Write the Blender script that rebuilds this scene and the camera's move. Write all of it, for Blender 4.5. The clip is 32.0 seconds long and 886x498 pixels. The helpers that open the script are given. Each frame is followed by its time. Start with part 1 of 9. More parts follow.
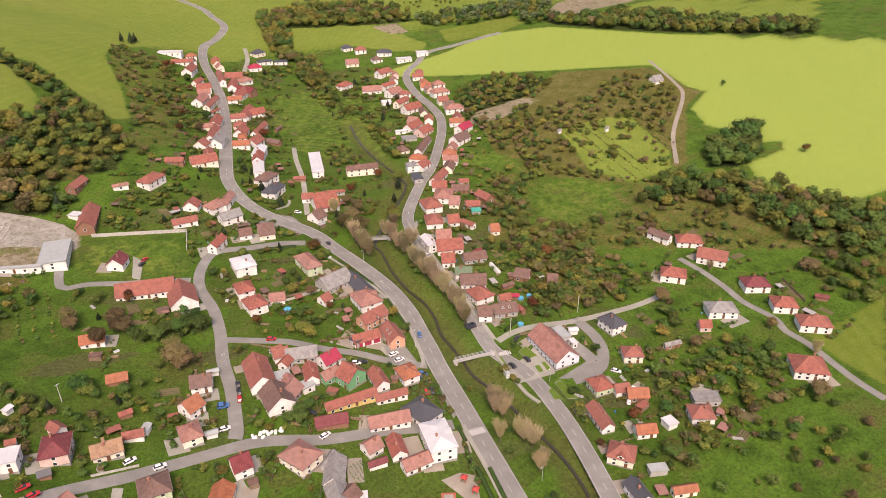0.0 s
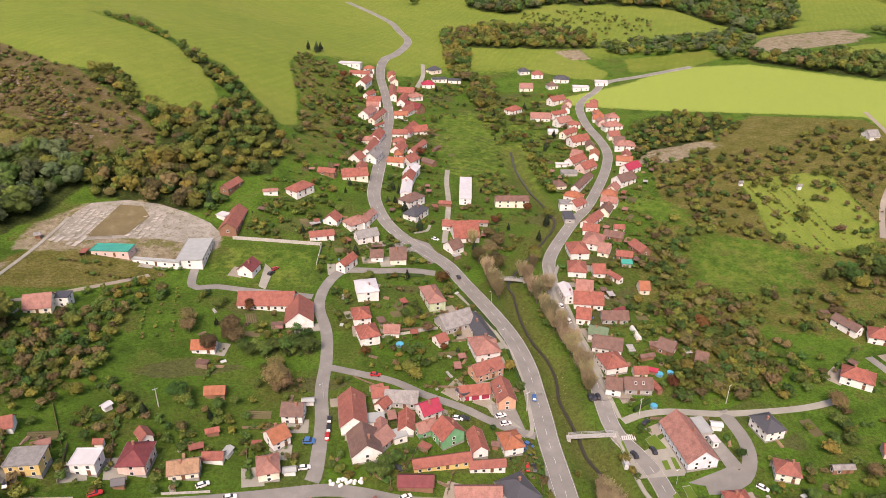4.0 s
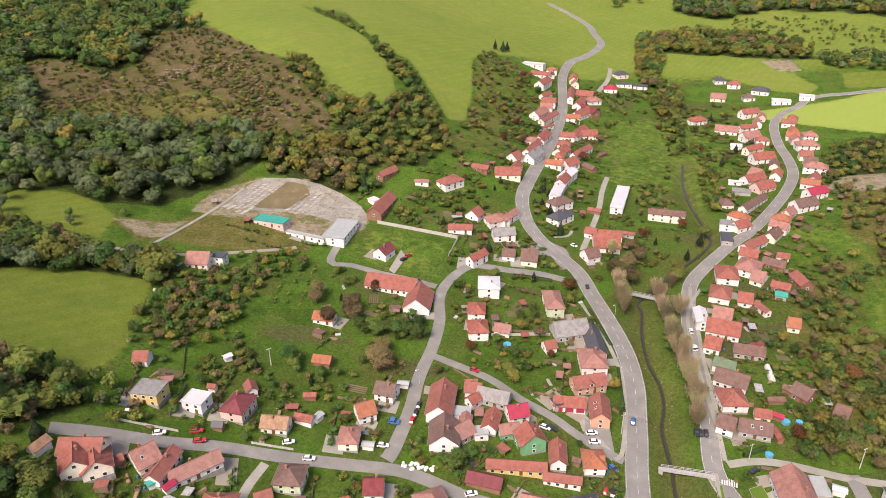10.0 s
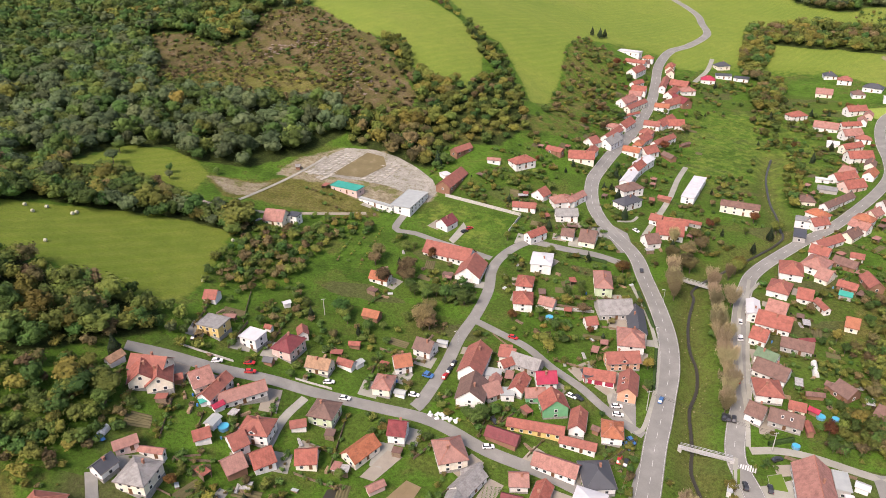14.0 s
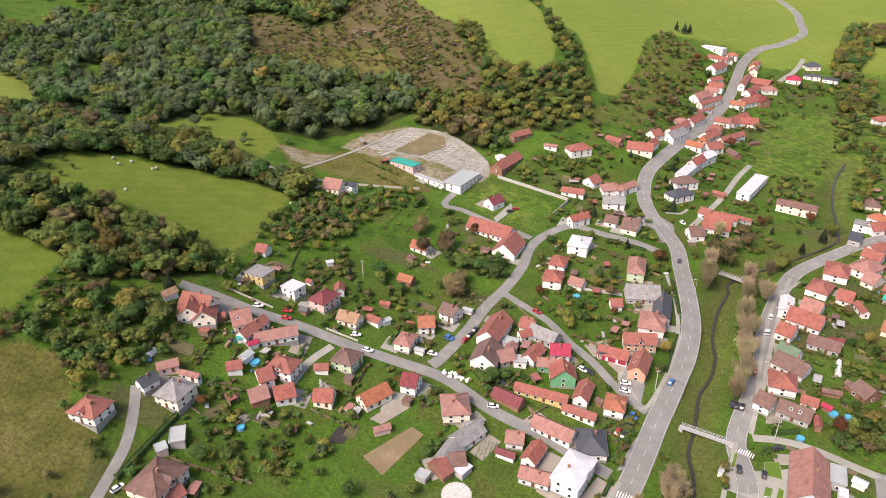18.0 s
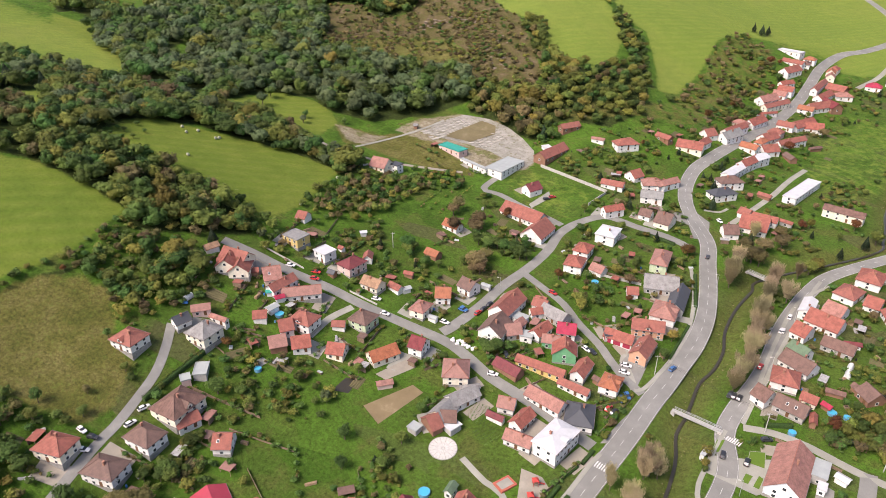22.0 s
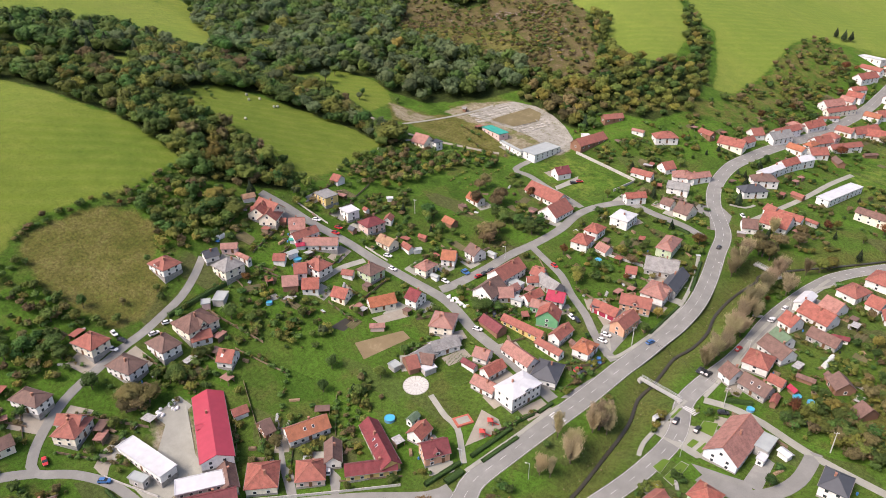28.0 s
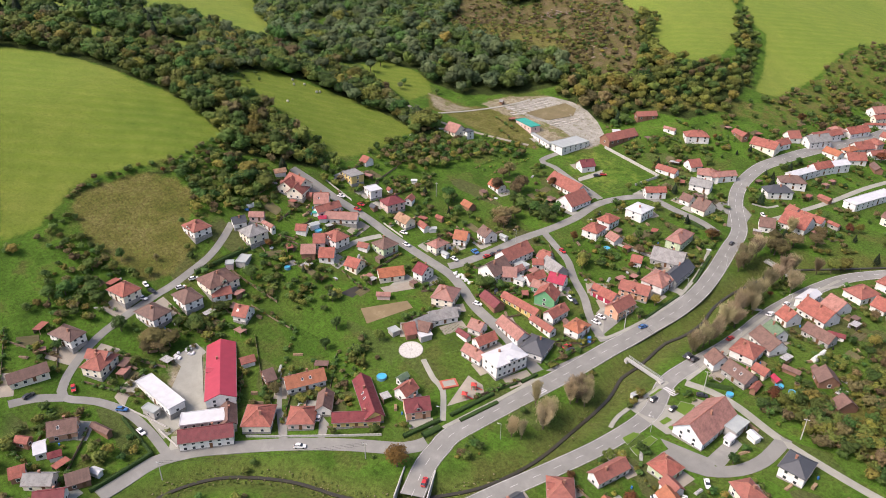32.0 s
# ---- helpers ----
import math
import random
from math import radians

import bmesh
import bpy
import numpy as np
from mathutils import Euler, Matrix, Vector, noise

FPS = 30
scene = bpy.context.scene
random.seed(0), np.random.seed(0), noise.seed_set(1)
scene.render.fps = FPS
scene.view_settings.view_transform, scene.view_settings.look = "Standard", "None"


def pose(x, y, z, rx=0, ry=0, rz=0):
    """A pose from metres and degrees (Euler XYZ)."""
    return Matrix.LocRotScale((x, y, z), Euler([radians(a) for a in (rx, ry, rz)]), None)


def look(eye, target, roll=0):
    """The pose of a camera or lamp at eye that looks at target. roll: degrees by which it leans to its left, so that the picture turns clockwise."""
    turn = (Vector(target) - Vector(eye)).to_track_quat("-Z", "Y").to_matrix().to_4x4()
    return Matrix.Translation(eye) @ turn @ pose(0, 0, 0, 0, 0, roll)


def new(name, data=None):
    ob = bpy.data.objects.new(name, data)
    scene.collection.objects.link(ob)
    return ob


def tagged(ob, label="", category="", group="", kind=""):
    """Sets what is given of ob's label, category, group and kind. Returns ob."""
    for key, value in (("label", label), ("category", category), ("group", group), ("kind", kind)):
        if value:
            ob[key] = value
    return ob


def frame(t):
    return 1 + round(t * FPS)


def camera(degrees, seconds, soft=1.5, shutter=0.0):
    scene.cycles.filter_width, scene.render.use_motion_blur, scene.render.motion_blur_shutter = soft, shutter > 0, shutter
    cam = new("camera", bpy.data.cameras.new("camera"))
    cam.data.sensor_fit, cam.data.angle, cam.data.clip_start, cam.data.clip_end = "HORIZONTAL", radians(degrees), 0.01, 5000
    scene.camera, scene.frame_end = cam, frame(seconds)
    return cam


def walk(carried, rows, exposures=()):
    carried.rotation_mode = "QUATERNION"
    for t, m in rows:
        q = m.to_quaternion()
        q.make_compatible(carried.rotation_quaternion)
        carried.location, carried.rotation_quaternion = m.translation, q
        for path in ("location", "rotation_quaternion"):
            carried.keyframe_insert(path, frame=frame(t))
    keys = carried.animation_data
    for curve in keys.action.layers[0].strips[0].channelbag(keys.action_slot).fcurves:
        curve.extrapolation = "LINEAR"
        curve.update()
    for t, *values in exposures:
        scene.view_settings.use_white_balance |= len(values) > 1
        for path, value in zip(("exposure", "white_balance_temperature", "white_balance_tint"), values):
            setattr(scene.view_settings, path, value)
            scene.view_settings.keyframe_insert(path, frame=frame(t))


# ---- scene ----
cam = camera(64.83, 32.0, soft=0.6)


def aim(x, y, z, yaw, pitch, roll):
    """A camera pose: place in metres, degrees to the left of +y, up, and of lean."""
    return pose(x, y, z, 90 + pitch, 0, yaw) @ pose(0, 0, 0, 0, 0, roll)


EXPOSURES = [(0, 1.42, 7600, 29), (9, 1.54, 7200, 25), (20, 1.62, 6850, 22), (32, 1.58, 6750, 21)]
walk(cam, [
    (0, aim(-53.03, -19.68, 176.93, -30.475, -28.189, -0.098)),
    (1, aim(-46.02, -14.24, 174.73, -26.441, -27.656, 0.330)),
    (2, aim(-39.13, -9.20, 174.21, -22.362, -27.312, 0.531)),
    (3, aim(-32.78, -3.92, 173.80, -18.519, -27.000, 0.735)),
    (5.5, aim(-17.83, 5.14, 173.88, -10.536, -26.294, 0.564)),
    (7, aim(-9.94, 4.62, 173.81, -6.005, -26.174, 0.187)),
    (8, aim(-5.01, 2.56, 173.59, -2.969, -26.238, -0.057)),
    (9, aim(0.02, 0.01, 173.10, 0.016, -26.363, -0.318)),
    (10, aim(5.76, -3.24, 172.83, 2.867, -26.553, -0.549)),
    (11, aim(11.79, -6.65, 172.71, 5.538, -26.757, -0.737)),
    (12, aim(17.91, -10.16, 172.26, 8.103, -26.977, -0.779)),
    (13, aim(24.70, -13.56, 171.75, 10.437, -27.154, -0.827)),
    (14, aim(30.96, -17.02, 171.87, 12.594, -27.383, -0.720)),
    (16.5, aim(49.43, -24.72, 171.08, 17.979, -27.630, -0.577)),
    (18, aim(60.56, -28.11, 170.72, 21.151, -27.803, -0.431)),
    (19, aim(68.57, -29.97, 170.24, 23.263, -27.826, -0.330)),
    (20, aim(76.57, -31.40, 170.02, 25.252, -27.884, -0.221)),
    (21, aim(84.66, -32.68, 169.88, 27.147, -27.914, -0.102)),
    (22, aim(93.04, -33.86, 169.68, 29.027, -27.951, 0.002)),
    (23, aim(101.31, -34.93, 169.40, 30.779, -27.970, 0.103)),
    (24, aim(109.76, -35.55, 169.19, 32.463, -28.009, 0.178)),
    (25, aim(118.10, -35.98, 168.73, 34.142, -28.006, 0.251)),
    (26, aim(126.22, -36.28, 168.60, 35.693, -28.045, 0.383)),
    (28.5, aim(147.54, -35.79, 167.29, 38.844, -27.984, 0.538)),
    (30, aim(160.16, -34.89, 166.97, 41.358, -27.993, 0.624)),
    (31, aim(168.53, -34.22, 166.54, 42.982, -27.946, 0.707)),
    (32, aim(176.92, -33.21, 166.04, 44.529, -27.883, 0.749)),
], EXPOSURES)


# ---- light ----
SUN_AZ, SUN_EL = 205, 50          # degrees clockwise from +y, and up
world = bpy.data.worlds.new("sky")
scene.world = world
world.use_nodes = True
wn = world.node_tree
sky = wn.nodes.new("ShaderNodeTexSky")
sky.sky_type, sky.sun_disc = "NISHITA", False
sky.sun_elevation, sky.sun_rotation = radians(SUN_EL), radians(SUN_AZ)
sky.air_density, sky.dust_density = 1.0, 3.0
wn.nodes["Background"].inputs[1].default_value = 0.07
wn.links.new(sky.outputs[0], wn.nodes["Background"].inputs[0])
sun = new("sun", bpy.data.lights.new("sun", "SUN"))
sun.data.energy, sun.data.angle, sun.data.color = 1.5, radians(28.0), (1.0, 0.94, 0.84)
sun.matrix_world = look((0, 0, 0), (-math.sin(radians(SUN_AZ)) * math.cos(radians(SUN_EL)),
                                    -math.cos(radians(SUN_AZ)) * math.cos(radians(SUN_EL)), -math.sin(radians(SUN_EL))))
rng = np.random.default_rng(7)


# ---- materials ----
def nodes_of(name, rough=0.9, spec=0.2):
    m = bpy.data.materials.new(name)
    m.use_nodes = True
    b = m.node_tree.nodes["Principled BSDF"]
    b.inputs["Roughness"].default_value = rough
    b.inputs["Specular IOR Level"].default_value = spec
    return m, m.node_tree, b


def noise_tex(nt, scale, detail=4.0, vector=None, rough=0.55):
    n = nt.nodes.new("ShaderNodeTexNoise")
    n.inputs["Scale"].default_value, n.inputs["Detail"].default_value, n.inputs["Roughness"].default_value = scale, detail, rough
    if vector:
        nt.links.new(vector, n.inputs["Vector"])
    return n.outputs["Fac"]


def ramp(nt, fac, *stops):
    r = nt.nodes.new("ShaderNodeValToRGB")
    while len(r.color_ramp.elements) < len(stops):
        r.color_ramp.elements.new(0.5)
    for e, (p, c) in zip(r.color_ramp.elements, stops):
        e.position, e.color = p, (*c, 1)
    nt.links.new(fac, r.inputs[0])
    return r.outputs[0]


def mix(nt, fac, a, b, mode="MIX"):
    n = nt.nodes.new("ShaderNodeMix")
    n.data_type, n.blend_type = "RGBA", mode
    for value, socket in ((fac, n.inputs[0]), (a, n.inputs[6]), (b, n.inputs[7])):
        if isinstance(value, bpy.types.NodeSocket):
            nt.links.new(value, socket)
        else:
            socket.default_value = value if isinstance(value, float) else (*value, 1)
    return n.outputs[2]


def calc(nt, op, a, b=0.0, clamp=False):
    n = nt.nodes.new("ShaderNodeMath")
    n.operation, n.use_clamp = op, clamp
    for value, socket in ((a, n.inputs[0]), (b, n.inputs[1])):
        if isinstance(value, bpy.types.NodeSocket):
            nt.links.new(value, socket)
        else:
            socket.default_value = value
    return n.outputs[0]


def bump(nt, b, height, strength=0.3, distance=0.05):
    n = nt.nodes.new("ShaderNodeBump")
    n.inputs["Strength"].default_value, n.inputs["Distance"].default_value = strength, distance
    nt.links.new(height, n.inputs["Height"])
    nt.links.new(n.outputs[0], b.inputs["Normal"])


def coords(nt, kind="Object"):
    return nt.nodes.new("ShaderNodeTexCoord").outputs[kind]


def shade(c, k):
    return tuple(min(1, v * k) for v in c)


def plaster(name, c):
    m, nt, b = nodes_of(name, 0.9, 0.15)
    o = coords(nt)
    col = ramp(nt, noise_tex(nt, 0.6, 6, o), (0.3, shade(c, 0.8)), (0.6, c), (0.8, shade(c, 1.06)))
    streak = nt.nodes.new("ShaderNodeMapping")
    streak.inputs["Scale"].default_value = (2.2, 2.2, 0.25)
    nt.links.new(o, streak.inputs[0])
    col = mix(nt, ramp(nt, noise_tex(nt, 1.0, 5, streak.outputs[0]), (0.5, (0, 0, 0)), (0.85, (0.4, 0.4, 0.4))), col, shade(c, 0.6))
    hue = nt.nodes.new("ShaderNodeObjectInfo").outputs["Random"]
    col = mix(nt, calc(nt, "MULTIPLY", hue, 0.2), col, shade(c, 0.75))
    nt.links.new(col, b.inputs["Base Color"])
    bump(nt, b, noise_tex(nt, 14, 3, o), 0.2, 0.02)
    return m


def tiled(name, c, wave=3.2):
    """A tiled roof: courses across the slope, sun-faded and stained patches."""
    m, nt, b = nodes_of(name, 0.75, 0.25)
    o = coords(nt)
    col = ramp(nt, noise_tex(nt, 0.45, 7, o, 0.7), (0.30, shade(c, 0.5)), (0.5, c), (0.70, shade(c, 1.35)))
    w = nt.nodes.new("ShaderNodeTexWave")
    w.wave_type, w.bands_direction = "BANDS", "Z"
    w.inputs["Scale"].default_value, w.inputs["Distortion"].default_value = wave / 2, 0.4
    nt.links.new(o, w.inputs["Vector"])
    v = nt.nodes.new("ShaderNodeTexWave")
    v.wave_type, v.bands_direction = "BANDS", "X"
    v.inputs["Scale"].default_value, v.inputs["Distortion"].default_value = 1.4, 0.3
    nt.links.new(o, v.inputs["Vector"])
    lines = calc(nt, "ADD", w.outputs["Fac"], calc(nt, "MULTIPLY", v.outputs["Fac"], 0.5))
    col = mix(nt, calc(nt, "MULTIPLY", lines, 0.3), col, shade(c, 0.45))
    moss = ramp(nt, noise_tex(nt, 1.3, 5, o, 0.7), (0.54, (0, 0, 0)), (0.72, (0.7, 0.7, 0.7)))
    col = mix(nt, moss, col, (0.12, 0.08, 0.06))
    old = nt.nodes.new("ShaderNodeObjectInfo").outputs["Random"]
    col = mix(nt, calc(nt, "MULTIPLY", old, 0.4), col, shade((c[0] * 0.8 + 0.06, c[1] + 0.05, c[2] + 0.05), 0.72))
    nt.links.new(col, b.inputs["Base Color"])
    bump(nt, b, lines, 0.5, 0.06)
    return m


def plain(name, c, rough=0.6, metal=0.0, var=0.25, scale=1.5):
    m, nt, b = nodes_of(name, rough, 0.3)
    b.inputs["Metallic"].default_value = metal
    o = coords(nt)
    col = ramp(nt, noise_tex(nt, scale, 6, o), (0.3, shade(c, 1 - var)), (0.7, shade(c, 1 + var * 0.5)))
    nt.links.new(col, b.inputs["Base Color"])
    bump(nt, b, noise_tex(nt, 8, 3, o), 0.15, 0.02)
    return m


WALLS = {"w": ((0.80, 0.79, 0.76), "white"), "c": ((0.82, 0.76, 0.63), "cream"), "p": ((0.70, 0.52, 0.47), "pale pink"),
         "y": ((0.66, 0.50, 0.20), "yellow"), "g": ((0.52, 0.62, 0.42), "pale green"), "G": ((0.16, 0.42, 0.22), "green"),
         "o": ((0.62, 0.36, 0.24), "salmon"), "s": ((0.42, 0.41, 0.39), "grey"), "b": ((0.27, 0.15, 0.10), "brown boarded"), "l": ((0.66, 0.71, 0.76), "pale blue")}
ROOFS = {"r": ((0.325, 0.108, 0.080), "red tiled"), "o": ((0.385, 0.135, 0.070), "orange tiled"), "p": ((0.36, 0.175, 0.142), "faded pink tiled"),
         "b": ((0.18, 0.105, 0.085), "brown tiled"), "m": ((0.20, 0.045, 0.05), "maroon"), "k": ((0.07, 0.075, 0.085), "dark grey"),
         "W": ((0.52, 0.53, 0.54), "white sheet"), "c": ((0.42, 0.03, 0.07), "crimson"), "C": ((0.36, 0.05, 0.075), "bright red sheet"),
         "g": ((0.13, 0.20, 0.12), "green"), "y": ((0.28, 0.27, 0.26), "grey"), "s": ((0.34, 0.37, 0.36), "pale grey sheet"),
         "t": ((0.34, 0.21, 0.13), "tan tiled"), "T": ((0.03, 0.30, 0.24), "teal sheet")}
WALL_MAT = {k: plaster("plaster_" + v[1], v[0]) for k, v in WALLS.items()}
ROOF_MAT = {k: (plain("sheet_" + v[1], v[0], 0.5, 0.0, 0.12, 0.35) if k in "WCsTk" else tiled("tiles_" + v[1], v[0])) for k, v in ROOFS.items()}
FRAME = plain("window_frame_paint", (0.7, 0.7, 0.68), 0.5)
BRICK = plain("chimney_brick", (0.34, 0.17, 0.12), 0.9)
DOOR = plain("door_wood", (0.16, 0.08, 0.04), 0.6)
GLASS, gnt, gb = nodes_of("window_glass", 0.08, 0.6)
gb.inputs["Base Color"].default_value = (0.035, 0.042, 0.05, 1)


def asphalt_material(name, c, dust):
    m, nt, b = nodes_of(name, 0.85, 0.25)
    o = coords(nt)
    col = ramp(nt, noise_tex(nt, 0.12, 7, o, 0.65), (0.3, shade(c, 0.78)), (0.55, c), (0.75, dust))
    crack = nt.nodes.new("ShaderNodeTexVoronoi")
    crack.feature = "DISTANCE_TO_EDGE"
    crack.inputs["Scale"].default_value = 0.22
    nt.links.new(o, crack.inputs["Vector"])
    col = mix(nt, ramp(nt, crack.outputs["Distance"], (0.0, (0.13, 0.13, 0.13)), (0.02, (0, 0, 0))), col, shade(c, 0.5))
    col = mix(nt, ramp(nt, noise_tex(nt, 30, 2, o), (0.4, (0, 0, 0)), (0.7, (0.3, 0.3, 0.3))), col, shade(c, 1.4))
    nt.links.new(col, b.inputs["Base Color"])
    return m


ASPHALT = asphalt_material("asphalt", (0.205, 0.205, 0.188), (0.28, 0.278, 0.255))
PAVING = asphalt_material("concrete_paving", (0.275, 0.275, 0.236), (0.355, 0.355, 0.305))
GRAVEL = asphalt_material("gravel", (0.27, 0.245, 0.20), (0.36, 0.325, 0.265))
SOIL = asphalt_material("garden_soil", (0.19, 0.145, 0.08), (0.33, 0.265, 0.165))
BED_SOIL = asphalt_material("dug_soil", (0.105, 0.095, 0.045), (0.17, 0.14, 0.075))
TURF = asphalt_material("turf", (0.085, 0.15, 0.018), (0.13, 0.18, 0.03))
WHITE_LINE = plain("road_paint", (0.58, 0.58, 0.56), 0.7)
CONCRETE = plain("concrete", (0.45, 0.44, 0.41), 0.85, 0, 0.3)
PALE_SLAB, pnt, pb = nodes_of("pale_concrete_slab", 0.85, 0.2)
worn = ramp(pnt, noise_tex(pnt, 1.1, 6, coords(pnt)), (0.3, (0.38, 0.37, 0.34)), (0.6, (0.54, 0.53, 0.50)))
pnt.links.new(mix(pnt, calc(pnt, "MULTIPLY", pnt.nodes.new("ShaderNodeObjectInfo").outputs["Random"], 0.35), worn, (0.42, 0.41, 0.37)), pb.inputs["Base Color"])
YARD_SLAB, ynt, yb = nodes_of("old_yard_slab", 0.9, 0.15)
aged = ramp(ynt, noise_tex(ynt, 0.35, 7, coords(ynt), 0.7), (0.3, (0.19, 0.185, 0.13)), (0.46, (0.36, 0.345, 0.30)), (0.65, (0.46, 0.445, 0.40)))
ynt.links.new(mix(ynt, calc(ynt, "MULTIPLY", ynt.nodes.new("ShaderNodeNewGeometry").outputs["Random Per Island"], 0.45), aged, (0.25, 0.23, 0.19)), yb.inputs["Base Color"])
YARD_CONCRETE, cnt, cb = nodes_of("yard_concrete", 0.9, 0.15)
co = coords(cnt)
pale = ramp(cnt, noise_tex(cnt, 0.16, 7, co, 0.7), (0.32, (0.20, 0.19, 0.155)), (0.5, (0.29, 0.28, 0.25)), (0.68, (0.38, 0.365, 0.33)))
pale = mix(cnt, ramp(cnt, noise_tex(cnt, 0.5, 7, co, 0.75), (0.52, (0, 0, 0)), (0.62, (0.8, 0.8, 0.8))), pale, (0.12, 0.125, 0.05))
cnt.links.new(mix(cnt, ramp(cnt, noise_tex(cnt, 2.5, 5, co, 0.7), (0.4, (0.45, 0.45, 0.45)), (0.6, (0, 0, 0))), pale, (0.15, 0.145, 0.11)), cb.inputs["Base Color"])
WEEDS = asphalt_material("weedy_earth", (0.15, 0.125, 0.065), (0.27, 0.23, 0.16))
WOOD = plain("weathered_wood", (0.22, 0.16, 0.11), 0.85, 0, 0.4)
STEEL = plain("painted_steel", (0.5, 0.52, 0.52), 0.45, 0.3)
WATER, wnt, wb = nodes_of("stream_water", 0.3, 0.4)
wb.inputs["Base Color"].default_value = (0.04, 0.036, 0.026, 1)
bump(wnt, wb, noise_tex(wnt, 2.5, 3, coords(wnt)), 0.2, 0.05)


def leaf_material(name, dark, mid, light, dry):
    """Foliage: each clump its own tone, each tree its own cast."""
    m, nt, b = nodes_of(name, 0.75, 0.2)
    geo = nt.nodes.new("ShaderNodeNewGeometry").outputs["Random Per Island"]
    col = mix(nt, 0.45, ramp(nt, geo, (0.0, dark), (0.5, mid), (1.0, light)), mid)
    tone = nt.nodes.new("ShaderNodeAttribute")
    tone.attribute_name = "tone"
    r = nt.nodes.new("ShaderNodeObjectInfo").outputs["Random"]
    both = calc(nt, "FRACT", calc(nt, "ADD", tone.outputs["Fac"], r))
    col = mix(nt, calc(nt, "MULTIPLY", calc(nt, "POWER", both, 2.2), 0.9), col, dry)
    place = nt.nodes.new("ShaderNodeNewGeometry").outputs["Position"]
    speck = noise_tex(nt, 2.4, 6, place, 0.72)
    # dark specks put the shade of gaps between leaves into the colour
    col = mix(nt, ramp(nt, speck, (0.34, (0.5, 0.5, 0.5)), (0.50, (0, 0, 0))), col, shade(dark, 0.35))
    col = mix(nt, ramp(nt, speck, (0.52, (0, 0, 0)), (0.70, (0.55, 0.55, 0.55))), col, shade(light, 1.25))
    bump(nt, b, speck, 0.8, 0.45)
    if name != "twigs":
        gaps = noise_tex(nt, 2.1, 3, place, 0.6)
        nt.links.new(calc(nt, "GREATER_THAN", gaps, 0.462), b.inputs["Alpha"])
    val = nt.nodes.new("ShaderNodeHueSaturation")
    nt.links.new(calc(nt, "ADD", calc(nt, "MULTIPLY", calc(nt, "FRACT", calc(nt, "MULTIPLY", both, 7.3)), 0.8), 0.55), val.inputs["Value"])
    nt.links.new(calc(nt, "ADD", calc(nt, "MULTIPLY", calc(nt, "FRACT", calc(nt, "MULTIPLY", both, 13.7)), 0.05), 0.475), val.inputs["Hue"])
    nt.links.new(col, val.inputs["Color"])
    nt.links.new(val.outputs[0], b.inputs["Base Color"])
    return m


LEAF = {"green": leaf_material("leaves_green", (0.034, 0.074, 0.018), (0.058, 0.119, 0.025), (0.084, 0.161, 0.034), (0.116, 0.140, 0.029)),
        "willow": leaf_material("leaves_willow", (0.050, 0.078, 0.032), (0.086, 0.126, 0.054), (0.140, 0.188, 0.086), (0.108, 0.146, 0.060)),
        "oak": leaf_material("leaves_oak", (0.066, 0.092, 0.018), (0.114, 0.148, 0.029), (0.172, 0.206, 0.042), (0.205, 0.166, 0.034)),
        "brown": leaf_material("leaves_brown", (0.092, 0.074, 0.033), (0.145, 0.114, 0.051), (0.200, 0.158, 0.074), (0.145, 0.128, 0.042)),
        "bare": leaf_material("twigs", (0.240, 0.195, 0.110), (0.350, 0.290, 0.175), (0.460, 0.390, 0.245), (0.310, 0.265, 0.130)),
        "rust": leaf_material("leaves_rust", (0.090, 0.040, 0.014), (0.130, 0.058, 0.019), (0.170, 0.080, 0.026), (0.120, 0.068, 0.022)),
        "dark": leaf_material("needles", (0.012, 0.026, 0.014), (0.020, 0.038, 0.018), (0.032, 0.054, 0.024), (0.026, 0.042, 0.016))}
HEDGE_LEAF = plain("clipped_leaves", (0.036, 0.078, 0.016), 0.8, 0, 0.5, 3.0)
ROCK = plain("pale_rock", (0.21, 0.17, 0.135), 0.95, 0, 0.45, 0.8)
BARK = plain("bark", (0.12, 0.095, 0.07), 0.95, 0, 0.4)


# ---- terrain ----
def hill(x, y, height, spread):
    return x, y, height, spread


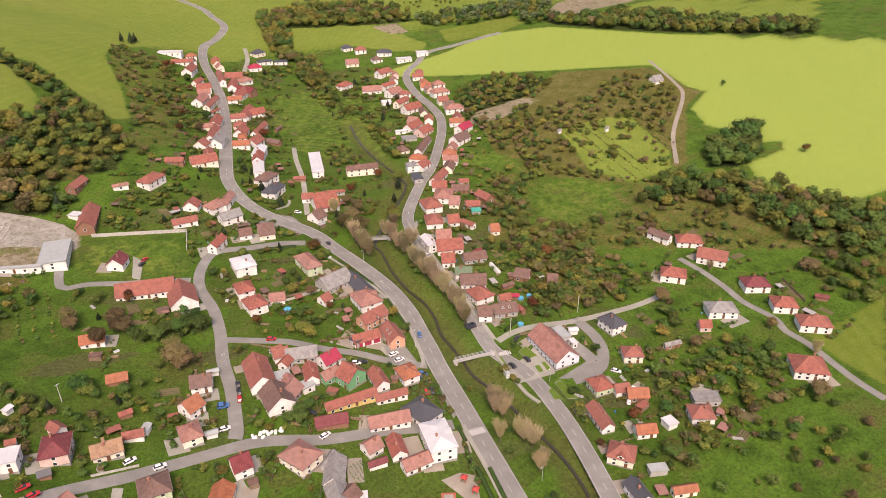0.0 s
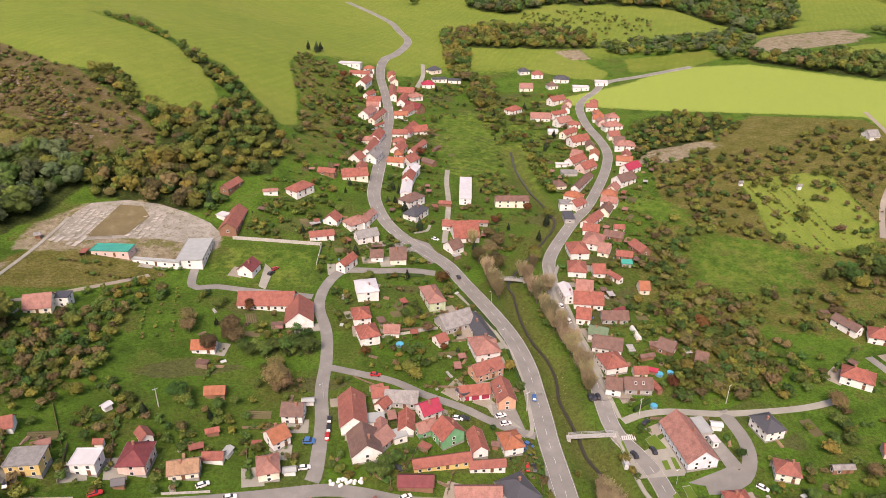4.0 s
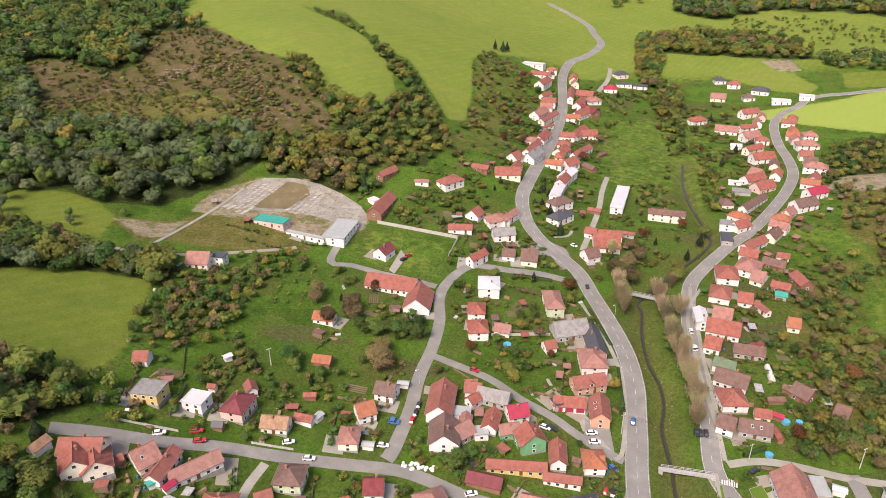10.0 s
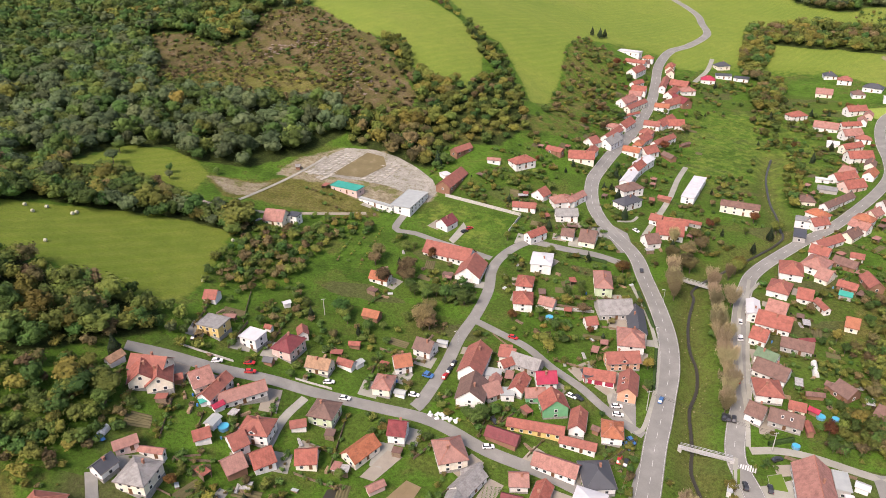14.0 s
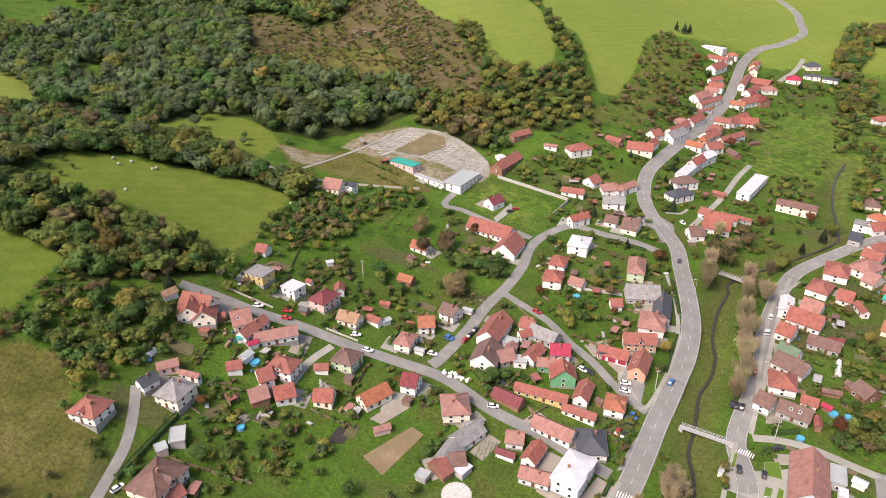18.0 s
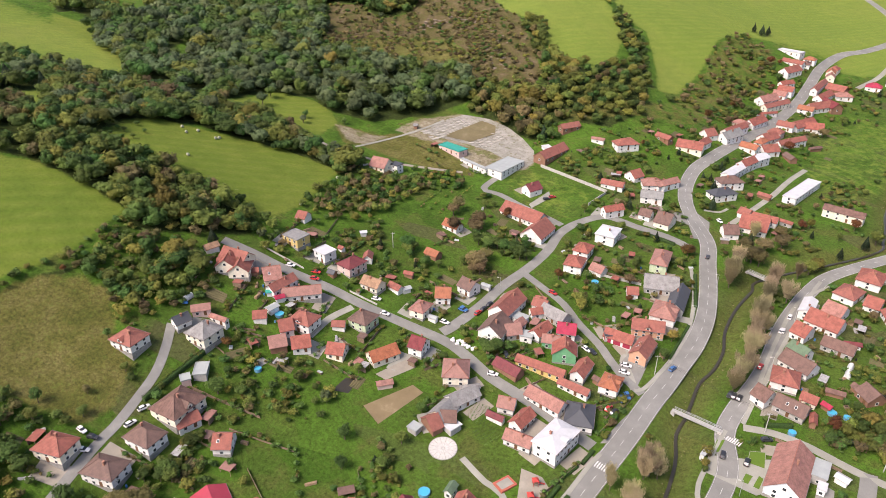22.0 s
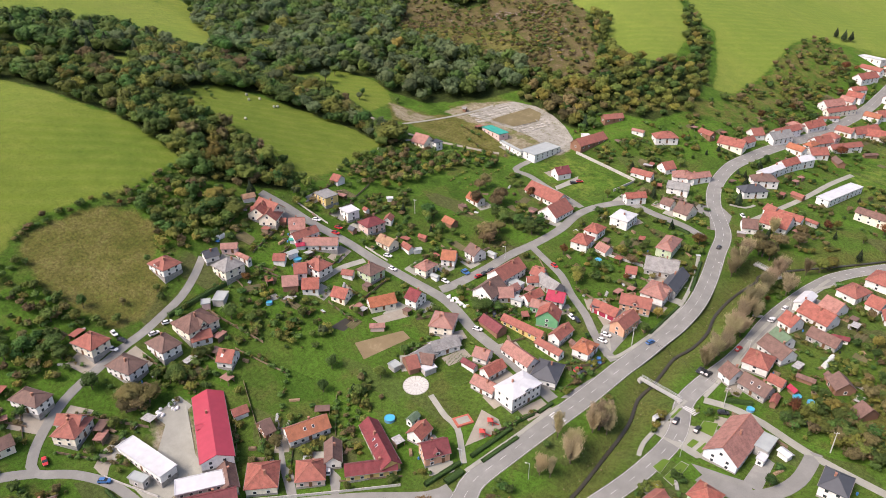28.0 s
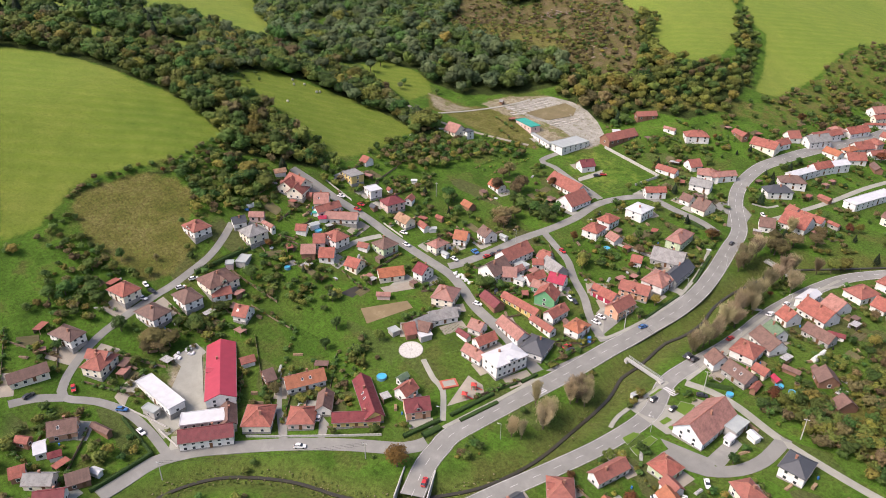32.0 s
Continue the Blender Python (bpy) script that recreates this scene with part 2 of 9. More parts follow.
HILLS = [
    hill(-212, 128, 28.86, 138),
    hill(-170, 510, 6.82, 96),
    hill(-64, 595, 27.34, 128),
    hill(-351, 266, -47.77, 170),
    hill(-117, 351, -16.98, 85),
    hill(-128, 212, -11.68, 85),
    hill(-64, 191, -11.84, 85),
    hill(-159, 42, -13.52, 96),
    hill(0, 446, -19.95, 117),
    hill(64, 276, -14.28, 96),
    hill(96, 128, -5.77, 96),
    hill(212, 266, -14.77, 117),
    hill(138, 552, -27.67, 128),
    hill(319, 446, -9.12, 159),
    hill(531, 372, 2.11, 234),
    hill(298, 744, 2.34, 191),
    hill(531, 797, -26.57, 276),
    hill(42, 808, -29.33, 212),
    hill(-372, 531, -16.36, 234),
    hill(-319, 903, 62.68, 276),
    hill(106, 1116, -16.64, 276),
    hill(638, 1169, 1.13, 319),
    hill(956, 638, -8.72, 372),
    hill(-584, 159, 116.30, 319),
    hill(0, 1488, 24.08, 372),
    hill(-638, 1275, 63.84, 372),
    hill(1169, 1381, -7.28, 425),
    hill(319, 64, -15.39, 170),
    hill(-42, 21, -45.24, 117),
    hill(-266, 351, 0.59, 96),
    hill(478, 106, -14.02, 212),
    hill(-276, -128, 10.59, 212),
    hill(212, -106, -18.58, 212),
    hill(1275, 106, -22.61, 425),
    hill(-159, 531, 3.34, 53),
    hill(-42, 457, 16.39, 64),
    hill(-149, 128, 7.43, 53),
    hill(-228, 489, -14.23, 48),
    hill(-11, 510, -11.02, 53),
    hill(88, 163, -3.80, 36),
]
BASE, SLOPE_X, SLOPE_Y = 24.950, 0.05327, 0.03155


def smooth_ground(x, y):
    z = BASE + SLOPE_X * x + SLOPE_Y * y
    for hx, hy, h, s in HILLS:
        z = z + h * np.exp(-((x - hx) ** 2 + (y - hy) ** 2) / (2 * s * s))
    return z


def spline(points, step=3.0):
    """A smooth line through the points, as places about a step apart."""
    p = np.array(points, float)
    p = np.vstack([2 * p[0] - p[1], p, 2 * p[-1] - p[-2]])
    out = []
    for a, b, c, d in zip(p, p[1:], p[2:], p[3:]):
        n = max(2, int(np.linalg.norm(c - b) / step))
        for t in np.arange(n) / n:
            out.append(0.5 * (2 * b + (c - a) * t + (2 * a - 5 * b + 4 * c - d) * t * t + (3 * b - a - 3 * c + d) * t ** 3))
    return np.array(out + [p[-2]])


def away(x, y, line):
    """The distance of places from a line of places."""
    x, y = np.asarray(x, float), np.asarray(y, float)
    best = np.full(x.shape, 1e9)
    for a, b in zip(line, line[1:]):
        d = b - a
        t = np.clip(((x - a[0]) * d[0] + (y - a[1]) * d[1]) / max(d @ d, 1e-9), 0, 1)
        best = np.minimum(best, np.hypot(x - a[0] - t * d[0], y - a[1] - t * d[1]))
    return best


def inside(x, y, poly):
    x, y = np.asarray(x, float), np.asarray(y, float)
    hit = np.zeros(x.shape, bool)
    for (ax, ay), (bx, by) in zip(poly, poly[1:] + poly[:1]):
        if ay != by:
            hit ^= ((ay > y) != (by > y)) & (x < (bx - ax) * (y - ay) / (by - ay) + ax)
    return hit


MAIN_ROAD = [(98, 954), (122, 906), (137, 861), (139, 822), (140, 778), (118, 728), (98, 696), (85, 646), (80, 596), (75, 554), (62, 494), (48, 441), (39, 407), (34, 385), (35, 359), (42, 337), (57, 310), (62, 287), (67, 262), (69.8, 240.5), (69.5, 221.3), (67.0, 205.2), (64.6, 190.8), (62.3, 179.1), (59.2, 157.8), (55.7, 137.9), (52.3, 117.9), (49.7, 101.4), (50.7, 95.3), (52.8, 86.2), (58.9, 74.1)]
SECOND_ROAD = [(382, 600), (329, 598), (294, 599), (271, 580), (252, 564), (240, 542), (229, 503), (223, 469), (215, 440), (200, 412), (179, 382), (160, 358), (143, 341), (117, 309), (108, 289), (102, 264), (98.9, 244.5), (97.7, 227.1), (95.3, 210.2), (90.7, 191.5), (89.3, 178.1), (93.3, 160.0), (90.6, 136.8), (85.2, 115.3), (77.7, 91.4), (74.8, 82.2)]
SIDE_ROAD = [(50, 299), (38, 303), (23, 304), (7, 306), (0, 301), (-7, 288), (-10, 274), (-9, 256), (-11, 237), (-15, 218), (-17, 199), (-21, 179), (-23, 174)]
CROSS_STREET = [(-123, 157), (-110, 161), (-94, 164), (-76, 168), (-58, 169), (-36, 170), (-19, 170), (-8, 167), (5.7, 161.3), (25.3, 156.8), (38.9, 152.4), (50.6, 149.0)]
BACK_STREET = [(-12, 232), (0, 226), (12.9, 219.2), (23.7, 209.4), (35.4, 201.0), (43.1, 193.5), (50.8, 187.1), (58.5, 182.8)]
QUARRY_LANE = [(-12, 284), (-24, 288), (-39, 292), (-54, 297), (-65, 299), (-62, 325), (-56, 337)]
SHORT_LANE = [(-61, 165), (-64, 153), (-64, 140)]
SOUTH_WEST_LANE = [(-104, 109), (-98, 100), (-93, 90), (-90, 78), (-88, 68), (-87, 59), (-82, 37), (-75, 24), (-67, 15), (-60, 12), (-52, 20), (-41, 26), (-28, 28), (-15, 28)]
SOUTH_STREET = [(-12, 4), (-13, 13), (-14, 23), (-10, 34), (-3, 44), (10, 59), (25, 73), (41.9, 86.1), (45.8, 93.2)]
WEST_SPUR = [(-60, 12), (-65, 4), (-67, -4)]
HILL_ROAD = [(199, 74), (200, 88), (205, 111), (205, 122), (209, 131), (208, 147), (211, 160), (213, 176), (213, 191)]
EAST_LANE = [(94.5, 183.9), (103.8, 185.5), (115.1, 184.0), (134.6, 176.9), (162.0, 171.5), (181.0, 171.2)]
HILL_TRACK = [(421, 425), (396, 370), (380, 347), (328, 306), (296, 272)]
FOREST_TRACK = [(-84, 309), (-108, 298), (-133, 285), (-149, 279), (-171, 279), (-194, 283), (-212, 279), (-240, 268)]
SCHOOL_LANE = [(63, 330), (78, 377), (86, 411), (93, 435)]
NEW_LANE = [(115, 624), (129, 660), (137, 695)]
HALL_DRIVE = [(106.8, 147.1), (113.0, 145.7), (121.3, 147.3), (128.5, 154.1), (132.5, 163.0), (133.6, 173.0), (133.6, 178.9)]
PARK_PATH = [(13.8, 122.2), (24.7, 117.3), (31.6, 115.4), (42.7, 104.3)]
BROOK = [(153, 474), (143, 436), (138, 397), (138, 377), (137, 360), (132, 342), (88, 292), (84, 277), (79.9, 257.2), (78.8, 238.6), (80.5, 225.2), (79.2, 212.0), (75.9, 201.7), (75.5, 189.4), (75.2, 180.7), (74.1, 171.9), (77.0, 157.8), (77.5, 136.6), (77.2, 114.2), (72.6, 95.4), (64.8, 82.2), (52, 67), (41, 60), (23, 52), (7, 39), (0, 26), (-2, 11)]

BROOK_LINE = spline(BROOK, 8)


def ground_at(x, y):
    x, y = np.asarray(x, float), np.asarray(y, float)
    z = smooth_ground(x, y)
    near = (x > -30) & (x < 190) & (y > -10) & (y < 520)
    if near.any():
        d = away(np.where(near, x, 1e4), np.where(near, y, 1e4), BROOK_LINE)
        z = z - 2.6 * np.clip((9.0 - d) / 7.0, 0, 1) ** 1.3
    return z


def gz(x, y):
    return float(ground_at(np.array([x]), np.array([y]))[0])


REGION = {}
REGION["MEADOW_WEST"] = [(-291, 78), (-265, 99), (-232, 116), (-206, 133), (-182, 138), (-158, 139), (-152, 112), (-154, 97), (-160, 71), (-159, 60), (-144, 38), (-144, 22)]
REGION["MEADOW_ORCHARD"] = [(-228, 199), (-224, 216), (-206, 226), (-187, 238), (-164, 252), (-134, 258), (-127, 227), (-122, 203), (-124, 184), (-141, 185), (-164, 184), (-189, 182), (-213, 170)]
REGION["PASTURE"] = [(-154, 58), (-153, 87), (-143, 100), (-130, 104), (-118, 97), (-113, 91), (-100, 88), (-93, 71), (-97, 61), (-126, 52), (-144, 53)]
REGION["MEADOW_RIDGE"] = [(-259, 645), (-256, 696), (-186, 717), (-145, 660), (-81, 586), (-59, 536), (-53, 501), (-58, 467), (-72, 458), (-106, 481), (-121, 510), (-159, 528), (-219, 593)]
REGION["MEADOW_NORTH"] = [(-140, 727), (-83, 596), (-62, 575), (-34, 568), (-18, 538), (11, 648), (60, 684), (119, 735), (142, 819), (129, 868), (48, 885), (1, 919)]
REGION["MEADOW_BEND"] = [(145, 772), (181, 785), (167, 698), (118, 653), (92, 645), (101, 688)]
REGION["MEADOW_FAR"] = [(196, 724), (256, 743), (293, 713), (308, 625), (294, 608), (271, 623), (231, 684), (189, 694)]
REGION["MEADOW_EAST"] = [(217, 580), (304, 586), (370, 605), (433, 582), (497, 472), (619, 332), (645, 302), (367, 145), (368, 176), (342, 179), (334, 193), (317, 225), (332, 246), (364, 245), (374, 253), (363, 259), (382, 278), (357, 286), (354, 301), (368, 328), (400, 343), (397, 360), (407, 390), (412, 416), (348, 462), (290, 509), (270, 529)]
REGION["MEADOW_GLADE"] = [(-227, 271), (-236, 318), (-208, 327), (-188, 322), (-174, 309), (-170, 284), (-194, 285), (-212, 281)]
REGION["MEADOW_CORNER"] = [(-480, 334), (-443, 338), (-401, 329), (-335, 288), (-311, 230), (-347, 237)]
REGION["MEADOW_TERRACE"] = [(268, 361), (307, 356), (326, 349), (305, 286), (286, 267), (256, 269), (243, 297)]
REGION["BARE_YARD"] = [(-142, 353), (-123, 373), (-93, 377), (-67, 361), (-52, 345), (-53, 333), (-65, 319), (-92, 321), (-112, 332), (-145, 331)]
REGION["BARE_STRIP"] = [(223, 413), (241, 430), (288, 430), (294, 416), (244, 404)]
REGION["BARE_DEPOT"] = [(-24, 33), (-53, 49), (-53, 64), (-31, 52), (-20, 58), (-11, 52), (-18, 34)]
REGION["BARE_PLOT"] = [(287, 716), (316, 711), (311, 670), (291, 679)]
REGION["WOOD_70"] = [(-310, 512), (-259, 537), (-235, 502), (-243, 461), (-273, 465)]
REGION["WOOD_76"] = [(-209, 496), (-196, 537), (-161, 511), (-138, 476), (-119, 437), (-115, 414), (-138, 425), (-168, 460)]
REGION["WOOD_77"] = [(121, 196), (143, 220), (178, 270), (196, 268), (191, 234), (160, 184), (139, 186)]
REGION["WOOD_78"] = [(-157, 56), (-158, 82), (-156, 107), (-157, 137), (-150, 138), (-149, 106), (-151, 81), (-151, 54)]
REGION["WOOD_79"] = [(-154, 677), (-128, 651), (-80, 600), (-72, 584), (-82, 576), (-121, 612)]
REGION["ROUGH_SLOPE"] = [(-61, 405), (-33, 439), (-6, 457), (-2, 616), (23, 664), (55, 632), (38, 522), (21, 445), (-18, 421), (-50, 389)]
REGION["LAWN_WALLED"] = [(-64, 313), (-49, 339), (-4, 329), (-10, 288), (-40, 292)]
REGION["WOOD_71"] = [(-122, 205), (-136, 230), (-134, 262), (-126, 294), (-109, 306), (-85, 303), (-73, 295), (-82, 269), (-101, 274), (-96, 247), (-109, 222)]
REGION["WOOD_72"] = [(-137, 100), (-126, 121), (-105, 125), (-112, 108), (-119, 94), (-129, 85)]
REGION["WOOD_73"] = [(-132, 48), (-131, 52), (-117, 55), (-103, 63), (-96, 65), (-99, 58), (-104, 45), (-109, 38), (-119, 40)]
REGION["WOOD_74"] = [(-112, 32), (-105, 40), (-94, 43), (-86, 36), (-97, 24)]
REGION["WOOD_75"] = [(-65, 57), (-67, 67), (-66, 76), (-65, 83), (-52, 74), (-53, 69)]
REGION["RIDGE"] = [(-333, 515), (-306, 523), (-273, 507), (-253, 526), (-260, 579), (-217, 591), (-160, 544), (-114, 479), (-88, 440), (-88, 424), (-104, 415), (-121, 420), (-153, 419), (-195, 421), (-237, 420), (-273, 423)]
REGION["PASTURE_SHELF"] = [(-266, 456), (-243, 484), (-215, 485), (-188, 477), (-150, 450), (-171, 435), (-206, 434), (-246, 415)]
REGION["EAST_SLOPE"] = [(198, 342), (272, 366), (315, 340), (297, 265), (304, 234), (341, 174), (344, 161), (309, 139), (131, 252)]
REGION["WOOD_1"] = [(-448, 349), (-436, 386), (-469, 437), (-337, 517), (-304, 469), (-257, 450), (-220, 478), (-143, 436), (-122, 391), (-138, 362), (-163, 328), (-192, 321), (-210, 329), (-232, 312), (-236, 276), (-260, 283), (-306, 322), (-366, 368), (-324, 279), (-378, 304)]
REGION["WOOD_2"] = [(-343, 235), (-303, 241), (-246, 256), (-220, 277), (-214, 289), (-162, 271), (-135, 283), (-125, 267), (-133, 250), (-152, 251), (-185, 237), (-210, 229), (-225, 199), (-218, 173), (-248, 168)]
REGION["WOOD_3"] = [(-244, 165), (-208, 166), (-184, 178), (-160, 180), (-138, 181), (-121, 181), (-119, 168), (-144, 133), (-165, 135), (-184, 135), (-201, 132)]
REGION["WOOD_4"] = [(-160, 521), (-128, 505), (-107, 491), (-99, 469), (-74, 455), (-59, 440), (-57, 405), (-69, 390), (-63, 384), (-61, 364), (-83, 368), (-104, 376), (-115, 390), (-115, 415), (-94, 414), (-84, 424), (-101, 443), (-123, 465)]
REGION["WOOD_5"] = [(-85, 597), (-69, 582), (-47, 552), (-25, 501), (-38, 504), (-63, 539), (-85, 584)]
REGION["WOOD_6"] = [(-410, 683), (-271, 688), (-258, 632), (-267, 581), (-246, 524), (-268, 516), (-292, 510), (-319, 510)]
REGION["WOOD_7"] = [(-108, 155), (-104, 172), (-127, 250), (-122, 267), (-95, 286), (-89, 270), (-92, 250), (-89, 233), (-102, 210), (-108, 191), (-115, 182)]
REGION["WOOD_8"] = [(254, 476), (284, 499), (317, 476), (331, 446), (294, 419), (244, 410), (225, 418)]
REGION["WOOD_9"] = [(293, 398), (332, 394), (368, 421), (397, 393), (380, 352), (353, 318), (321, 302), (318, 313), (319, 345), (293, 349), (268, 361), (242, 373), (216, 368), (223, 389), (259, 397)]
REGION["WOOD_10"] = [(234, 253), (262, 257), (289, 264), (292, 248), (311, 247), (318, 235), (310, 223), (321, 209), (330, 191), (332, 173), (354, 168), (303, 137), (274, 156), (280, 179), (274, 204), (267, 236), (242, 236)]
REGION["WOOD_11"] = [(306, 257), (328, 275), (365, 284), (379, 273), (353, 249), (323, 245)]
REGION["WOOD_12"] = [(444, 600), (529, 574), (556, 521), (574, 454), (628, 405), (590, 379), (534, 432), (475, 514), (443, 579)]
REGION["WOOD_13"] = [(188, 811), (265, 842), (333, 782), (347, 737), (338, 703), (234, 744), (180, 764)]
REGION["WOOD_14"] = [(254, 931), (278, 1017), (500, 970), (722, 885), (585, 706), (518, 686), (513, 768), (512, 854), (440, 909), (369, 927), (300, 890)]
REGION["WOOD_15"] = [(136, 243), (166, 274), (186, 273), (183, 247), (162, 228)]
REGION["WOOD_16"] = [(163, 158), (178, 129), (190, 112), (162, 91), (138, 89), (108, 90), (121, 117)]
REGION["WOOD_17"] = [(-149, 103), (-151, 138), (-144, 165), (-117, 147), (-103, 115), (-122, 111), (-119, 89)]
REGION["WOOD_18"] = [(-139, 103), (-136, 124), (-133, 141), (-121, 148), (-111, 132), (-110, 115), (-120, 99)]
REGION["WOOD_19"] = [(176, 658), (187, 628), (174, 553), (157, 491), (153, 508), (160, 617)]
REGION["WOOD_20"] = [(11, 626), (41, 614), (33, 533), (16, 454), (0, 481), (1, 583)]
REGION["WOOD_21"] = [(130, 89), (195, 98), (190, 69), (150, 46), (103, 76)]
REGION["MEADOW_STRIP"] = [(-76, 609), (-48, 569), (-26, 520), (-14, 479), (-2, 490), (3, 556), (2, 633), (-19, 672), (-50, 683)]
REGION["WOOD_22"] = [(-8, 645), (17, 670), (41, 640), (53, 565), (39, 515), (15, 490), (-7, 456), (5, 543)]
REGION["WOOD_23"] = [(-73, 389), (-54, 382), (-46, 368), (-52, 356), (-68, 372)]
REGION["WOOD_24"] = [(-33, 365), (-12, 375), (7, 376), (3, 355), (-19, 353)]
REGION["WOOD_28"] = [(-32, 3), (-39, 21), (-23, 24), (-11, 13), (-11, 3), (-21, 1)]
REGION["WOOD_29"] = [(5, 18), (3, 28), (23, 44), (33, 46)]
REGION["WOOD_30"] = [(126, 196), (146, 241), (167, 169), (148, 171), (135, 179)]
REGION["WOOD_31"] = [(162, 294), (230, 324), (149, 179), (132, 187), (128, 207), (139, 248)]
REGION["WOOD_32"] = [(217, 454), (326, 499), (230, 324), (203, 352), (229, 389)]
REGION["WOOD_35"] = [(148, 458), (173, 472), (164, 427), (138, 358), (135, 379)]
REGION["WOOD_37"] = [(-145, 187), (-130, 185), (-114, 184), (-109, 170), (-121, 169), (-123, 159), (-127, 154)]
REGION["WOOD_40"] = [(-156, 49), (-157, 61), (-152, 77), (-150, 95), (-147, 110), (-152, 136), (-147, 134), (-143, 111), (-144, 96), (-147, 77), (-151, 60)]
REGION["WOOD_41"] = [(-140, 21), (-140, 30), (-146, 44), (-142, 52), (-131, 49), (-119, 57), (-117, 55), (-137, 20)]
REGION["WOOD_42"] = [(-77, 107), (-73, 118), (-48, 119), (-42, 105), (-53, 92), (-54, 78), (-68, 81), (-67, 95)]
REGION["WOOD_43"] = [(-76, 180), (-78, 266), (-51, 264), (-17, 253), (-16, 228), (-40, 225), (-61, 215), (-73, 205)]
REGION["WOOD_44"] = [(-436, 329), (-448, 370), (-404, 359), (-350, 324), (-309, 319), (-257, 288), (-260, 264), (-294, 260), (-358, 293), (-410, 312)]
REGION["WOOD_45"] = [(-523, 368), (-507, 398), (-461, 389), (-436, 386), (-448, 349), (-477, 352), (-479, 335)]
REGION["WOOD_46"] = [(-586, 610), (-323, 610), (-271, 611), (-224, 602), (-223, 580), (-252, 566), (-257, 544), (-240, 504), (-242, 481), (-262, 473), (-267, 438), (-274, 416), (-308, 420), (-343, 420), (-371, 419), (-406, 408)]
REGION["WOOD_47"] = [(-122, 221), (-120, 252), (-105, 257), (-98, 287), (-90, 282), (-90, 232), (-98, 218), (-111, 211)]
REGION["WOOD_48"] = [(169, 320), (205, 352), (227, 351), (223, 324), (189, 295), (165, 297)]
REGION["WOOD_49"] = [(141, 222), (171, 214), (194, 194), (174, 170), (147, 175), (139, 191), (130, 200)]
REGION["WOOD_50"] = [(132, 128), (152, 130), (178, 129), (192, 121), (177, 109), (149, 105), (132, 101), (130, 107)]
REGION["WOOD_51"] = [(-328, 51), (-337, 93), (-346, 118), (-290, 131), (-272, 163), (-264, 171), (-200, 138), (-214, 129), (-238, 119), (-259, 107), (-276, 93), (-287, 77), (-302, 44)]
REGION["WOOD_52"] = [(-390, 65), (-393, 156), (-396, 195), (-392, 226), (-328, 230), (-286, 207), (-286, 169), (-299, 153), (-330, 135), (-346, 109), (-353, 98), (-344, 55)]
REGION["WOOD_53"] = [(-44, 14), (-31, 22), (-18, 25), (-11, 13), (-13, -2), (-27, -6), (-23, 9)]
REGION["WOOD_54"] = [(-121, 25), (-118, 43), (-100, 44), (-96, 26), (-106, 16)]
REGION["WOOD_55"] = [(-81, 49), (-81, 62), (-64, 64), (-54, 62), (-56, 50), (-67, 45)]
REGION["WOOD_56"] = [(3, 619), (22, 664), (50, 636), (55, 564), (46, 495), (30, 434), (8, 414), (-8, 410), (-10, 456), (2, 517), (12, 562)]
REGION["MEADOW_TOP"] = [(492, 594), (599, 604), (677, 532), (585, 469), (552, 532)]
REGION["MEADOW_EDGE"] = [(586, 469), (675, 525), (722, 472), (624, 403), (600, 436)]
REGION["LAWN_SLOPE"] = [(196, 305), (221, 304), (243, 282), (247, 267), (226, 248), (191, 245), (173, 262)]
REGION["MEADOW_CORNER_EAST"] = [(210, 114), (231, 114), (269, 116), (207, 78), (206, 98)]
REGION["WOOD_57"] = [(266, 159), (302, 136), (261, 112), (252, 118), (246, 133)]
REGION["PASTURE_SOUTH"] = [(-150, 87), (-144, 97), (-132, 98), (-112, 90), (-105, 86), (-98, 80), (-95, 65), (-106, 62), (-116, 57)]
REGION["WOOD_58"] = [(-167, 533), (-115, 512), (-106, 480), (-70, 461), (-39, 508), (-25, 501), (-10, 434), (-24, 401), (-52, 392), (-71, 380), (-116, 378), (-137, 422), (-120, 452)]
REGION["PASTURE_KNOLL"] = [(229, 403), (345, 458), (408, 412), (399, 345), (366, 330), (301, 268), (252, 272), (220, 300), (209, 357)]
REGION["PASTURE_SLOPE"] = [(305, 423), (336, 449), (363, 438), (355, 415), (328, 404)]
REGION["WOOD_59"] = [(164, 218), (190, 206), (183, 168), (177, 153), (159, 154), (150, 173), (137, 196)]
REGION["WOOD_60"] = [(150, 146), (176, 140), (187, 117), (176, 101), (142, 99), (134, 114), (143, 130)]
REGION["WOOD_61"] = [(127, 97), (150, 99), (168, 88), (168, 65), (147, 66), (143, 85), (127, 87)]
REGION["LAWN_PADDOCK"] = [(175, 374), (209, 371), (219, 338), (210, 319), (187, 336), (167, 352)]
REGION["PASTURE_QUARRY"] = [(-178, 310), (-150, 316), (-132, 340), (-115, 338), (-93, 324), (-74, 308), (-97, 302), (-120, 297), (-143, 296), (-156, 290)]
REGION["BARE_RUBBLE"] = [(-176, 309), (-152, 313), (-143, 320), (-145, 300), (-156, 295)]
REGION["BARE_PLOUGHED"] = [(480, 643), (514, 672), (562, 677), (620, 672), (630, 646), (587, 614), (517, 612), (464, 606)]
REGION["WOOD_62"] = [(626, 650), (791, 520), (730, 477), (690, 540), (626, 600)]
REGION["LAWN_DEPOT"] = [(-60, 87), (-57, 105), (-37, 102), (-20, 99), (-18, 85), (-33, 77), (-47, 80)]
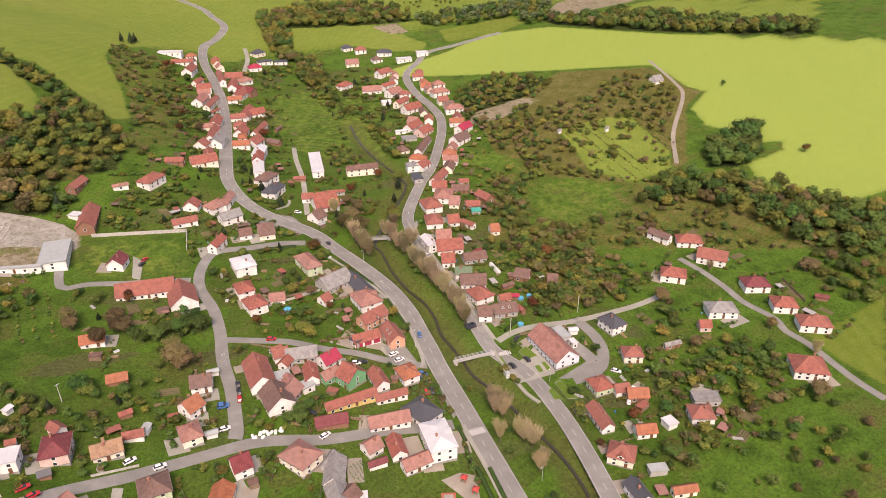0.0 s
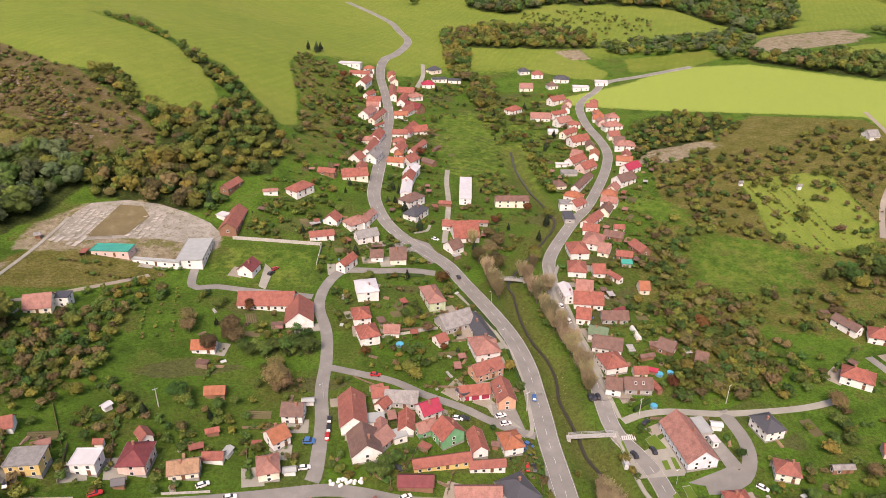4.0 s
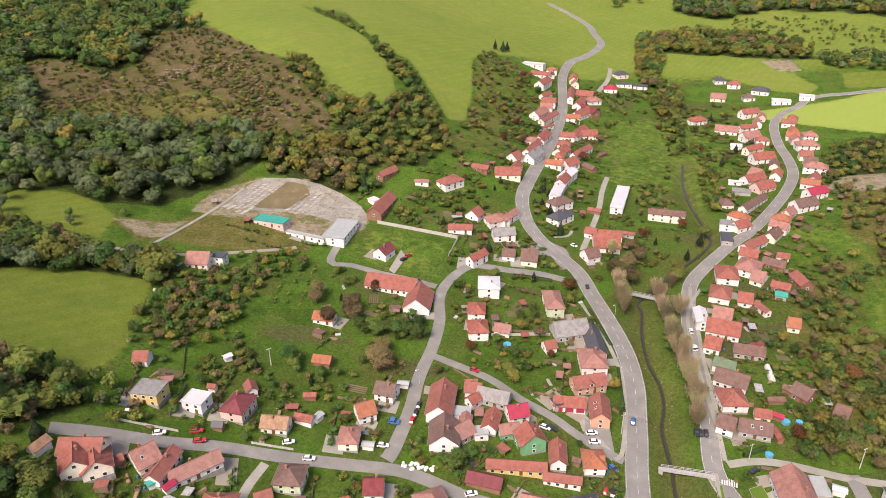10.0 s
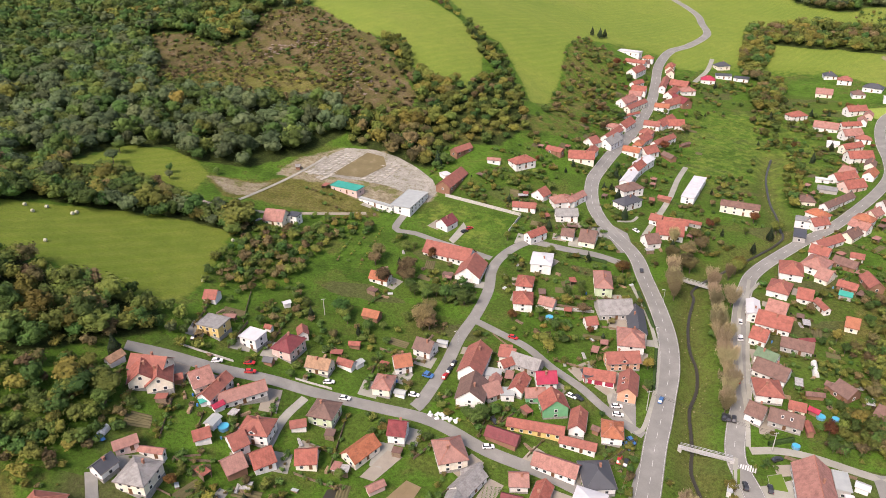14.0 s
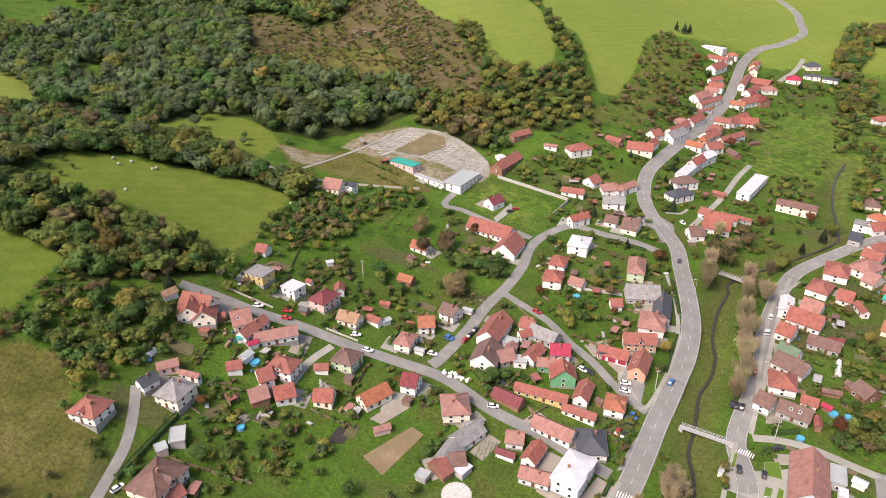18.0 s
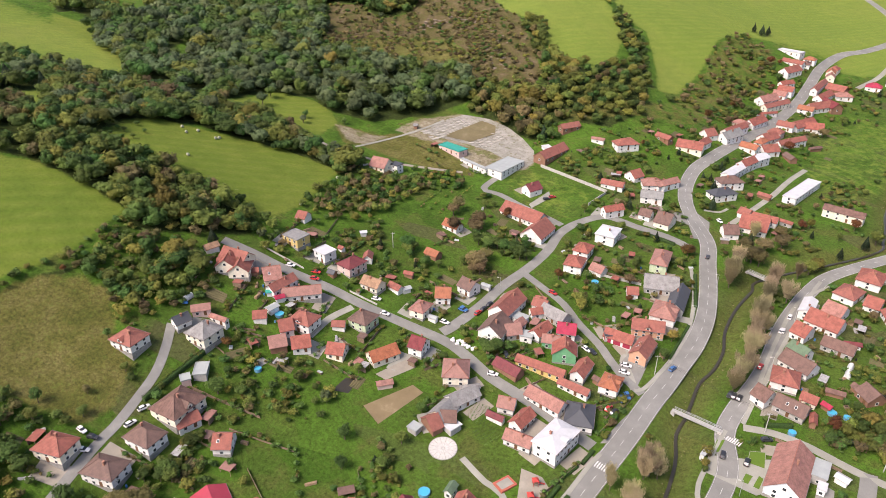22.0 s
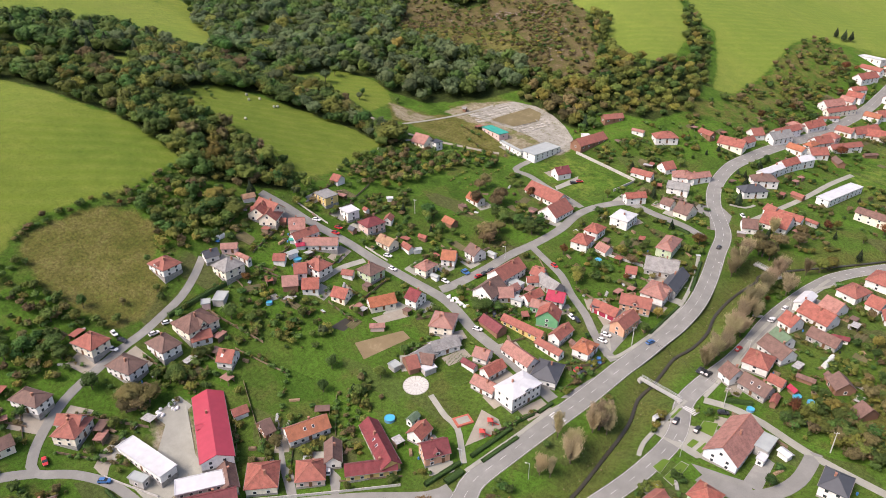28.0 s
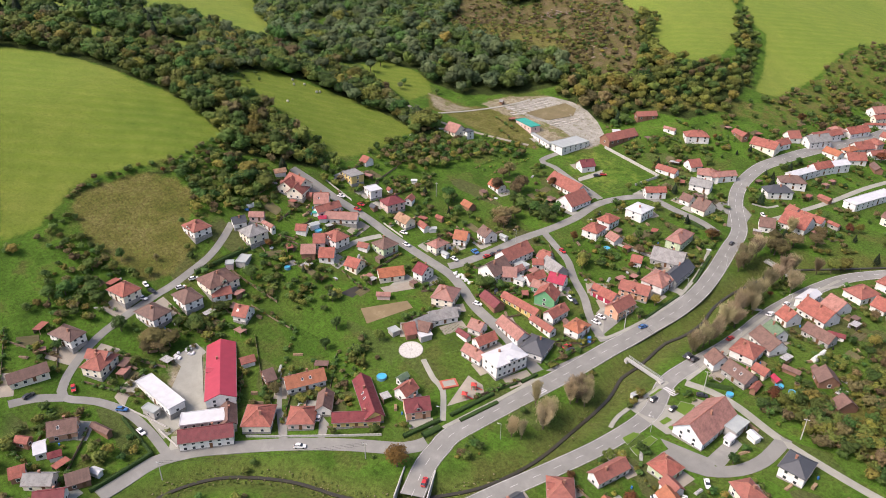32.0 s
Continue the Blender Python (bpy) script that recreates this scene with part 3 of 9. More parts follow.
REGION["LAWN_PLOT"] = [(-41, 114), (-34, 132), (-26, 142), (-14, 136), (-20, 116), (-33, 110)]
REGION["LAWN_ORCHARD"] = [(-76, 215), (-88, 240), (-90, 275), (-69, 290), (-45, 268), (-30, 243), (-49, 228), (-64, 205)]
REGION["LAWN_WEST"] = [(-105, 130), (-97, 150), (-88, 141), (-90, 127), (-101, 123)]
REGION["LAWN_NORTH"] = [(112, 545), (150, 560), (150, 510), (128, 424), (101, 440), (98, 478)]
REGION["SCRUB_FAR"] = [(265, 842), (324, 889), (392, 889), (455, 804), (432, 749), (363, 744), (351, 791), (309, 738), (239, 758)]
REGION["WOOD_63"] = [(342, 713), (405, 701), (461, 708), (501, 708), (486, 654), (443, 596), (421, 606), (434, 644), (377, 650), (331, 676)]
REGION["WOOD_64"] = [(183, 799), (211, 774), (187, 696), (169, 640), (155, 662), (169, 733)]
REGION["WOOD_65"] = [(173, 655), (193, 639), (172, 568), (157, 576)]
REGION["MEADOW_GREEN"] = [(340, 656), (377, 650), (431, 650), (427, 615), (377, 599), (324, 613)]
REGION["GLEBE_NORTH"] = [(104, 560), (186, 588), (200, 540), (183, 448), (134, 361), (137, 423), (119, 379), (83, 423)]
REGION["GLEBE_FAR"] = [(265, 842), (324, 889), (455, 804), (513, 768), (501, 708), (340, 700), (239, 758)]
REGION["WOOD_66"] = [(-149, 114), (-139, 149), (-112, 146), (-102, 123), (-104, 109), (-116, 100), (-137, 102)]
REGION["WOOD_67"] = [(-81, 110), (-75, 126), (-45, 125), (-26, 112), (-47, 100), (-64, 100)]
REGION["WOOD_68"] = [(-138, 41), (-125, 54), (-105, 50), (-102, 37), (-120, 30)]


def axis(stops):
    """Grid lines: (from, to, step) runs, end to end."""
    out = []
    for a, b, s in stops:
        out += list(np.arange(a, b, s))
    return np.array(out + [stops[-1][1]], float)


gx = axis([(-4200, -1400, 200), (-1400, -500, 30), (-500, -200, 5), (-200, 250, 2.5), (250, 520, 5), (520, 1500, 28), (1500, 4200, 200)])
gy = axis([(-3000, -200, 200), (-200, -40, 10), (-40, 480, 2.5), (480, 800, 5), (800, 1600, 20), (1600, 4600, 200)])
X, Y = np.meshgrid(gx, gy)
Z = ground_at(X, Y)
rough = np.zeros_like(X)
for k, (sx, sy) in enumerate(((0.043, 0.031), (0.09, 0.11), (0.21, 0.17))):
    rough += np.sin(X * sx + 1.7 * k + np.sin(Y * sy * 0.7)) * np.cos(Y * sy + k) * (0.25, 0.12, 0.06)[k]
wild = np.zeros_like(X)
for name in ("RIDGE", "EAST_SLOPE", "PASTURE"):
    wild = np.maximum(wild, inside(X, Y, REGION[name]))
Z = Z + rough * np.where(wild > 0, 3.0, 0.0)
nx, ny = len(gx), len(gy)
idx = np.arange(nx * ny).reshape(ny, nx)
quads = np.stack([idx[:-1, :-1], idx[:-1, 1:], idx[1:, 1:], idx[1:, :-1]], -1).reshape(-1, 4)
mesh = bpy.data.meshes.new("ground")
mesh.from_pydata(np.stack([X, Y, Z], -1).reshape(-1, 3).tolist(), [], quads.tolist())
mesh.polygons.foreach_set("use_smooth", [True] * len(mesh.polygons))
cover = np.zeros((ny, nx, 4), np.float32)
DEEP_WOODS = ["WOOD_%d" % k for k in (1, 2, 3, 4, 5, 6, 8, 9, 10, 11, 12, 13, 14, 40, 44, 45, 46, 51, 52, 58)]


def cover_of(poly, soft=3.0):
    """How far into a region each place of the grid lies, from 0 outside to 1 inside, with a soft edge."""
    p = np.array(poly, float)
    out = np.zeros_like(X)
    near = (X > p[:, 0].min() - 16) & (X < p[:, 0].max() + 16) & (Y > p[:, 1].min() - 16) & (Y < p[:, 1].max() + 16)
    d = away(X[near], Y[near], np.vstack([p, p[:1]]))
    out[near] = np.clip(0.5 + np.where(inside(X[near], Y[near], poly), d, -d) / (2 * soft), 0, 1)
    return out


rank_grass = np.zeros_like(X)
wood_floor = np.zeros_like(X)
for name, poly in REGION.items():
    m = cover_of(poly)
    if name.startswith("MEADOW"):
        cover[..., 0] = np.maximum(cover[..., 0], m)
        cover[..., 3] = np.maximum(cover[..., 3], m * (1.0 if name == "MEADOW_EAST" else 0.4 if name == "MEADOW_TERRACE" else 0.32 if name in ("MEADOW_RIDGE", "MEADOW_NORTH", "MEADOW_BEND", "MEADOW_FAR", "MEADOW_TOP", "MEADOW_EDGE", "MEADOW_STRIP") else 0.12))
    elif name.startswith("GLEBE") or name in ("LAWN_NORTH", "LAWN_SLOPE", "LAWN_PADDOCK", "LAWN_WALLED"):
        m = cover_of(poly, 7.0)
        cover[..., 0] = np.maximum(cover[..., 0], m * 0.45)
        cover[..., 3] = np.maximum(cover[..., 3], m * 0.25)
    elif name in ("WOOD_77", "ROUGH_SLOPE"):
        rank_grass = np.maximum(rank_grass, m * (0.7 if name == "WOOD_77" else 0.52))
    elif name.startswith("PASTURE"):
        rank_grass = np.maximum(rank_grass, m)
        cover[..., 1] *= 1 - m
    elif name.startswith("BARE"):
        cover[..., 2] = np.maximum(cover[..., 2], m)
    else:
        thick = 1.0 if name == "RIDGE" else 0.12 if name == "EAST_SLOPE" else 0.0
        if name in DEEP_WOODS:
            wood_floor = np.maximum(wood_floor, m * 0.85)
        cover[..., 1] = np.maximum(cover[..., 1], m * thick)
        if name == "EAST_SLOPE":
            rank_grass = np.maximum(rank_grass, m * 0.6)
outer = np.maximum(np.clip((Y - 640) / 60, 0, 1), np.clip((-190 - X) / 50, 0, 1) * np.clip((340 - Y) / 40, 0, 1))
cover[..., 0] = np.maximum(cover[..., 0], outer * (1 - cover[..., 1]) * (1 - cover[..., 2]) * (1 - wood_floor))
cover[..., 3] = np.maximum(cover[..., 3], 0.3 * outer * (1 - wood_floor))
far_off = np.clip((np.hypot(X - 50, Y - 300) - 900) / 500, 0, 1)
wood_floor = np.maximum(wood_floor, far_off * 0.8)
VILLAGE = [(-108, 88), (-118, 172), (-55, 300), (-50, 350), (20, 420), (40, 620), (150, 640), (230, 600), (215, 420), (165, 330), (160, 180), (130, 90), (60, 96), (0, 40), (-40, -20), (-95, 20)]
plots = cover_of(VILLAGE)
plots = np.clip(plots - cover[..., 0] - cover[..., 2] - 0.5 * cover[..., 1], 0, 1)
bank = np.zeros_like(X)
stream_side = (X > -30) & (X < 190) & (Y > -10) & (Y < 520)
bank[stream_side] = np.clip(1.5 - away(X[stream_side], Y[stream_side], BROOK_LINE) / 6.5, 0, 1)
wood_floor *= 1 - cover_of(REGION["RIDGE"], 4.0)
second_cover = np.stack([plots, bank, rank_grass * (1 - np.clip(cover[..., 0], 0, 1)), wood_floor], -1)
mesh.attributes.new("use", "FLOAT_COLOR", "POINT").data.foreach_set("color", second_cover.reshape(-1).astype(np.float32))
layer = mesh.attributes.new("cover", "FLOAT_COLOR", "POINT")
layer.data.foreach_set("color", cover.reshape(-1).astype(np.float32))

GROUND, nt, b = nodes_of("grass_and_soil", 0.95, 0.1)
o = coords(nt)
att = nt.nodes.new("ShaderNodeAttribute")
att.attribute_name = "cover"
sep = nt.nodes.new("ShaderNodeSeparateColor")
nt.links.new(att.outputs["Color"], sep.inputs[0])
big, medium, fine = noise_tex(nt, 0.012, 5, o), noise_tex(nt, 0.09, 6, o, 0.65), noise_tex(nt, 0.9, 5, o, 0.7)
use = nt.nodes.new("ShaderNodeAttribute")
use.attribute_name = "use"
use_sep = nt.nodes.new("ShaderNodeSeparateColor")
nt.links.new(use.outputs["Color"], use_sep.inputs[0])
lawn = ramp(nt, medium, (0.30, (0.034, 0.086, 0.010)), (0.43, (0.066, 0.152, 0.016)), (0.56, (0.098, 0.212, 0.023)), (0.70, (0.125, 0.175, 0.036)))
lawn = mix(nt, ramp(nt, fine, (0.35, (0.5, 0.5, 0.5)), (0.7, (0, 0, 0))), lawn, (0.034, 0.050, 0.010))
# garden plots: long beds and lawns laid side by side, each with its own use
turned = nt.nodes.new("ShaderNodeMapping")
turned.inputs["Rotation"].default_value = (0, 0, radians(-28))
turned.inputs["Scale"].default_value = (1 / 24, 1 / 11, 0.0)
nt.links.new(o, turned.inputs[0])
cells = nt.nodes.new("ShaderNodeTexVoronoi")
cells.voronoi_dimensions, cells.distance = "2D", "CHEBYCHEV"
cells.inputs["Scale"].default_value, cells.inputs["Randomness"].default_value = 1.0, 0.8
nt.links.new(turned.outputs[0], cells.inputs["Vector"])
pick = nt.nodes.new("ShaderNodeSeparateColor")
nt.links.new(cells.outputs["Color"], pick.inputs[0])
bed = ramp(nt, pick.outputs[0], (0.0, (0.042, 0.112, 0.011)), (0.22, (0.096, 0.222, 0.022)), (0.42, (0.064, 0.126, 0.018)), (0.62, (0.104, 0.168, 0.028)), (0.80, (0.078, 0.160, 0.022)), (0.95, (0.125, 0.106, 0.058)))
bed = mix(nt, ramp(nt, fine, (0.35, (0.55, 0.55, 0.55)), (0.7, (0, 0, 0))), bed, (0.036, 0.046, 0.010))
lawn = mix(nt, calc(nt, "MULTIPLY", use_sep.outputs[0], 0.72), lawn, bed)
dry = ramp(nt, medium, (0.3, (0.080, 0.090, 0.022)), (0.5, (0.140, 0.125, 0.046)), (0.7, (0.095, 0.115, 0.024)))
lawn = mix(nt, calc(nt, "MULTIPLY", use_sep.outputs[1], 0.5), lawn, dry)
straw = ramp(nt, noise_tex(nt, 0.045, 6, o, 0.7), (0.52, (0, 0, 0)), (0.62, (0.6, 0.6, 0.6)))
lawn = mix(nt, straw, lawn, ramp(nt, fine, (0.35, (0.052, 0.058, 0.015)), (0.6, (0.120, 0.118, 0.036))))
# mown fields: swaths along the slope
swath = nt.nodes.new("ShaderNodeTexWave")
swath.inputs["Scale"].default_value, swath.inputs["Distortion"].default_value, swath.inputs["Detail"].default_value = 0.045, 1.6, 4.0
swath.inputs["Detail Scale"].default_value = 0.6
lie = nt.nodes.new("ShaderNodeMapping")
lie.inputs["Rotation"].default_value = (0, 0, radians(35))
nt.links.new(o, lie.inputs[0])
nt.links.new(lie.outputs[0], swath.inputs["Vector"])
field = ramp(nt, big, (0.34, (0.106, 0.172, 0.018)), (0.46, (0.138, 0.200, 0.022)), (0.56, (0.168, 0.214, 0.030)), (0.68, (0.186, 0.205, 0.040)))
field = mix(nt, calc(nt, "MULTIPLY", calc(nt, "MULTIPLY", swath.outputs["Fac"], medium), 0.8), field, (0.225, 0.245, 0.052))
field = mix(nt, ramp(nt, medium, (0.36, (0.5, 0.5, 0.5)), (0.64, (0, 0, 0))), field, (0.076, 0.130, 0.016))
field = mix(nt, ramp(nt, fine, (0.36, (0.4, 0.4, 0.4)), (0.6, (0, 0, 0))), field, (0.070, 0.116, 0.015))
field = mix(nt, calc(nt, "MULTIPLY", att.outputs["Alpha"], 0.8), field, (0.315, 0.425, 0.088))
rank = ramp(nt, medium, (0.32, (0.105, 0.118, 0.024)), (0.48, (0.160, 0.152, 0.040)), (0.66, (0.235, 0.200, 0.075)))
rank = mix(nt, ramp(nt, fine, (0.4, (0.6, 0.6, 0.6)), (0.62, (0, 0, 0))), rank, (0.060, 0.064, 0.018))
scrub = ramp(nt, medium, (0.3, (0.050, 0.058, 0.016)), (0.44, (0.115, 0.098, 0.036)), (0.54, (0.155, 0.108, 0.060)), (0.66, (0.200, 0.140, 0.098)), (0.78, (0.33, 0.28, 0.23)))
scrub = mix(nt, ramp(nt, fine, (0.4, (0.6, 0.6, 0.6)), (0.65, (0, 0, 0))), scrub, (0.062, 0.070, 0.020))
earth = ramp(nt, noise_tex(nt, 0.25, 7, o, 0.7), (0.3, (0.16, 0.13, 0.075)), (0.5, (0.28, 0.24, 0.165)), (0.7, (0.37, 0.33, 0.25)))
earth = mix(nt, ramp(nt, medium, (0.55, (0, 0, 0)), (0.62, (0.8, 0.8, 0.8))), earth, (0.13, 0.14, 0.04))
wob = calc(nt, "SUBTRACT", noise_tex(nt, 0.22, 4, o), 0.5)


def edge(socket):
    return calc(nt, "MULTIPLY", calc(nt, "SUBTRACT", calc(nt, "ADD", socket, wob), 0.38), 3.5, True)


col = mix(nt, edge(sep.outputs[1]), lawn, scrub)
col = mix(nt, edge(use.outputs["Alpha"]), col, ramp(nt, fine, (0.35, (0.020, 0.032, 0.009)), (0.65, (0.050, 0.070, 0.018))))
col = mix(nt, edge(sep.outputs[0]), col, field)
col = mix(nt, edge(use_sep.outputs[2]), col, rank)
col = mix(nt, edge(sep.outputs[2]), col, earth)
nt.links.new(col, b.inputs["Base Color"])
tuft = noise_tex(nt, 3.5, 4, o, 0.7)
col = mix(nt, ramp(nt, tuft, (0.38, (0.6, 0.6, 0.6)), (0.55, (0, 0, 0))), col, mix(nt, 0.62, col, (0.012, 0.016, 0.004)))
nt.links.new(col, b.inputs["Base Color"])
grain = noise_tex(nt, 0.75, 7, o, 0.78)
mown = calc(nt, "MULTIPLY", edge(sep.outputs[0]), 0.55)
unmown = col
col = mix(nt, ramp(nt, grain, (0.37, (0.75, 0.75, 0.75)), (0.49, (0, 0, 0))), col, mix(nt, 0.68, col, (0.016, 0.02, 0.005)))
col = mix(nt, ramp(nt, grain, (0.53, (0, 0, 0)), (0.66, (0.7, 0.7, 0.7))), col, mix(nt, 0.5, col, (0.12, 0.22, 0.035)))
col = mix(nt, mown, col, unmown)
nt.links.new(col, b.inputs["Base Color"])
bump(nt, b, calc(nt, "ADD", calc(nt, "ADD", fine, medium), tuft), 0.7, 0.4)
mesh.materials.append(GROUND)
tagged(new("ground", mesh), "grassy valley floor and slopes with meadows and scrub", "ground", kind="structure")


# ---- helpers for things ----
def link(name, bm, material, parent=None, label=""):
    me = bpy.data.meshes.new(name)
    bm.to_mesh(me)
    bm.free()
    me.materials.append(material)
    return hang(name, me, parent, label)


def hang(name, me, parent=None, label=""):
    ob = new(name, me)
    if parent:
        ob.parent = parent
    if label:
        tagged(ob, label)
    return ob


def part(name, bm, material, parent, label=""):
    return link(name, bm, material, parent, label)


def box(bm, x0, y0, z0, x1, y1, z1):
    v = [bm.verts.new(c) for c in ((x0, y0, z0), (x1, y0, z0), (x1, y1, z0), (x0, y1, z0), (x0, y0, z1), (x1, y0, z1), (x1, y1, z1), (x0, y1, z1))]
    for f in ((0, 3, 2, 1), (4, 5, 6, 7), (0, 1, 5, 4), (1, 2, 6, 5), (2, 3, 7, 6), (3, 0, 4, 7)):
        bm.faces.new([v[i] for i in f])


def boxed(*boxes):
    bm = bmesh.new()
    for c in boxes:
        box(bm, *c)
    return bm


def mesh_of(name, bm, material):
    me = bpy.data.meshes.new(name)
    bm.to_mesh(me)
    bm.free()
    me.materials.append(material)
    return me


def strip(name, line, half, lift, material, z_of=None, off=0.0):
    """A band of constant width along a line, laid on the ground, with edges that go down into it."""
    p = spline(line, 3.0)
    d = np.gradient(p, axis=0)
    n = np.stack([-d[:, 1], d[:, 0]], -1) / np.maximum(np.linalg.norm(d, axis=1), 1e-6)[:, None]
    bm = bmesh.new()
    rows = []
    for q, k in zip(p, n):
        row = []
        for s, drop in ((-1, 0.5), (-1, 0), (-0.5, 0), (0, 0), (0.5, 0), (1, 0), (1, 0.5)):
            x, y = q + k * (half * s + off)
            z = (float(smooth_ground(x, y)) if z_of is None else z_of(x, y)) + lift - drop + 0.03 * (1 - abs(s))
            row.append(bm.verts.new((x, y, z)))
        rows.append(row)
    for a, b2 in zip(rows, rows[1:]):
        for i in range(6):
            bm.faces.new((a[i], a[i + 1], b2[i + 1], b2[i]))
    return mesh_of(name, bm, material)


# ---- roads and water ----
def road(name, line, width, material, label):
    return tagged(hang(name, strip(name, line, width / 2, 0.12, material)), label, "road", kind="structure")


main = road("road_main", MAIN_ROAD, 8.2, ASPHALT, "grey asphalt through road with a dashed centre line")
second = road("road_second", SECOND_ROAD, 7.0, ASPHALT, "grey asphalt road along the stream")
for tag, line, width, mat in (("side", SIDE_ROAD, 5.0, ASPHALT), ("cross", CROSS_STREET, 5.0, ASPHALT), ("back", BACK_STREET, 3.7, ASPHALT),
                              ("quarry", QUARRY_LANE, 3.9, ASPHALT), ("short", SHORT_LANE, 3.0, PAVING), ("south_west", SOUTH_WEST_LANE, 3.3, ASPHALT),
                              ("south", SOUTH_STREET, 5.6, ASPHALT), ("spur", WEST_SPUR, 3.6, ASPHALT), ("hill", HILL_ROAD, 3.6, ASPHALT),
                              ("east", EAST_LANE, 3.2, PAVING), ("track", HILL_TRACK, 3.0, GRAVEL), ("forest", FOREST_TRACK, 2.6, GRAVEL),
                              ("school", SCHOOL_LANE, 3.2, PAVING), ("new", NEW_LANE, 4.0, PAVING), ("hall", HALL_DRIVE, 5.0, ASPHALT), ("park", PARK_PATH, 2.2, PAVING)):
    road("road_" + tag, line, width, mat, "narrow village lane, patched and worn")
tagged(hang("water", strip("water", BROOK, 0.6, 0.0, WATER, lambda x, y: float(smooth_ground(x, y)) - 2.15)), "dark narrow stream in a grassy channel", "stream", kind="structure")

for parent, line, half in ((main, MAIN_ROAD, 3.75), (second, SECOND_ROAD, 3.2)):
    for side in (-1, 1):
        hang("edge_line", strip("edge_line", line, 0.045, 0.152, WHITE_LINE, None, side * half), parent)


# ---- houses ----
def ring(bm, x0, z0, x1, z1, t, y0, y1):
    """A frame round an opening, of one connected piece."""
    loops = []
    for y in (y0, y1):
        for d in (0, t):
            loops.append([bm.verts.new(c) for c in ((x0 + d, y, z0 + d), (x1 - d, y, z0 + d), (x1 - d, y, z1 - d), (x0 + d, y, z1 - d))])
    fo, fi, bo, bi = loops
    for i in range(4):
        j = (i + 1) % 4
        for p, q in ((fo, fi), (fi, bi), (bi, bo), (bo, fo)):
            bm.faces.new((p[i], p[j], q[j], q[i]))


frame_bm = bmesh.new()
ring(frame_bm, -0.62, -0.66, 0.62, 0.66, 0.12, -0.09, 0.04)
WINDOW = mesh_of("window", frame_bm, FRAME)
PANE = mesh_of("pane", boxed((-0.5, -0.03, -0.54, 0.5, 0.03, 0.54)), GLASS)
DOOR_MESH = mesh_of("door", boxed((-0.55, -0.08, 0, 0.55, 0.05, 2.1)), DOOR)


far_bm = bmesh.new()
ring(far_bm, -0.62, -0.66, 0.62, 0.66, 0.12, -0.09, 0.04)
far_pane = far_bm.faces.new([far_bm.verts.new(q) for q in ((-0.5, -0.03, -0.54), (0.5, -0.03, -0.54), (0.5, -0.03, 0.54), (-0.5, -0.03, 0.54))])
far_pane.material_index = 1
FAR_WINDOW = mesh_of("window", far_bm, FRAME)
FAR_WINDOW.materials.append(GLASS)


RIDGE_TILE = plain("ridge_tiles", (0.35, 0.15, 0.11), 0.8, 0, 0.35, 2.0)
PLINTH = plain("plinth_render", (0.30, 0.29, 0.27), 0.9, 0, 0.35, 1.0)
GUTTER = plain("gutter_sheet", (0.23, 0.20, 0.18), 0.5, 0.2)


def bar(bm, a, b, r):
    """A four-sided bar from one place to another, closed at its ends."""
    a, b = Vector(a), Vector(b)
    q = (b - a).to_track_quat("Z", "X")
    rings = [[bm.verts.new(p + q @ Vector((r * i, r * j, 0))) for i, j in ((-1, -1), (1, -1), (1, 1), (-1, 1))] for p in (a, b)]
    for k in range(4):
        bm.faces.new((rings[0][k], rings[0][(k + 1) % 4], rings[1][(k + 1) % 4], rings[1][k]))
    bm.faces.new(rings[0][::-1])
    bm.faces.new(rings[1])


def ridge_shape(kind, l, w, e, rise, over=0.45, thick=0.22):
    """Ridge tiles along the top and, on a hipped roof, down the four hips."""
    bm = bmesh.new()
    x, y = l / 2 + over, w / 2 + over
    k = over * rise / (w / 2)
    cut = 0 if kind == "g" else min(y, x - 0.3)
    top = e + rise + thick
    bar(bm, (-x + cut, 0, top), (x - cut, 0, top), 0.12)
    if kind == "h":
        for i in (-1, 1):
            for j in (-1, 1):
                bar(bm, (i * (x - cut), 0, top), (i * x, j * y, e - k + thick), 0.1)
    return bm


def eave_gutter(l, w, e, rise, side, over=0.45):
    bm = bmesh.new()
    y = side * (w / 2 + over + 0.07)
    z = e - over * rise / (w / 2) + 0.1
    bar(bm, (-l / 2 - over, y, z), (l / 2 + over, y, z), 0.075)
    return bm


SKYLIGHT = mesh_of("skylight", boxed((-0.45, -0.6, 0.0, 0.45, 0.6, 0.1)), FRAME)
SKY_PANE = mesh_of("pane", boxed((-0.36, -0.5, 0.1, 0.36, 0.5, 0.115)), GLASS)


def gable_walls(l, w, e, rise, low):
    bm = bmesh.new()
    x, y = l / 2, w / 2
    v = [bm.verts.new(c) for c in ((-x, -y, low), (x, -y, low), (x, y, low), (-x, y, low), (-x, -y, e), (x, -y, e), (x, y, e), (-x, y, e))]
    for f in ((0, 3, 2, 1), (0, 1, 5, 4), (2, 3, 7, 6)):
        bm.faces.new([v[i] for i in f])
    a, c = bm.verts.new((-x, 0, e + rise)), bm.verts.new((x, 0, e + rise))
    bm.faces.new((v[3], v[0], v[4], a, v[7]))
    bm.faces.new((v[1], v[2], v[6], c, v[5]))
    bm.faces.new((v[4], v[5], c, a))
    bm.faces.new((v[6], v[7], a, c))
    return bm


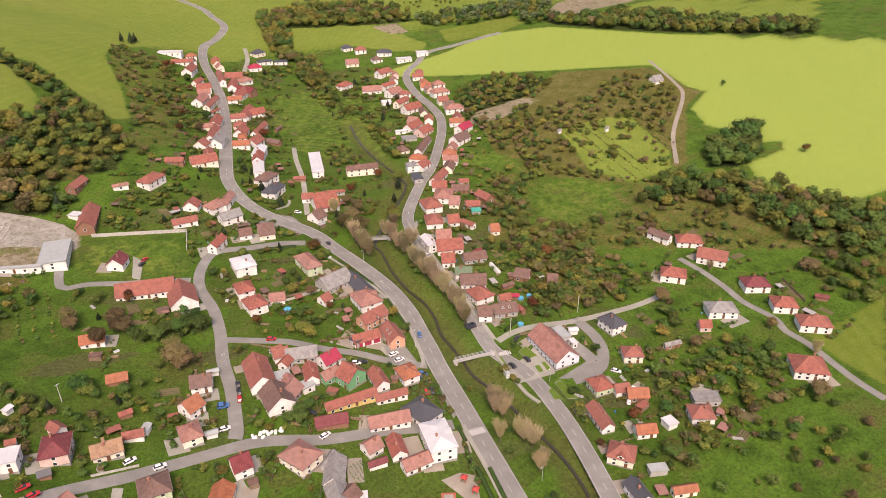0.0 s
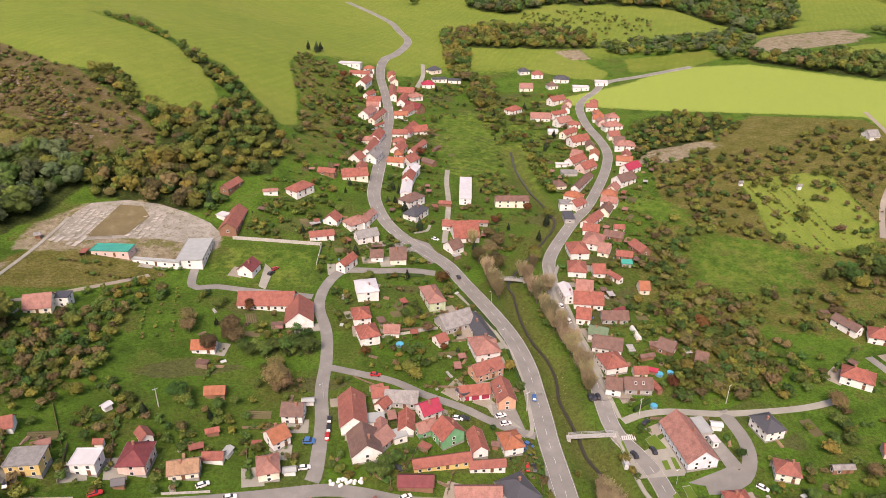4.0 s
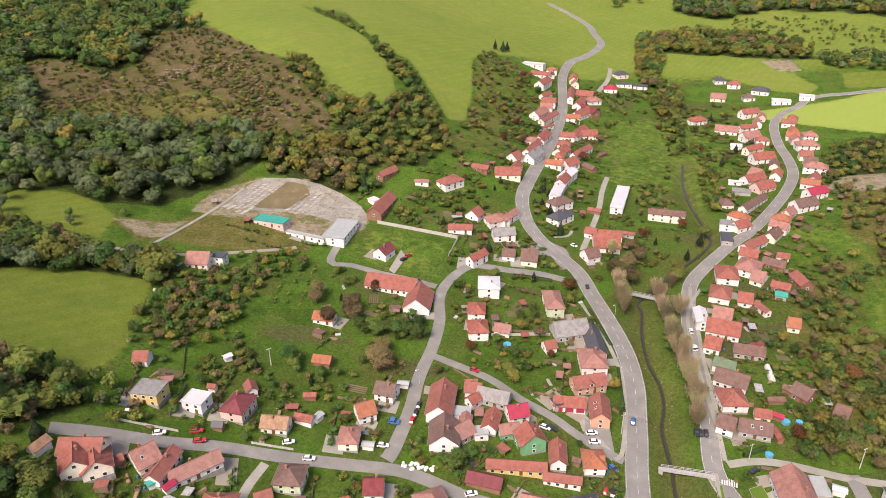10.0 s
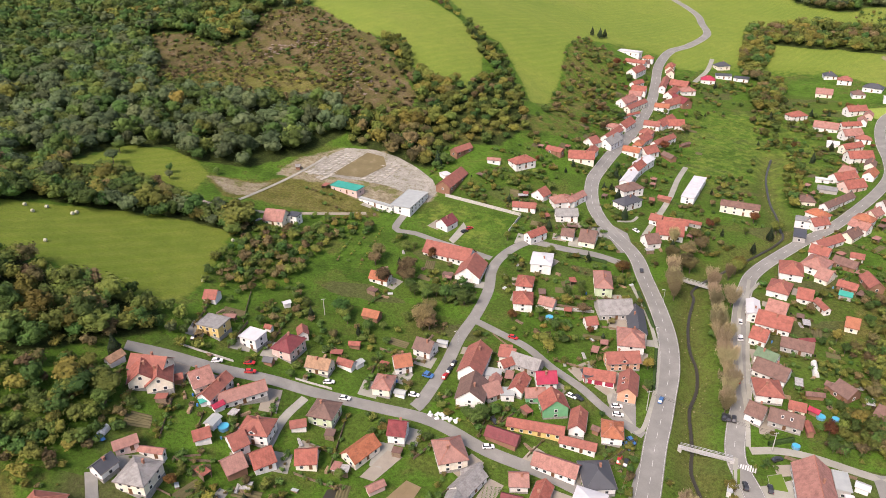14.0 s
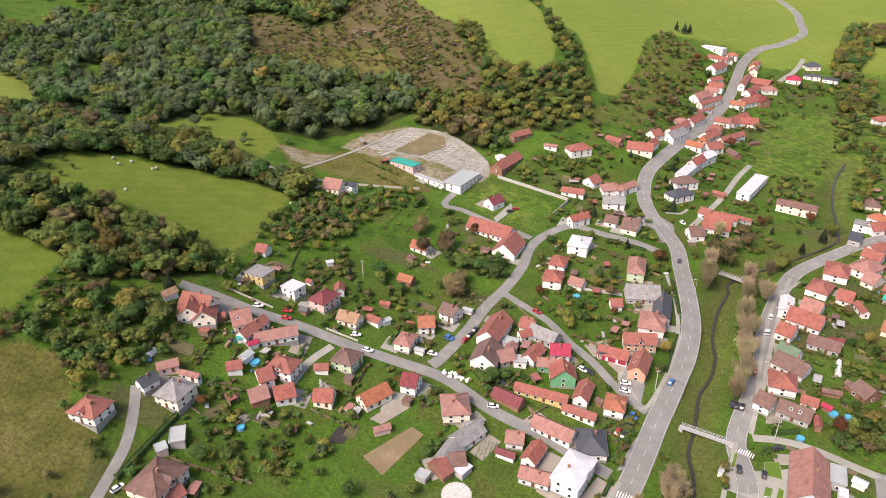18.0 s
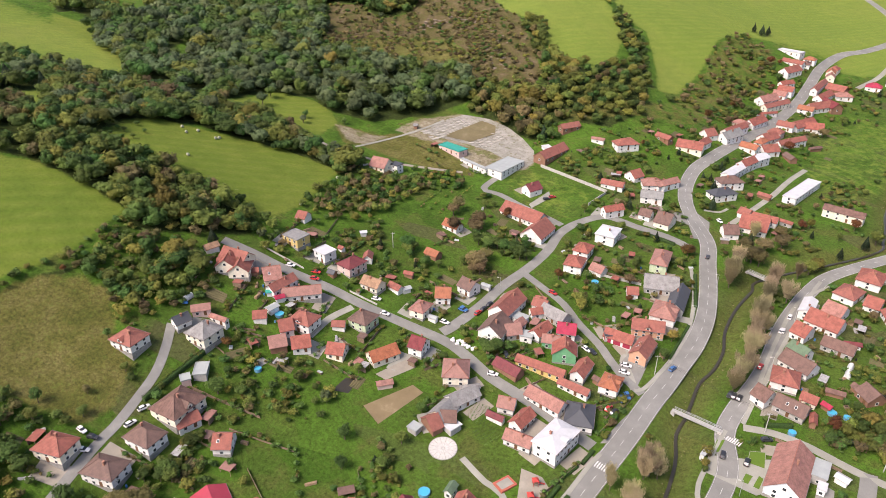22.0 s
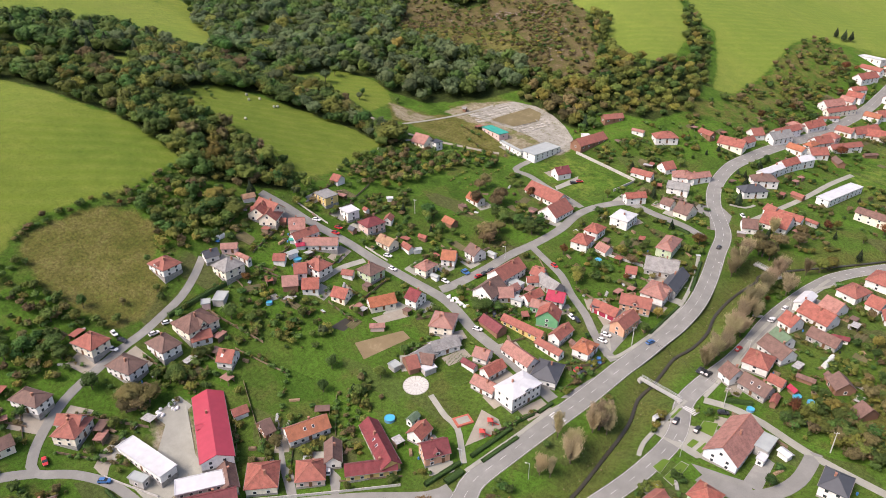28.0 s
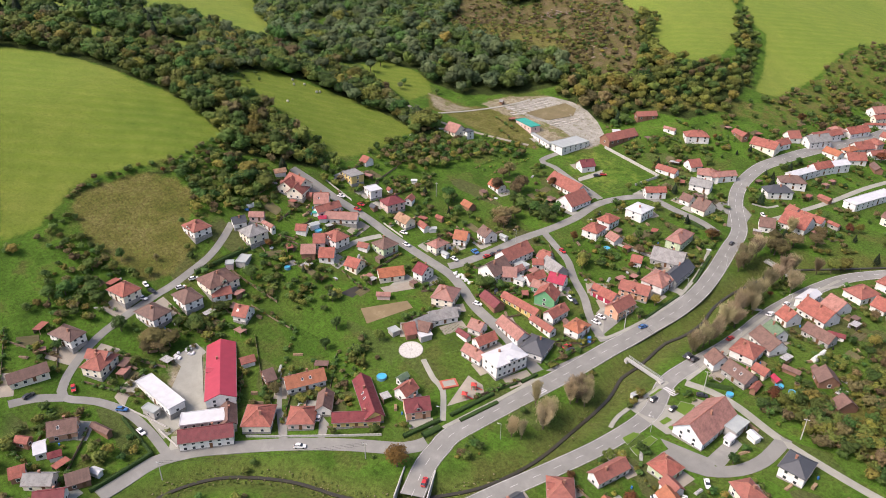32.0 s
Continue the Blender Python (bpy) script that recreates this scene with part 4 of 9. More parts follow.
def roof_shape(kind, l, w, e, rise, over=0.45, thick=0.22):
    """Two slopes, or four, as a slab with eaves."""
    bm = bmesh.new()
    x, y = l / 2 + over, w / 2 + over
    k = over * rise / (w / 2)
    cut = 0 if kind == "g" else min(y, x - 0.3)
    layers = []
    for dz in (0, thick):
        layers.append([bm.verts.new(c) for c in ((-x, -y, e - k + dz), (x, -y, e - k + dz), (x, y, e - k + dz), (-x, y, e - k + dz),
                                                 (-x + cut, 0, e + rise + dz), (x - cut, 0, e + rise + dz))])
    lo, hi = layers
    for s, flip in ((lo, True), (hi, False)):
        for f in ((0, 1, 5, 4), (2, 3, 4, 5)) + (((1, 2, 5), (3, 0, 4)) if kind == "h" else ()):
            bm.faces.new([s[i] for i in (reversed(f) if flip else f)])
    rim = ((0, 1), (1, 2), (2, 3), (3, 0)) if kind == "h" else ((0, 1), (1, 5), (5, 2), (2, 3), (3, 4), (4, 0))
    for i, j in rim:
        bm.faces.new((lo[i], lo[j], hi[j], hi[i]))
    return bm


def tray(l, w, z):
    """A flat roof with a raised rim, of one piece."""
    bm = bmesh.new()
    loops = []
    for d, h in ((0, 0), (0, 0.42), (0.22, 0.42), (0.22, 0.2)):
        x, y = l / 2 + 0.3 - d, w / 2 + 0.3 - d
        loops.append([bm.verts.new(c) for c in ((-x, -y, z + h), (x, -y, z + h), (x, y, z + h), (-x, y, z + h))])
    for p, q in zip(loops, loops[1:]):
        for i in range(4):
            bm.faces.new((p[i], p[(i + 1) % 4], q[(i + 1) % 4], q[i]))
    bm.faces.new(loops[-1])
    bm.faces.new(loops[0][::-1])
    return bm


def stack(x, y, z0, z1, r):
    """A chimney with a wider cap, of one piece."""
    bm = bmesh.new()
    loops = []
    for h, d in ((z0, 0), (z1 - 0.2, 0), (z1 - 0.2, 0.08), (z1, 0.08)):
        k = r + d
        loops.append([bm.verts.new(c) for c in ((x - k, y - k, h), (x + k, y - k, h), (x + k, y + k, h), (x - k, y + k, h))])
    for p, q in zip(loops, loops[1:]):
        for i in range(4):
            bm.faces.new((p[i], p[(i + 1) % 4], q[(i + 1) % 4], q[i]))
    bm.faces.new(loops[-1])
    return bm


def dormer(base, w, e, rise, wall, roof):
    """A gabled dormer standing on the front slope, flush with the front wall."""
    y0, y1, top = -w / 2 - 0.04, -w * 0.08, e + rise * 0.62
    bm = bmesh.new()
    front = [bm.verts.new(c) for c in ((-1.2, y0, e - 0.4), (1.2, y0, e - 0.4), (1.2, y0, e + 0.85), (0, y0, top), (-1.2, y0, e + 0.85))]
    back = [bm.verts.new((v.co.x, y1, v.co.z)) for v in front]
    bm.faces.new(front)
    bm.faces.new(back[::-1])
    for k in range(5):
        bm.faces.new((front[k], back[k], back[(k + 1) % 5], front[(k + 1) % 5]))
    part("dormer", bm, WALL_MAT[wall], base)
    bm = bmesh.new()
    pitch = (top - e - 0.85) / 1.2
    rows = [[bm.verts.new(c) for c in ((-1.5, y, e + 0.85 - 0.3 * pitch + d), (0, y, top + d), (1.5, y, e + 0.85 - 0.3 * pitch + d))] for y in (y0 - 0.25, y1) for d in (0.02, 0.16)]
    for a, b in ((0, 1), (1, 3), (3, 2), (2, 0)):
        for k in range(2):
            bm.faces.new((rows[a][k], rows[a][k + 1], rows[b][k + 1], rows[b][k]))
    bm.faces.new((rows[0][0], rows[1][0], rows[3][0], rows[2][0]))
    bm.faces.new((rows[0][2], rows[2][2], rows[3][2], rows[1][2]))
    part("dormer_roof", bm, ROOF_MAT[roof], base)
    glazing = hang("window", FAR_WINDOW, base)
    glazing.matrix_local = pose(0, y0 - 0.02, e + 0.55)


GATE = mesh_of("gate", boxed((-1.5, -0.08, 0, 1.5, 0.05, 2.4)), ROOF_MAT["c"])
BUILT = []


def house(kind, x, y, turn, length, width, eave, wall, roof, gates=0):
    """One building. kind: g gable, h hipped, f flat; eave: height of the walls."""
    eave = eave * 0.74 if eave >= 3.5 else eave * 0.88
    l, w = max(length - 0.7, 2.2), max(width - 0.9, 2.0)
    if kind == "h" and w > l:
        l, w, turn = w, l, turn + 90
    c, s = math.cos(radians(turn)), math.sin(radians(turn))
    corners = [(x + c * i * l / 2 - s * j * w / 2, y + s * i * l / 2 + c * j * w / 2) for i in (-1, 1) for j in (-1, 1)]
    BUILT.append((x, y, c, s, l / 2, w / 2))
    z0 = float(smooth_ground(x, y))
    low = min(float(smooth_ground(*q)) for q in corners) - z0 - 0.5
    small = eave < 2.7 or length < 6.2 and eave < 3.1
    pitch = {"g": 0.78, "h": 0.62, "f": 0.0}[kind] * (0.55 if roof in "WCsT" else 1.02)
    rise = w / 2 * pitch
    storeys = 2 if eave >= 3.65 else 1
    kinds = ("shed" if small else "hall" if length > 20 else "house")
    base = new(kinds)
    base.matrix_world = pose(x, y, z0, 0, 0, turn)
    form = {"g": "gable", "h": "hipped", "f": "flat"}[kind]
    what = {"shed": "small %s shed", "hall": "long %s building", "house": "two-storey %s house" if storeys == 2 else "low %s house"}[kinds]
    tagged(base, "%s with %s %s roof" % (what % WALLS[wall][1], ROOFS[roof][1], form), {"shed": "shed", "hall": "building", "house": "house"}[kinds], "village buildings")
    if kind == "f":
        part("wall", boxed((-l / 2, -w / 2, low, l / 2, w / 2, eave)), WALL_MAT[wall], base)
        part("roof", tray(l, w, eave), ROOF_MAT[roof], base)
    else:
        part("wall", gable_walls(l, w, eave - 0.02, rise - 0.02, low) if kind == "g" else boxed((-l / 2, -w / 2, low, l / 2, w / 2, eave - 0.02)), WALL_MAT[wall], base)
        part("roof", roof_shape(kind, l, w, eave, rise), ROOF_MAT[roof], base)
    if not small and kind != "f":
        cx, cy = l * rng.uniform(-0.2, 0.2), w * 0.12 * rng.choice((-1, 1))
        top = eave + rise + 0.9
        part("chimney", stack(cx, cy, eave + rise * 0.5, top, 0.32), BRICK, base)
    if not small and kind != "f" and roof not in "WCsT":
        part("ridge", ridge_shape(kind, l, w, eave, rise), RIDGE_TILE if roof in "rop" else ROOF_MAT[roof], base)
    close = y < 235 and x < 150
    if close and not small:
        part("plinth", boxed((-l / 2 - 0.05, -w / 2 - 0.05, low + 0.02, l / 2 + 0.05, w / 2 + 0.05, 0.45)), PLINTH, base)
        if kind != "f":
            for side in (-1, 1):
                part("gutter", eave_gutter(l, w, eave, rise, side), GUTTER, base)
        if kind != "f" and eave > 3.0 and l > 7.5 and w > 6.5 and rng.uniform() < 0.3:
            dormer(base, w, eave, rise, wall, roof)
        elif kind == "g" and w > 5.5 and rng.uniform() < 0.4:
            lean = math.degrees(math.atan2(rise, w / 2))
            for i in range(1 + int(l > 9)):
                window = hang("skylight", SKYLIGHT, base)
                window.matrix_local = pose((i - 0.4) * 3.0, -w * 0.27, eave + rise * 0.46 + 0.23, lean)
                hang("pane", SKY_PANE, window)
    if small and eave < 2.35:
        return base
    far_side = y > 175 or x > 150
    step = 4.0 if y > 300 or x > 190 else 2.1 if eave > 5.5 else 2.7

    def put(place, faces):
        if far_side and math.sin(radians(turn + faces)) > 0.45:
            return
        win = hang("window", FAR_WINDOW if far_side else WINDOW, base)
        win.matrix_local = place
        if not far_side:
            hang("pane", PANE, win)

    floors = [1.2] if storeys == 1 else [eave * 0.27, eave * 0.77]
    for sy in (-1, 1):
        n = max(1, min(8, int((l - 0.8) / step)))
        if gates and sy < 0:
            for k in range(gates):
                gate = hang("gate", GATE, base, "red folding gate")
                gate.matrix_local = pose((k + 0.5 - gates / 2) * 4.0, -w / 2 - 0.03, max(low + 0.3, 0.05))
            continue
        for h in floors:
            for k in range(n):
                px = (k + 0.5 - n / 2) * (l - 0.8) / n
                if sy < 0 and h == floors[0] and k == n // 2 and n > 1:
                    d = hang("door", DOOR_MESH, base)
                    d.matrix_local = pose(px, -w / 2 - 0.02, max(low + 0.3, 0.1))
                    continue
                put(pose(px, sy * (w / 2 + 0.02), h, 0, 0, 0 if sy < 0 else 180), 90 * sy)
    for sx in (-1, 1):
        n = 1 if far_side or w < 6.5 else 2
        rows = floors + ([eave + rise * 0.32] if kind == "g" and rise > 2.6 and not far_side else [])
        for h in rows:
            m = n if h in floors else 1
            for k in range(m):
                put(pose(sx * (l / 2 + 0.02), (k + 0.5 - m / 2) * (w - 1.4) / m, h, 0, 0, 90 * sx), 0 if sx > 0 else 180)
    return base


house("h", 42.1, 273.2, -86, 16.2, 8.5, 6.0, "g", "p")
house("g", 47.2, 253.4, 15, 15.3, 11.4, 3.2, "s", "y")
house("g", 56.8, 245.3, -87, 19.6, 8.0, 4.0, "s", "k")
house("h", 54.1, 232.0, 1, 10.9, 13.7, 5.5, "w", "p")
house("g", 52.7, 202.6, -95, 12.7, 7.6, 6.0, "o", "r")
house("g", 50.5, 218.2, 15, 13.4, 7.9, 5.0, "o", "r")
house("g", 42.1, 207.0, -4, 12.3, 6.9, 3.5, "w", "r", gates=3)
house("g", 22.1, 198.8, 15, 7.9, 7.9, 5.0, "w", "c")
house("g", 26.0, 185.8, -71, 8.1, 10.0, 6.0, "G", "r")
house("g", 18.8, 190.4, 14, 7.7, 6.0, 4.0, "G", "p")
house("g", 20.8, 174.4, -3, 20.4, 5.2, 3.5, "y", "r")
house("g", 35.8, 170.5, -8, 12.8, 4.4, 3.5, "w", "r")
house("g", 35.2, 180.3, -93, 10.9, 6.2, 4.5, "w", "r")
house("h", 47.2, 179.0, 0, 7.6, 9.5, 5.0, "w", "o")
house("g", 10.2, 167.5, -15, 12.0, 6.2, 2.6, "b", "m")
house("g", -5.6, 200.9, -95, 17.3, 10.0, 5.5, "w", "r")
house("g", -3.8, 185.0, -90, 12.5, 11.0, 5.0, "w", "b")
house("f", 2.2, 197.2, -5, 6.5, 5.5, 3.2, "w", "s")
house("g", 3.4, 193.0, 85, 5.5, 5.0, 3.4, "w", "p")
house("g", 6.0, 210.2, -1, 6.8, 6.1, 4.0, "w", "r")
house("g", 2.4, 188.2, 40, 6.9, 8.3, 3.5, "s", "p")
house("g", 12.7, 193.8, 77, 10.1, 6.0, 4.0, "w", "r")
house("g", 29.1, 159.1, -14, 15.5, 7.2, 3.5, "w", "p")
house("h", 42.4, 158.1, 14, 10.3, 12.9, 4.0, "w", "k")
house("h", 39.6, 141.4, 78, 15.4, 10.2, 8.0, "w", "W")
house("g", 28.2, 136.9, -1, 10.4, 6.2, 4.0, "w", "p")
house("g", 25.4, 145.7, 79, 9.7, 6.0, 4.0, "w", "r")
house("g", 17.7, 149.8, 10, 6.5, 6.9, 4.0, "w", "p")
house("g", 16.5, 142.7, -5, 7.0, 3.3, 2.6, "w", "m")
house("g", -24.9, 159.2, 2, 6.5, 8.3, 5.5, "w", "m")
house("h", -6.0, 154.9, 25, 10.1, 12.0, 5.5, "c", "p")
house("g", 2.0, 145.0, 63, 12.1, 7.5, 3.5, "w", "y")
house("g", 1.9, 133.9, 25, 6.5, 7.1, 3.0, "b", "b")
house("g", -34.8, 148.0, 61, 11.9, 7.7, 3.5, "c", "o")
house("g", -50.1, 139.4, 16, 7.3, 7.9, 3.5, "c", "r")
house("g", -26.2, 136.1, 44, 6.3, 3.4, 2.4, "p", "p")
house("h", -51.2, 159.0, -3, 9.4, 9.7, 5.5, "g", "b")
house("h", -68.3, 142.8, 2, 10.8, 9.0, 6.0, "w", "r")
house("g", -72.4, 136.3, 50, 5.8, 8.5, 3.0, "w", "r")
house("g", -69.8, 128.1, 48, 6.9, 8.2, 2.6, "b", "p")
house("g", -62.9, 133.6, 43, 7.4, 8.6, 2.8, "w", "r")
house("g", -83.1, 134.0, 38, 5.6, 5.8, 2.6, "w", "r")
house("g", -94.0, 154.3, 48, 7.6, 10.1, 4.0, "c", "p")
house("g", -88.0, 153.0, 82, 13.5, 6.0, 4.0, "w", "r")
house("g", -79.5, 155.3, 40, 16.5, 6.7, 4.0, "w", "p")
house("g", -109.8, 151.3, 2, 13.4, 8.4, 4.5, "c", "r")
house("g", -109.4, 145.5, -62, 9.1, 9.0, 4.5, "c", "r")
house("g", -104.7, 147.7, -59, 10.2, 9.1, 4.5, "c", "r")
house("f", -103.5, 182.1, -8, 10.3, 8.5, 6.0, "y", "y")
house("f", -88.4, 183.2, -13, 8.2, 7.5, 6.0, "w", "W")
house("h", -75.1, 185.1, -12, 8.9, 11.1, 6.0, "p", "m")
house("g", -74.3, 196.5, -62, 6.0, 4.7, 3.0, "w", "r")
house("g", -61.3, 181.1, -4, 9.7, 7.1, 4.0, "c", "t")
house("g", -52.8, 186.2, -13, 7.0, 4.4, 2.6, "w", "r")
house("g", -32.6, 192.8, 26, 7.0, 8.2, 5.0, "w", "o")
house("g", -26.1, 204.6, -16, 8.1, 8.0, 5.0, "w", "b")
house("h", -36.0, 179.5, 0, 7.2, 9.1, 5.0, "c", "p")
house("g", -53.5, 198.4, 5, 4.7, 2.5, 2.4, "b", "r")
house("g", -52.9, 219.4, -10, 7.6, 5.5, 2.6, "b", "o")
house("g", -57.7, 248.2, -10, 9.5, 6.8, 2.8, "w", "o")
house("g", -113.8, 200.1, 4, 5.6, 6.7, 2.6, "w", "r")
house("g", -87.6, 212.1, 43, 3.4, 2.5, 2.4, "w", "W")
house("g", -32.1, 280.0, -14, 24.9, 11.1, 3.0, "w", "r")
house("g", -19.1, 267.7, -95, 16.1, 12.6, 3.5, "w", "r")
house("g", -39.5, 308.4, 63, 9.4, 8.4, 4.5, "w", "m")
house("h", -107.1, 93.0, 3, 10.9, 9.5, 5.0, "w", "r")
house("h", -90.8, 112.5, -1, 10.3, 10.5, 6.0, "c", "y")
house("g", -100.8, 111.0, 74, 6.5, 6.0, 4.0, "w", "k")
house("g", -100.0, 120.4, 44, 7.3, 4.8, 3.0, "p", "p")
house("h", -76.6, 84.9, 0, 12.5, 14.5, 5.5, "c", "b")
house("g", -70.9, 82.8, 70, 8.3, 6.1, 2.8, "w", "r")
house("h", -75.8, 70.0, 1, 11.5, 8.8, 5.5, "w", "b")
house("h", -93.3, 51.2, 12, 11.3, 9.1, 5.5, "c", "r")
house("h", -76.6, 55.0, 12, 12.3, 9.2, 5.5, "w", "b")
house("g", -55.7, 84.0, 29, 6.5, 8.5, 4.0, "w", "r")
house("f", -81.7, 100.8, 36, 5.2, 7.8, 2.4, "s", "s")
house("f", -83.1, 94.6, 54, 3.9, 4.6, 2.4, "p", "s")
house("h", -84.5, 24.2, 19, 12.5, 7.7, 5.5, "w", "b")
house("g", -74.8, 5.8, 82, 13.6, 6.6, 3.5, "c", "b")
house("h", -65.4, 27.9, 30, 8.9, 11.1, 5.5, "c", "r")
house("g", -67.7, 28.9, 33, 8.9, 6.0, 6.0, "w", "r")
house("g", -44.5, 6.2, 63, 9.5, 8.1, 4.0, "o", "b")
house("g", -46.7, -5.8, 35, 5.0, 3.7, 3.0, "b", "r")
house("g", -40.5, -2.9, 72, 3.9, 7.0, 3.0, "w", "W")
house("g", -34.5, -11.6, 70, 4.8, 6.2, 3.5, "b", "r")
house("g", -27.2, -7.5, 46, 9.6, 6.0, 4.0, "c", "y")
house("g", -18.7, -7.5, 55, 9.3, 6.0, 4.0, "w", "m")
house("g", -21.5, 1.8, 72, 7.2, 6.6, 2.8, "b", "b")
house("g", -33.9, 60.4, -30, 35.3, 11.3, 5.0, "w", "C")
house("f", -39.5, 38.4, 4, 24.0, 7.0, 4.5, "w", "W")
house("f", -34.4, 32.4, 17, 6.5, 3.7, 4.0, "s", "s")
house("g", -16.0, 52.6, -29, 17.9, 6.0, 4.0, "c", "b")
house("g", -10.1, 40.9, 57, 18.5, 7.5, 5.5, "w", "m")
house("f", -17.2, 43.4, 57, 15.5, 7.2, 6.0, "s", "W")
house("h", -5.2, 58.7, 46, 10.6, 11.9, 4.5, "c", "r")
house("h", 5.5, 69.9, 46, 9.9, 9.9, 4.0, "p", "r")
house("g", -8.9, 81.3, 68, 15.3, 8.0, 4.0, "w", "o")
house("g", 5.9, 79.7, -43, 10.0, 6.0, 4.0, "w", "b")
house("g", 16.1, 91.8, -27, 23.1, 7.2, 4.0, "y", "m")
house("g", 20.4, 82.9, 49, 17.3, 6.0, 4.0, "y", "m")
house("g", 32.9, 100.7, 58, 9.4, 8.1, 5.5, "o", "m")
house("g", 23.5, 104.2, 95, 7.3, 6.7, 4.5, "w", "r")
house("g", 17.2, 108.0, 91, 4.9, 3.4, 3.0, "w", "g")
house("g", -20.7, 72.7, 79, 4.3, 8.0, 2.8, "b", "b")
house("g", -33.5, 71.5, 72, 5.7, 4.8, 2.4, "w", "r")
house("g", -1.7, 128.9, 62, 4.9, 8.7, 2.6, "b", "r")
house("g", -0.8, 135.7, 82, 9.8, 7.6, 2.8, "c", "y")
house("f", 4.8, 131.4, 69, 5.6, 5.6, 2.6, "s", "W")
house("f", -6.1, 124.4, 81, 4.2, 4.6, 2.2, "s", "s")
house("g", 110.9, 166.0, 85, 22.6, 12.2, 5.0, "l", "p")
house("f", 119.7, 171.5, 85, 9.0, 5.2, 4.4, "s", "s")
house("f", 120.6, 164.6, 85, 4.2, 3.2, 2.8, "w", "W")
house("h", 111.6, 137.4, -9, 8.3, 8.8, 4.5, "g", "r")
house("g", 99.4, 123.3, -104, 13.7, 6.0, 4.0, "w", "r")
house("h", 93.3, 105.4, -51, 9.6, 8.8, 5.0, "c", "r")
house("h", 142.4, 164.4, 0, 8.5, 10.6, 6.0, "w", "k")
house("h", 135.3, 144.3, -31, 8.4, 7.7, 5.0, "c", "r")
house("g", 120.3, 125.8, -28, 8.5, 6.7, 2.8, "b", "o")
house("g", 117.2, 131.3, -20, 6.3, 5.8, 3.5, "w", "r")
house("g", 108.8, 109.8, -23, 7.9, 5.9, 3.0, "w", "o")
house("f", 99.3, 94.2, -23, 6.8, 4.1, 2.6, "s", "s")
house("g", 86.0, 89.8, -100, 9.5, 6.0, 5.0, "w", "k")
house("g", 100.1, 83.0, -20, 8.8, 4.0, 3.0, "c", "o")
house("h", 131.7, 104.5, -31, 9.1, 8.4, 4.5, "w", "r")
house("f", 140.1, 109.6, -31, 10.6, 6.6, 3.0, "s", "y")
house("f", 119.3, 107.9, -6, 4.8, 5.2, 2.6, "w", "W")
house("h", 191.3, 146.3, -31, 13.5, 9.5, 5.0, "w", "y")
house("h", 221.9, 152.0, -31, 12.6, 9.5, 5.0, "w", "m")
house("g", 176.1, 142.2, -31, 5.5, 6.0, 3.0, "p", "r")
house("h", 218.7, 133.9, -38, 11.1, 9.5, 5.0, "w", "r")
house("h", 217.0, 117.6, -39, 13.8, 9.5, 5.0, "w", "r")
house("h", 188.4, 100.2, -40, 13.6, 12.5, 5.0, "w", "r")
house("h", 195.6, 178.9, -47, 12.4, 9.5, 5.0, "w", "r")
house("g", 224.3, 180.0, -55, 14.8, 9.5, 5.0, "w", "r")
house("g", 154.3, 140.2, -11, 8.0, 2.5, 2.8, "b", "y")
house("g", 239.9, 129.0, -50, 6.1, 2.5, 2.5, "b", "m")
house("g", 217.6, 209.7, -77, 12.9, 6.0, 5.5, "w", "b")
house("h", 227.3, 198.3, -39, 13.5, 9.5, 5.0, "w", "r")
house("g", 386.4, 382.3, -5, 8.7, 9.5, 3.0, "w", "y")
house("g", 265.0, 354.8, -10, 2.5, 3.0, 2.5, "w", "y")
house("g", 294.1, 337.4, -10, 2.5, 3.0, 2.5, "w", "y")
house("g", 107.5, 267.4, -97, 13.1, 6.0, 5.5, "w", "W")
house("g", 115.0, 259.6, -20, 14.2, 10.7, 4.0, "w", "r")
house("g", 118.4, 271.2, -23, 8.5, 10.3, 3.5, "w", "p")
house("g", 107.1, 247.5, -25, 6.9, 9.0, 4.5, "w", "r")
house("g", 107.5, 233.0, -33, 8.5, 6.9, 5.0, "w", "g")
house("g", 108.0, 225.1, -29, 12.9, 9.3, 4.0, "w", "b")
house("h", 104.3, 213.5, 0, 10.0, 11.2, 5.0, "w", "r")
house("g", 98.5, 200.2, -29, 6.5, 8.3, 5.0, "w", "b")
house("g", 108.2, 199.0, -16, 11.5, 8.1, 3.2, "s", "b")
house("g", 113.4, 206.3, -11, 6.0, 5.5, 3.5, "c", "r")
house("g", 115.6, 196.2, -88, 6.0, 2.5, 2.6, "b", "r")
house("g", 132.9, 218.0, -52, 7.6, 8.3, 3.0, "b", "b")
house("g", 142.8, 207.2, -39, 5.2, 8.5, 2.6, "b", "b")
house("g", 121.0, 244.3, -14, 12.4, 7.4, 3.0, "s", "b")
house("h", 131.1, 307.2, -11, 10.9, 13.6, 5.0, "w", "r")
house("h", 122.7, 289.2, -22, 9.8, 12.3, 4.5, "w", "r")
house("h", 144.1, 314.5, -35, 11.3, 14.1, 5.0, "w", "p")
house("g", 148.9, 327.8, -29, 9.5, 7.9, 4.0, "w", "r")
house("g", 132.8, 285.1, -16, 6.8, 9.1, 3.5, "w", "r")
house("g", 138.4, 277.4, -72, 9.0, 4.0, 3.0, "w", "r")
house("g", 153.6, 296.5, -27, 8.6, 5.8, 3.0, "b", "r")
house("g", 165.3, 301.4, -83, 11.8, 7.4, 3.0, "b", "r")
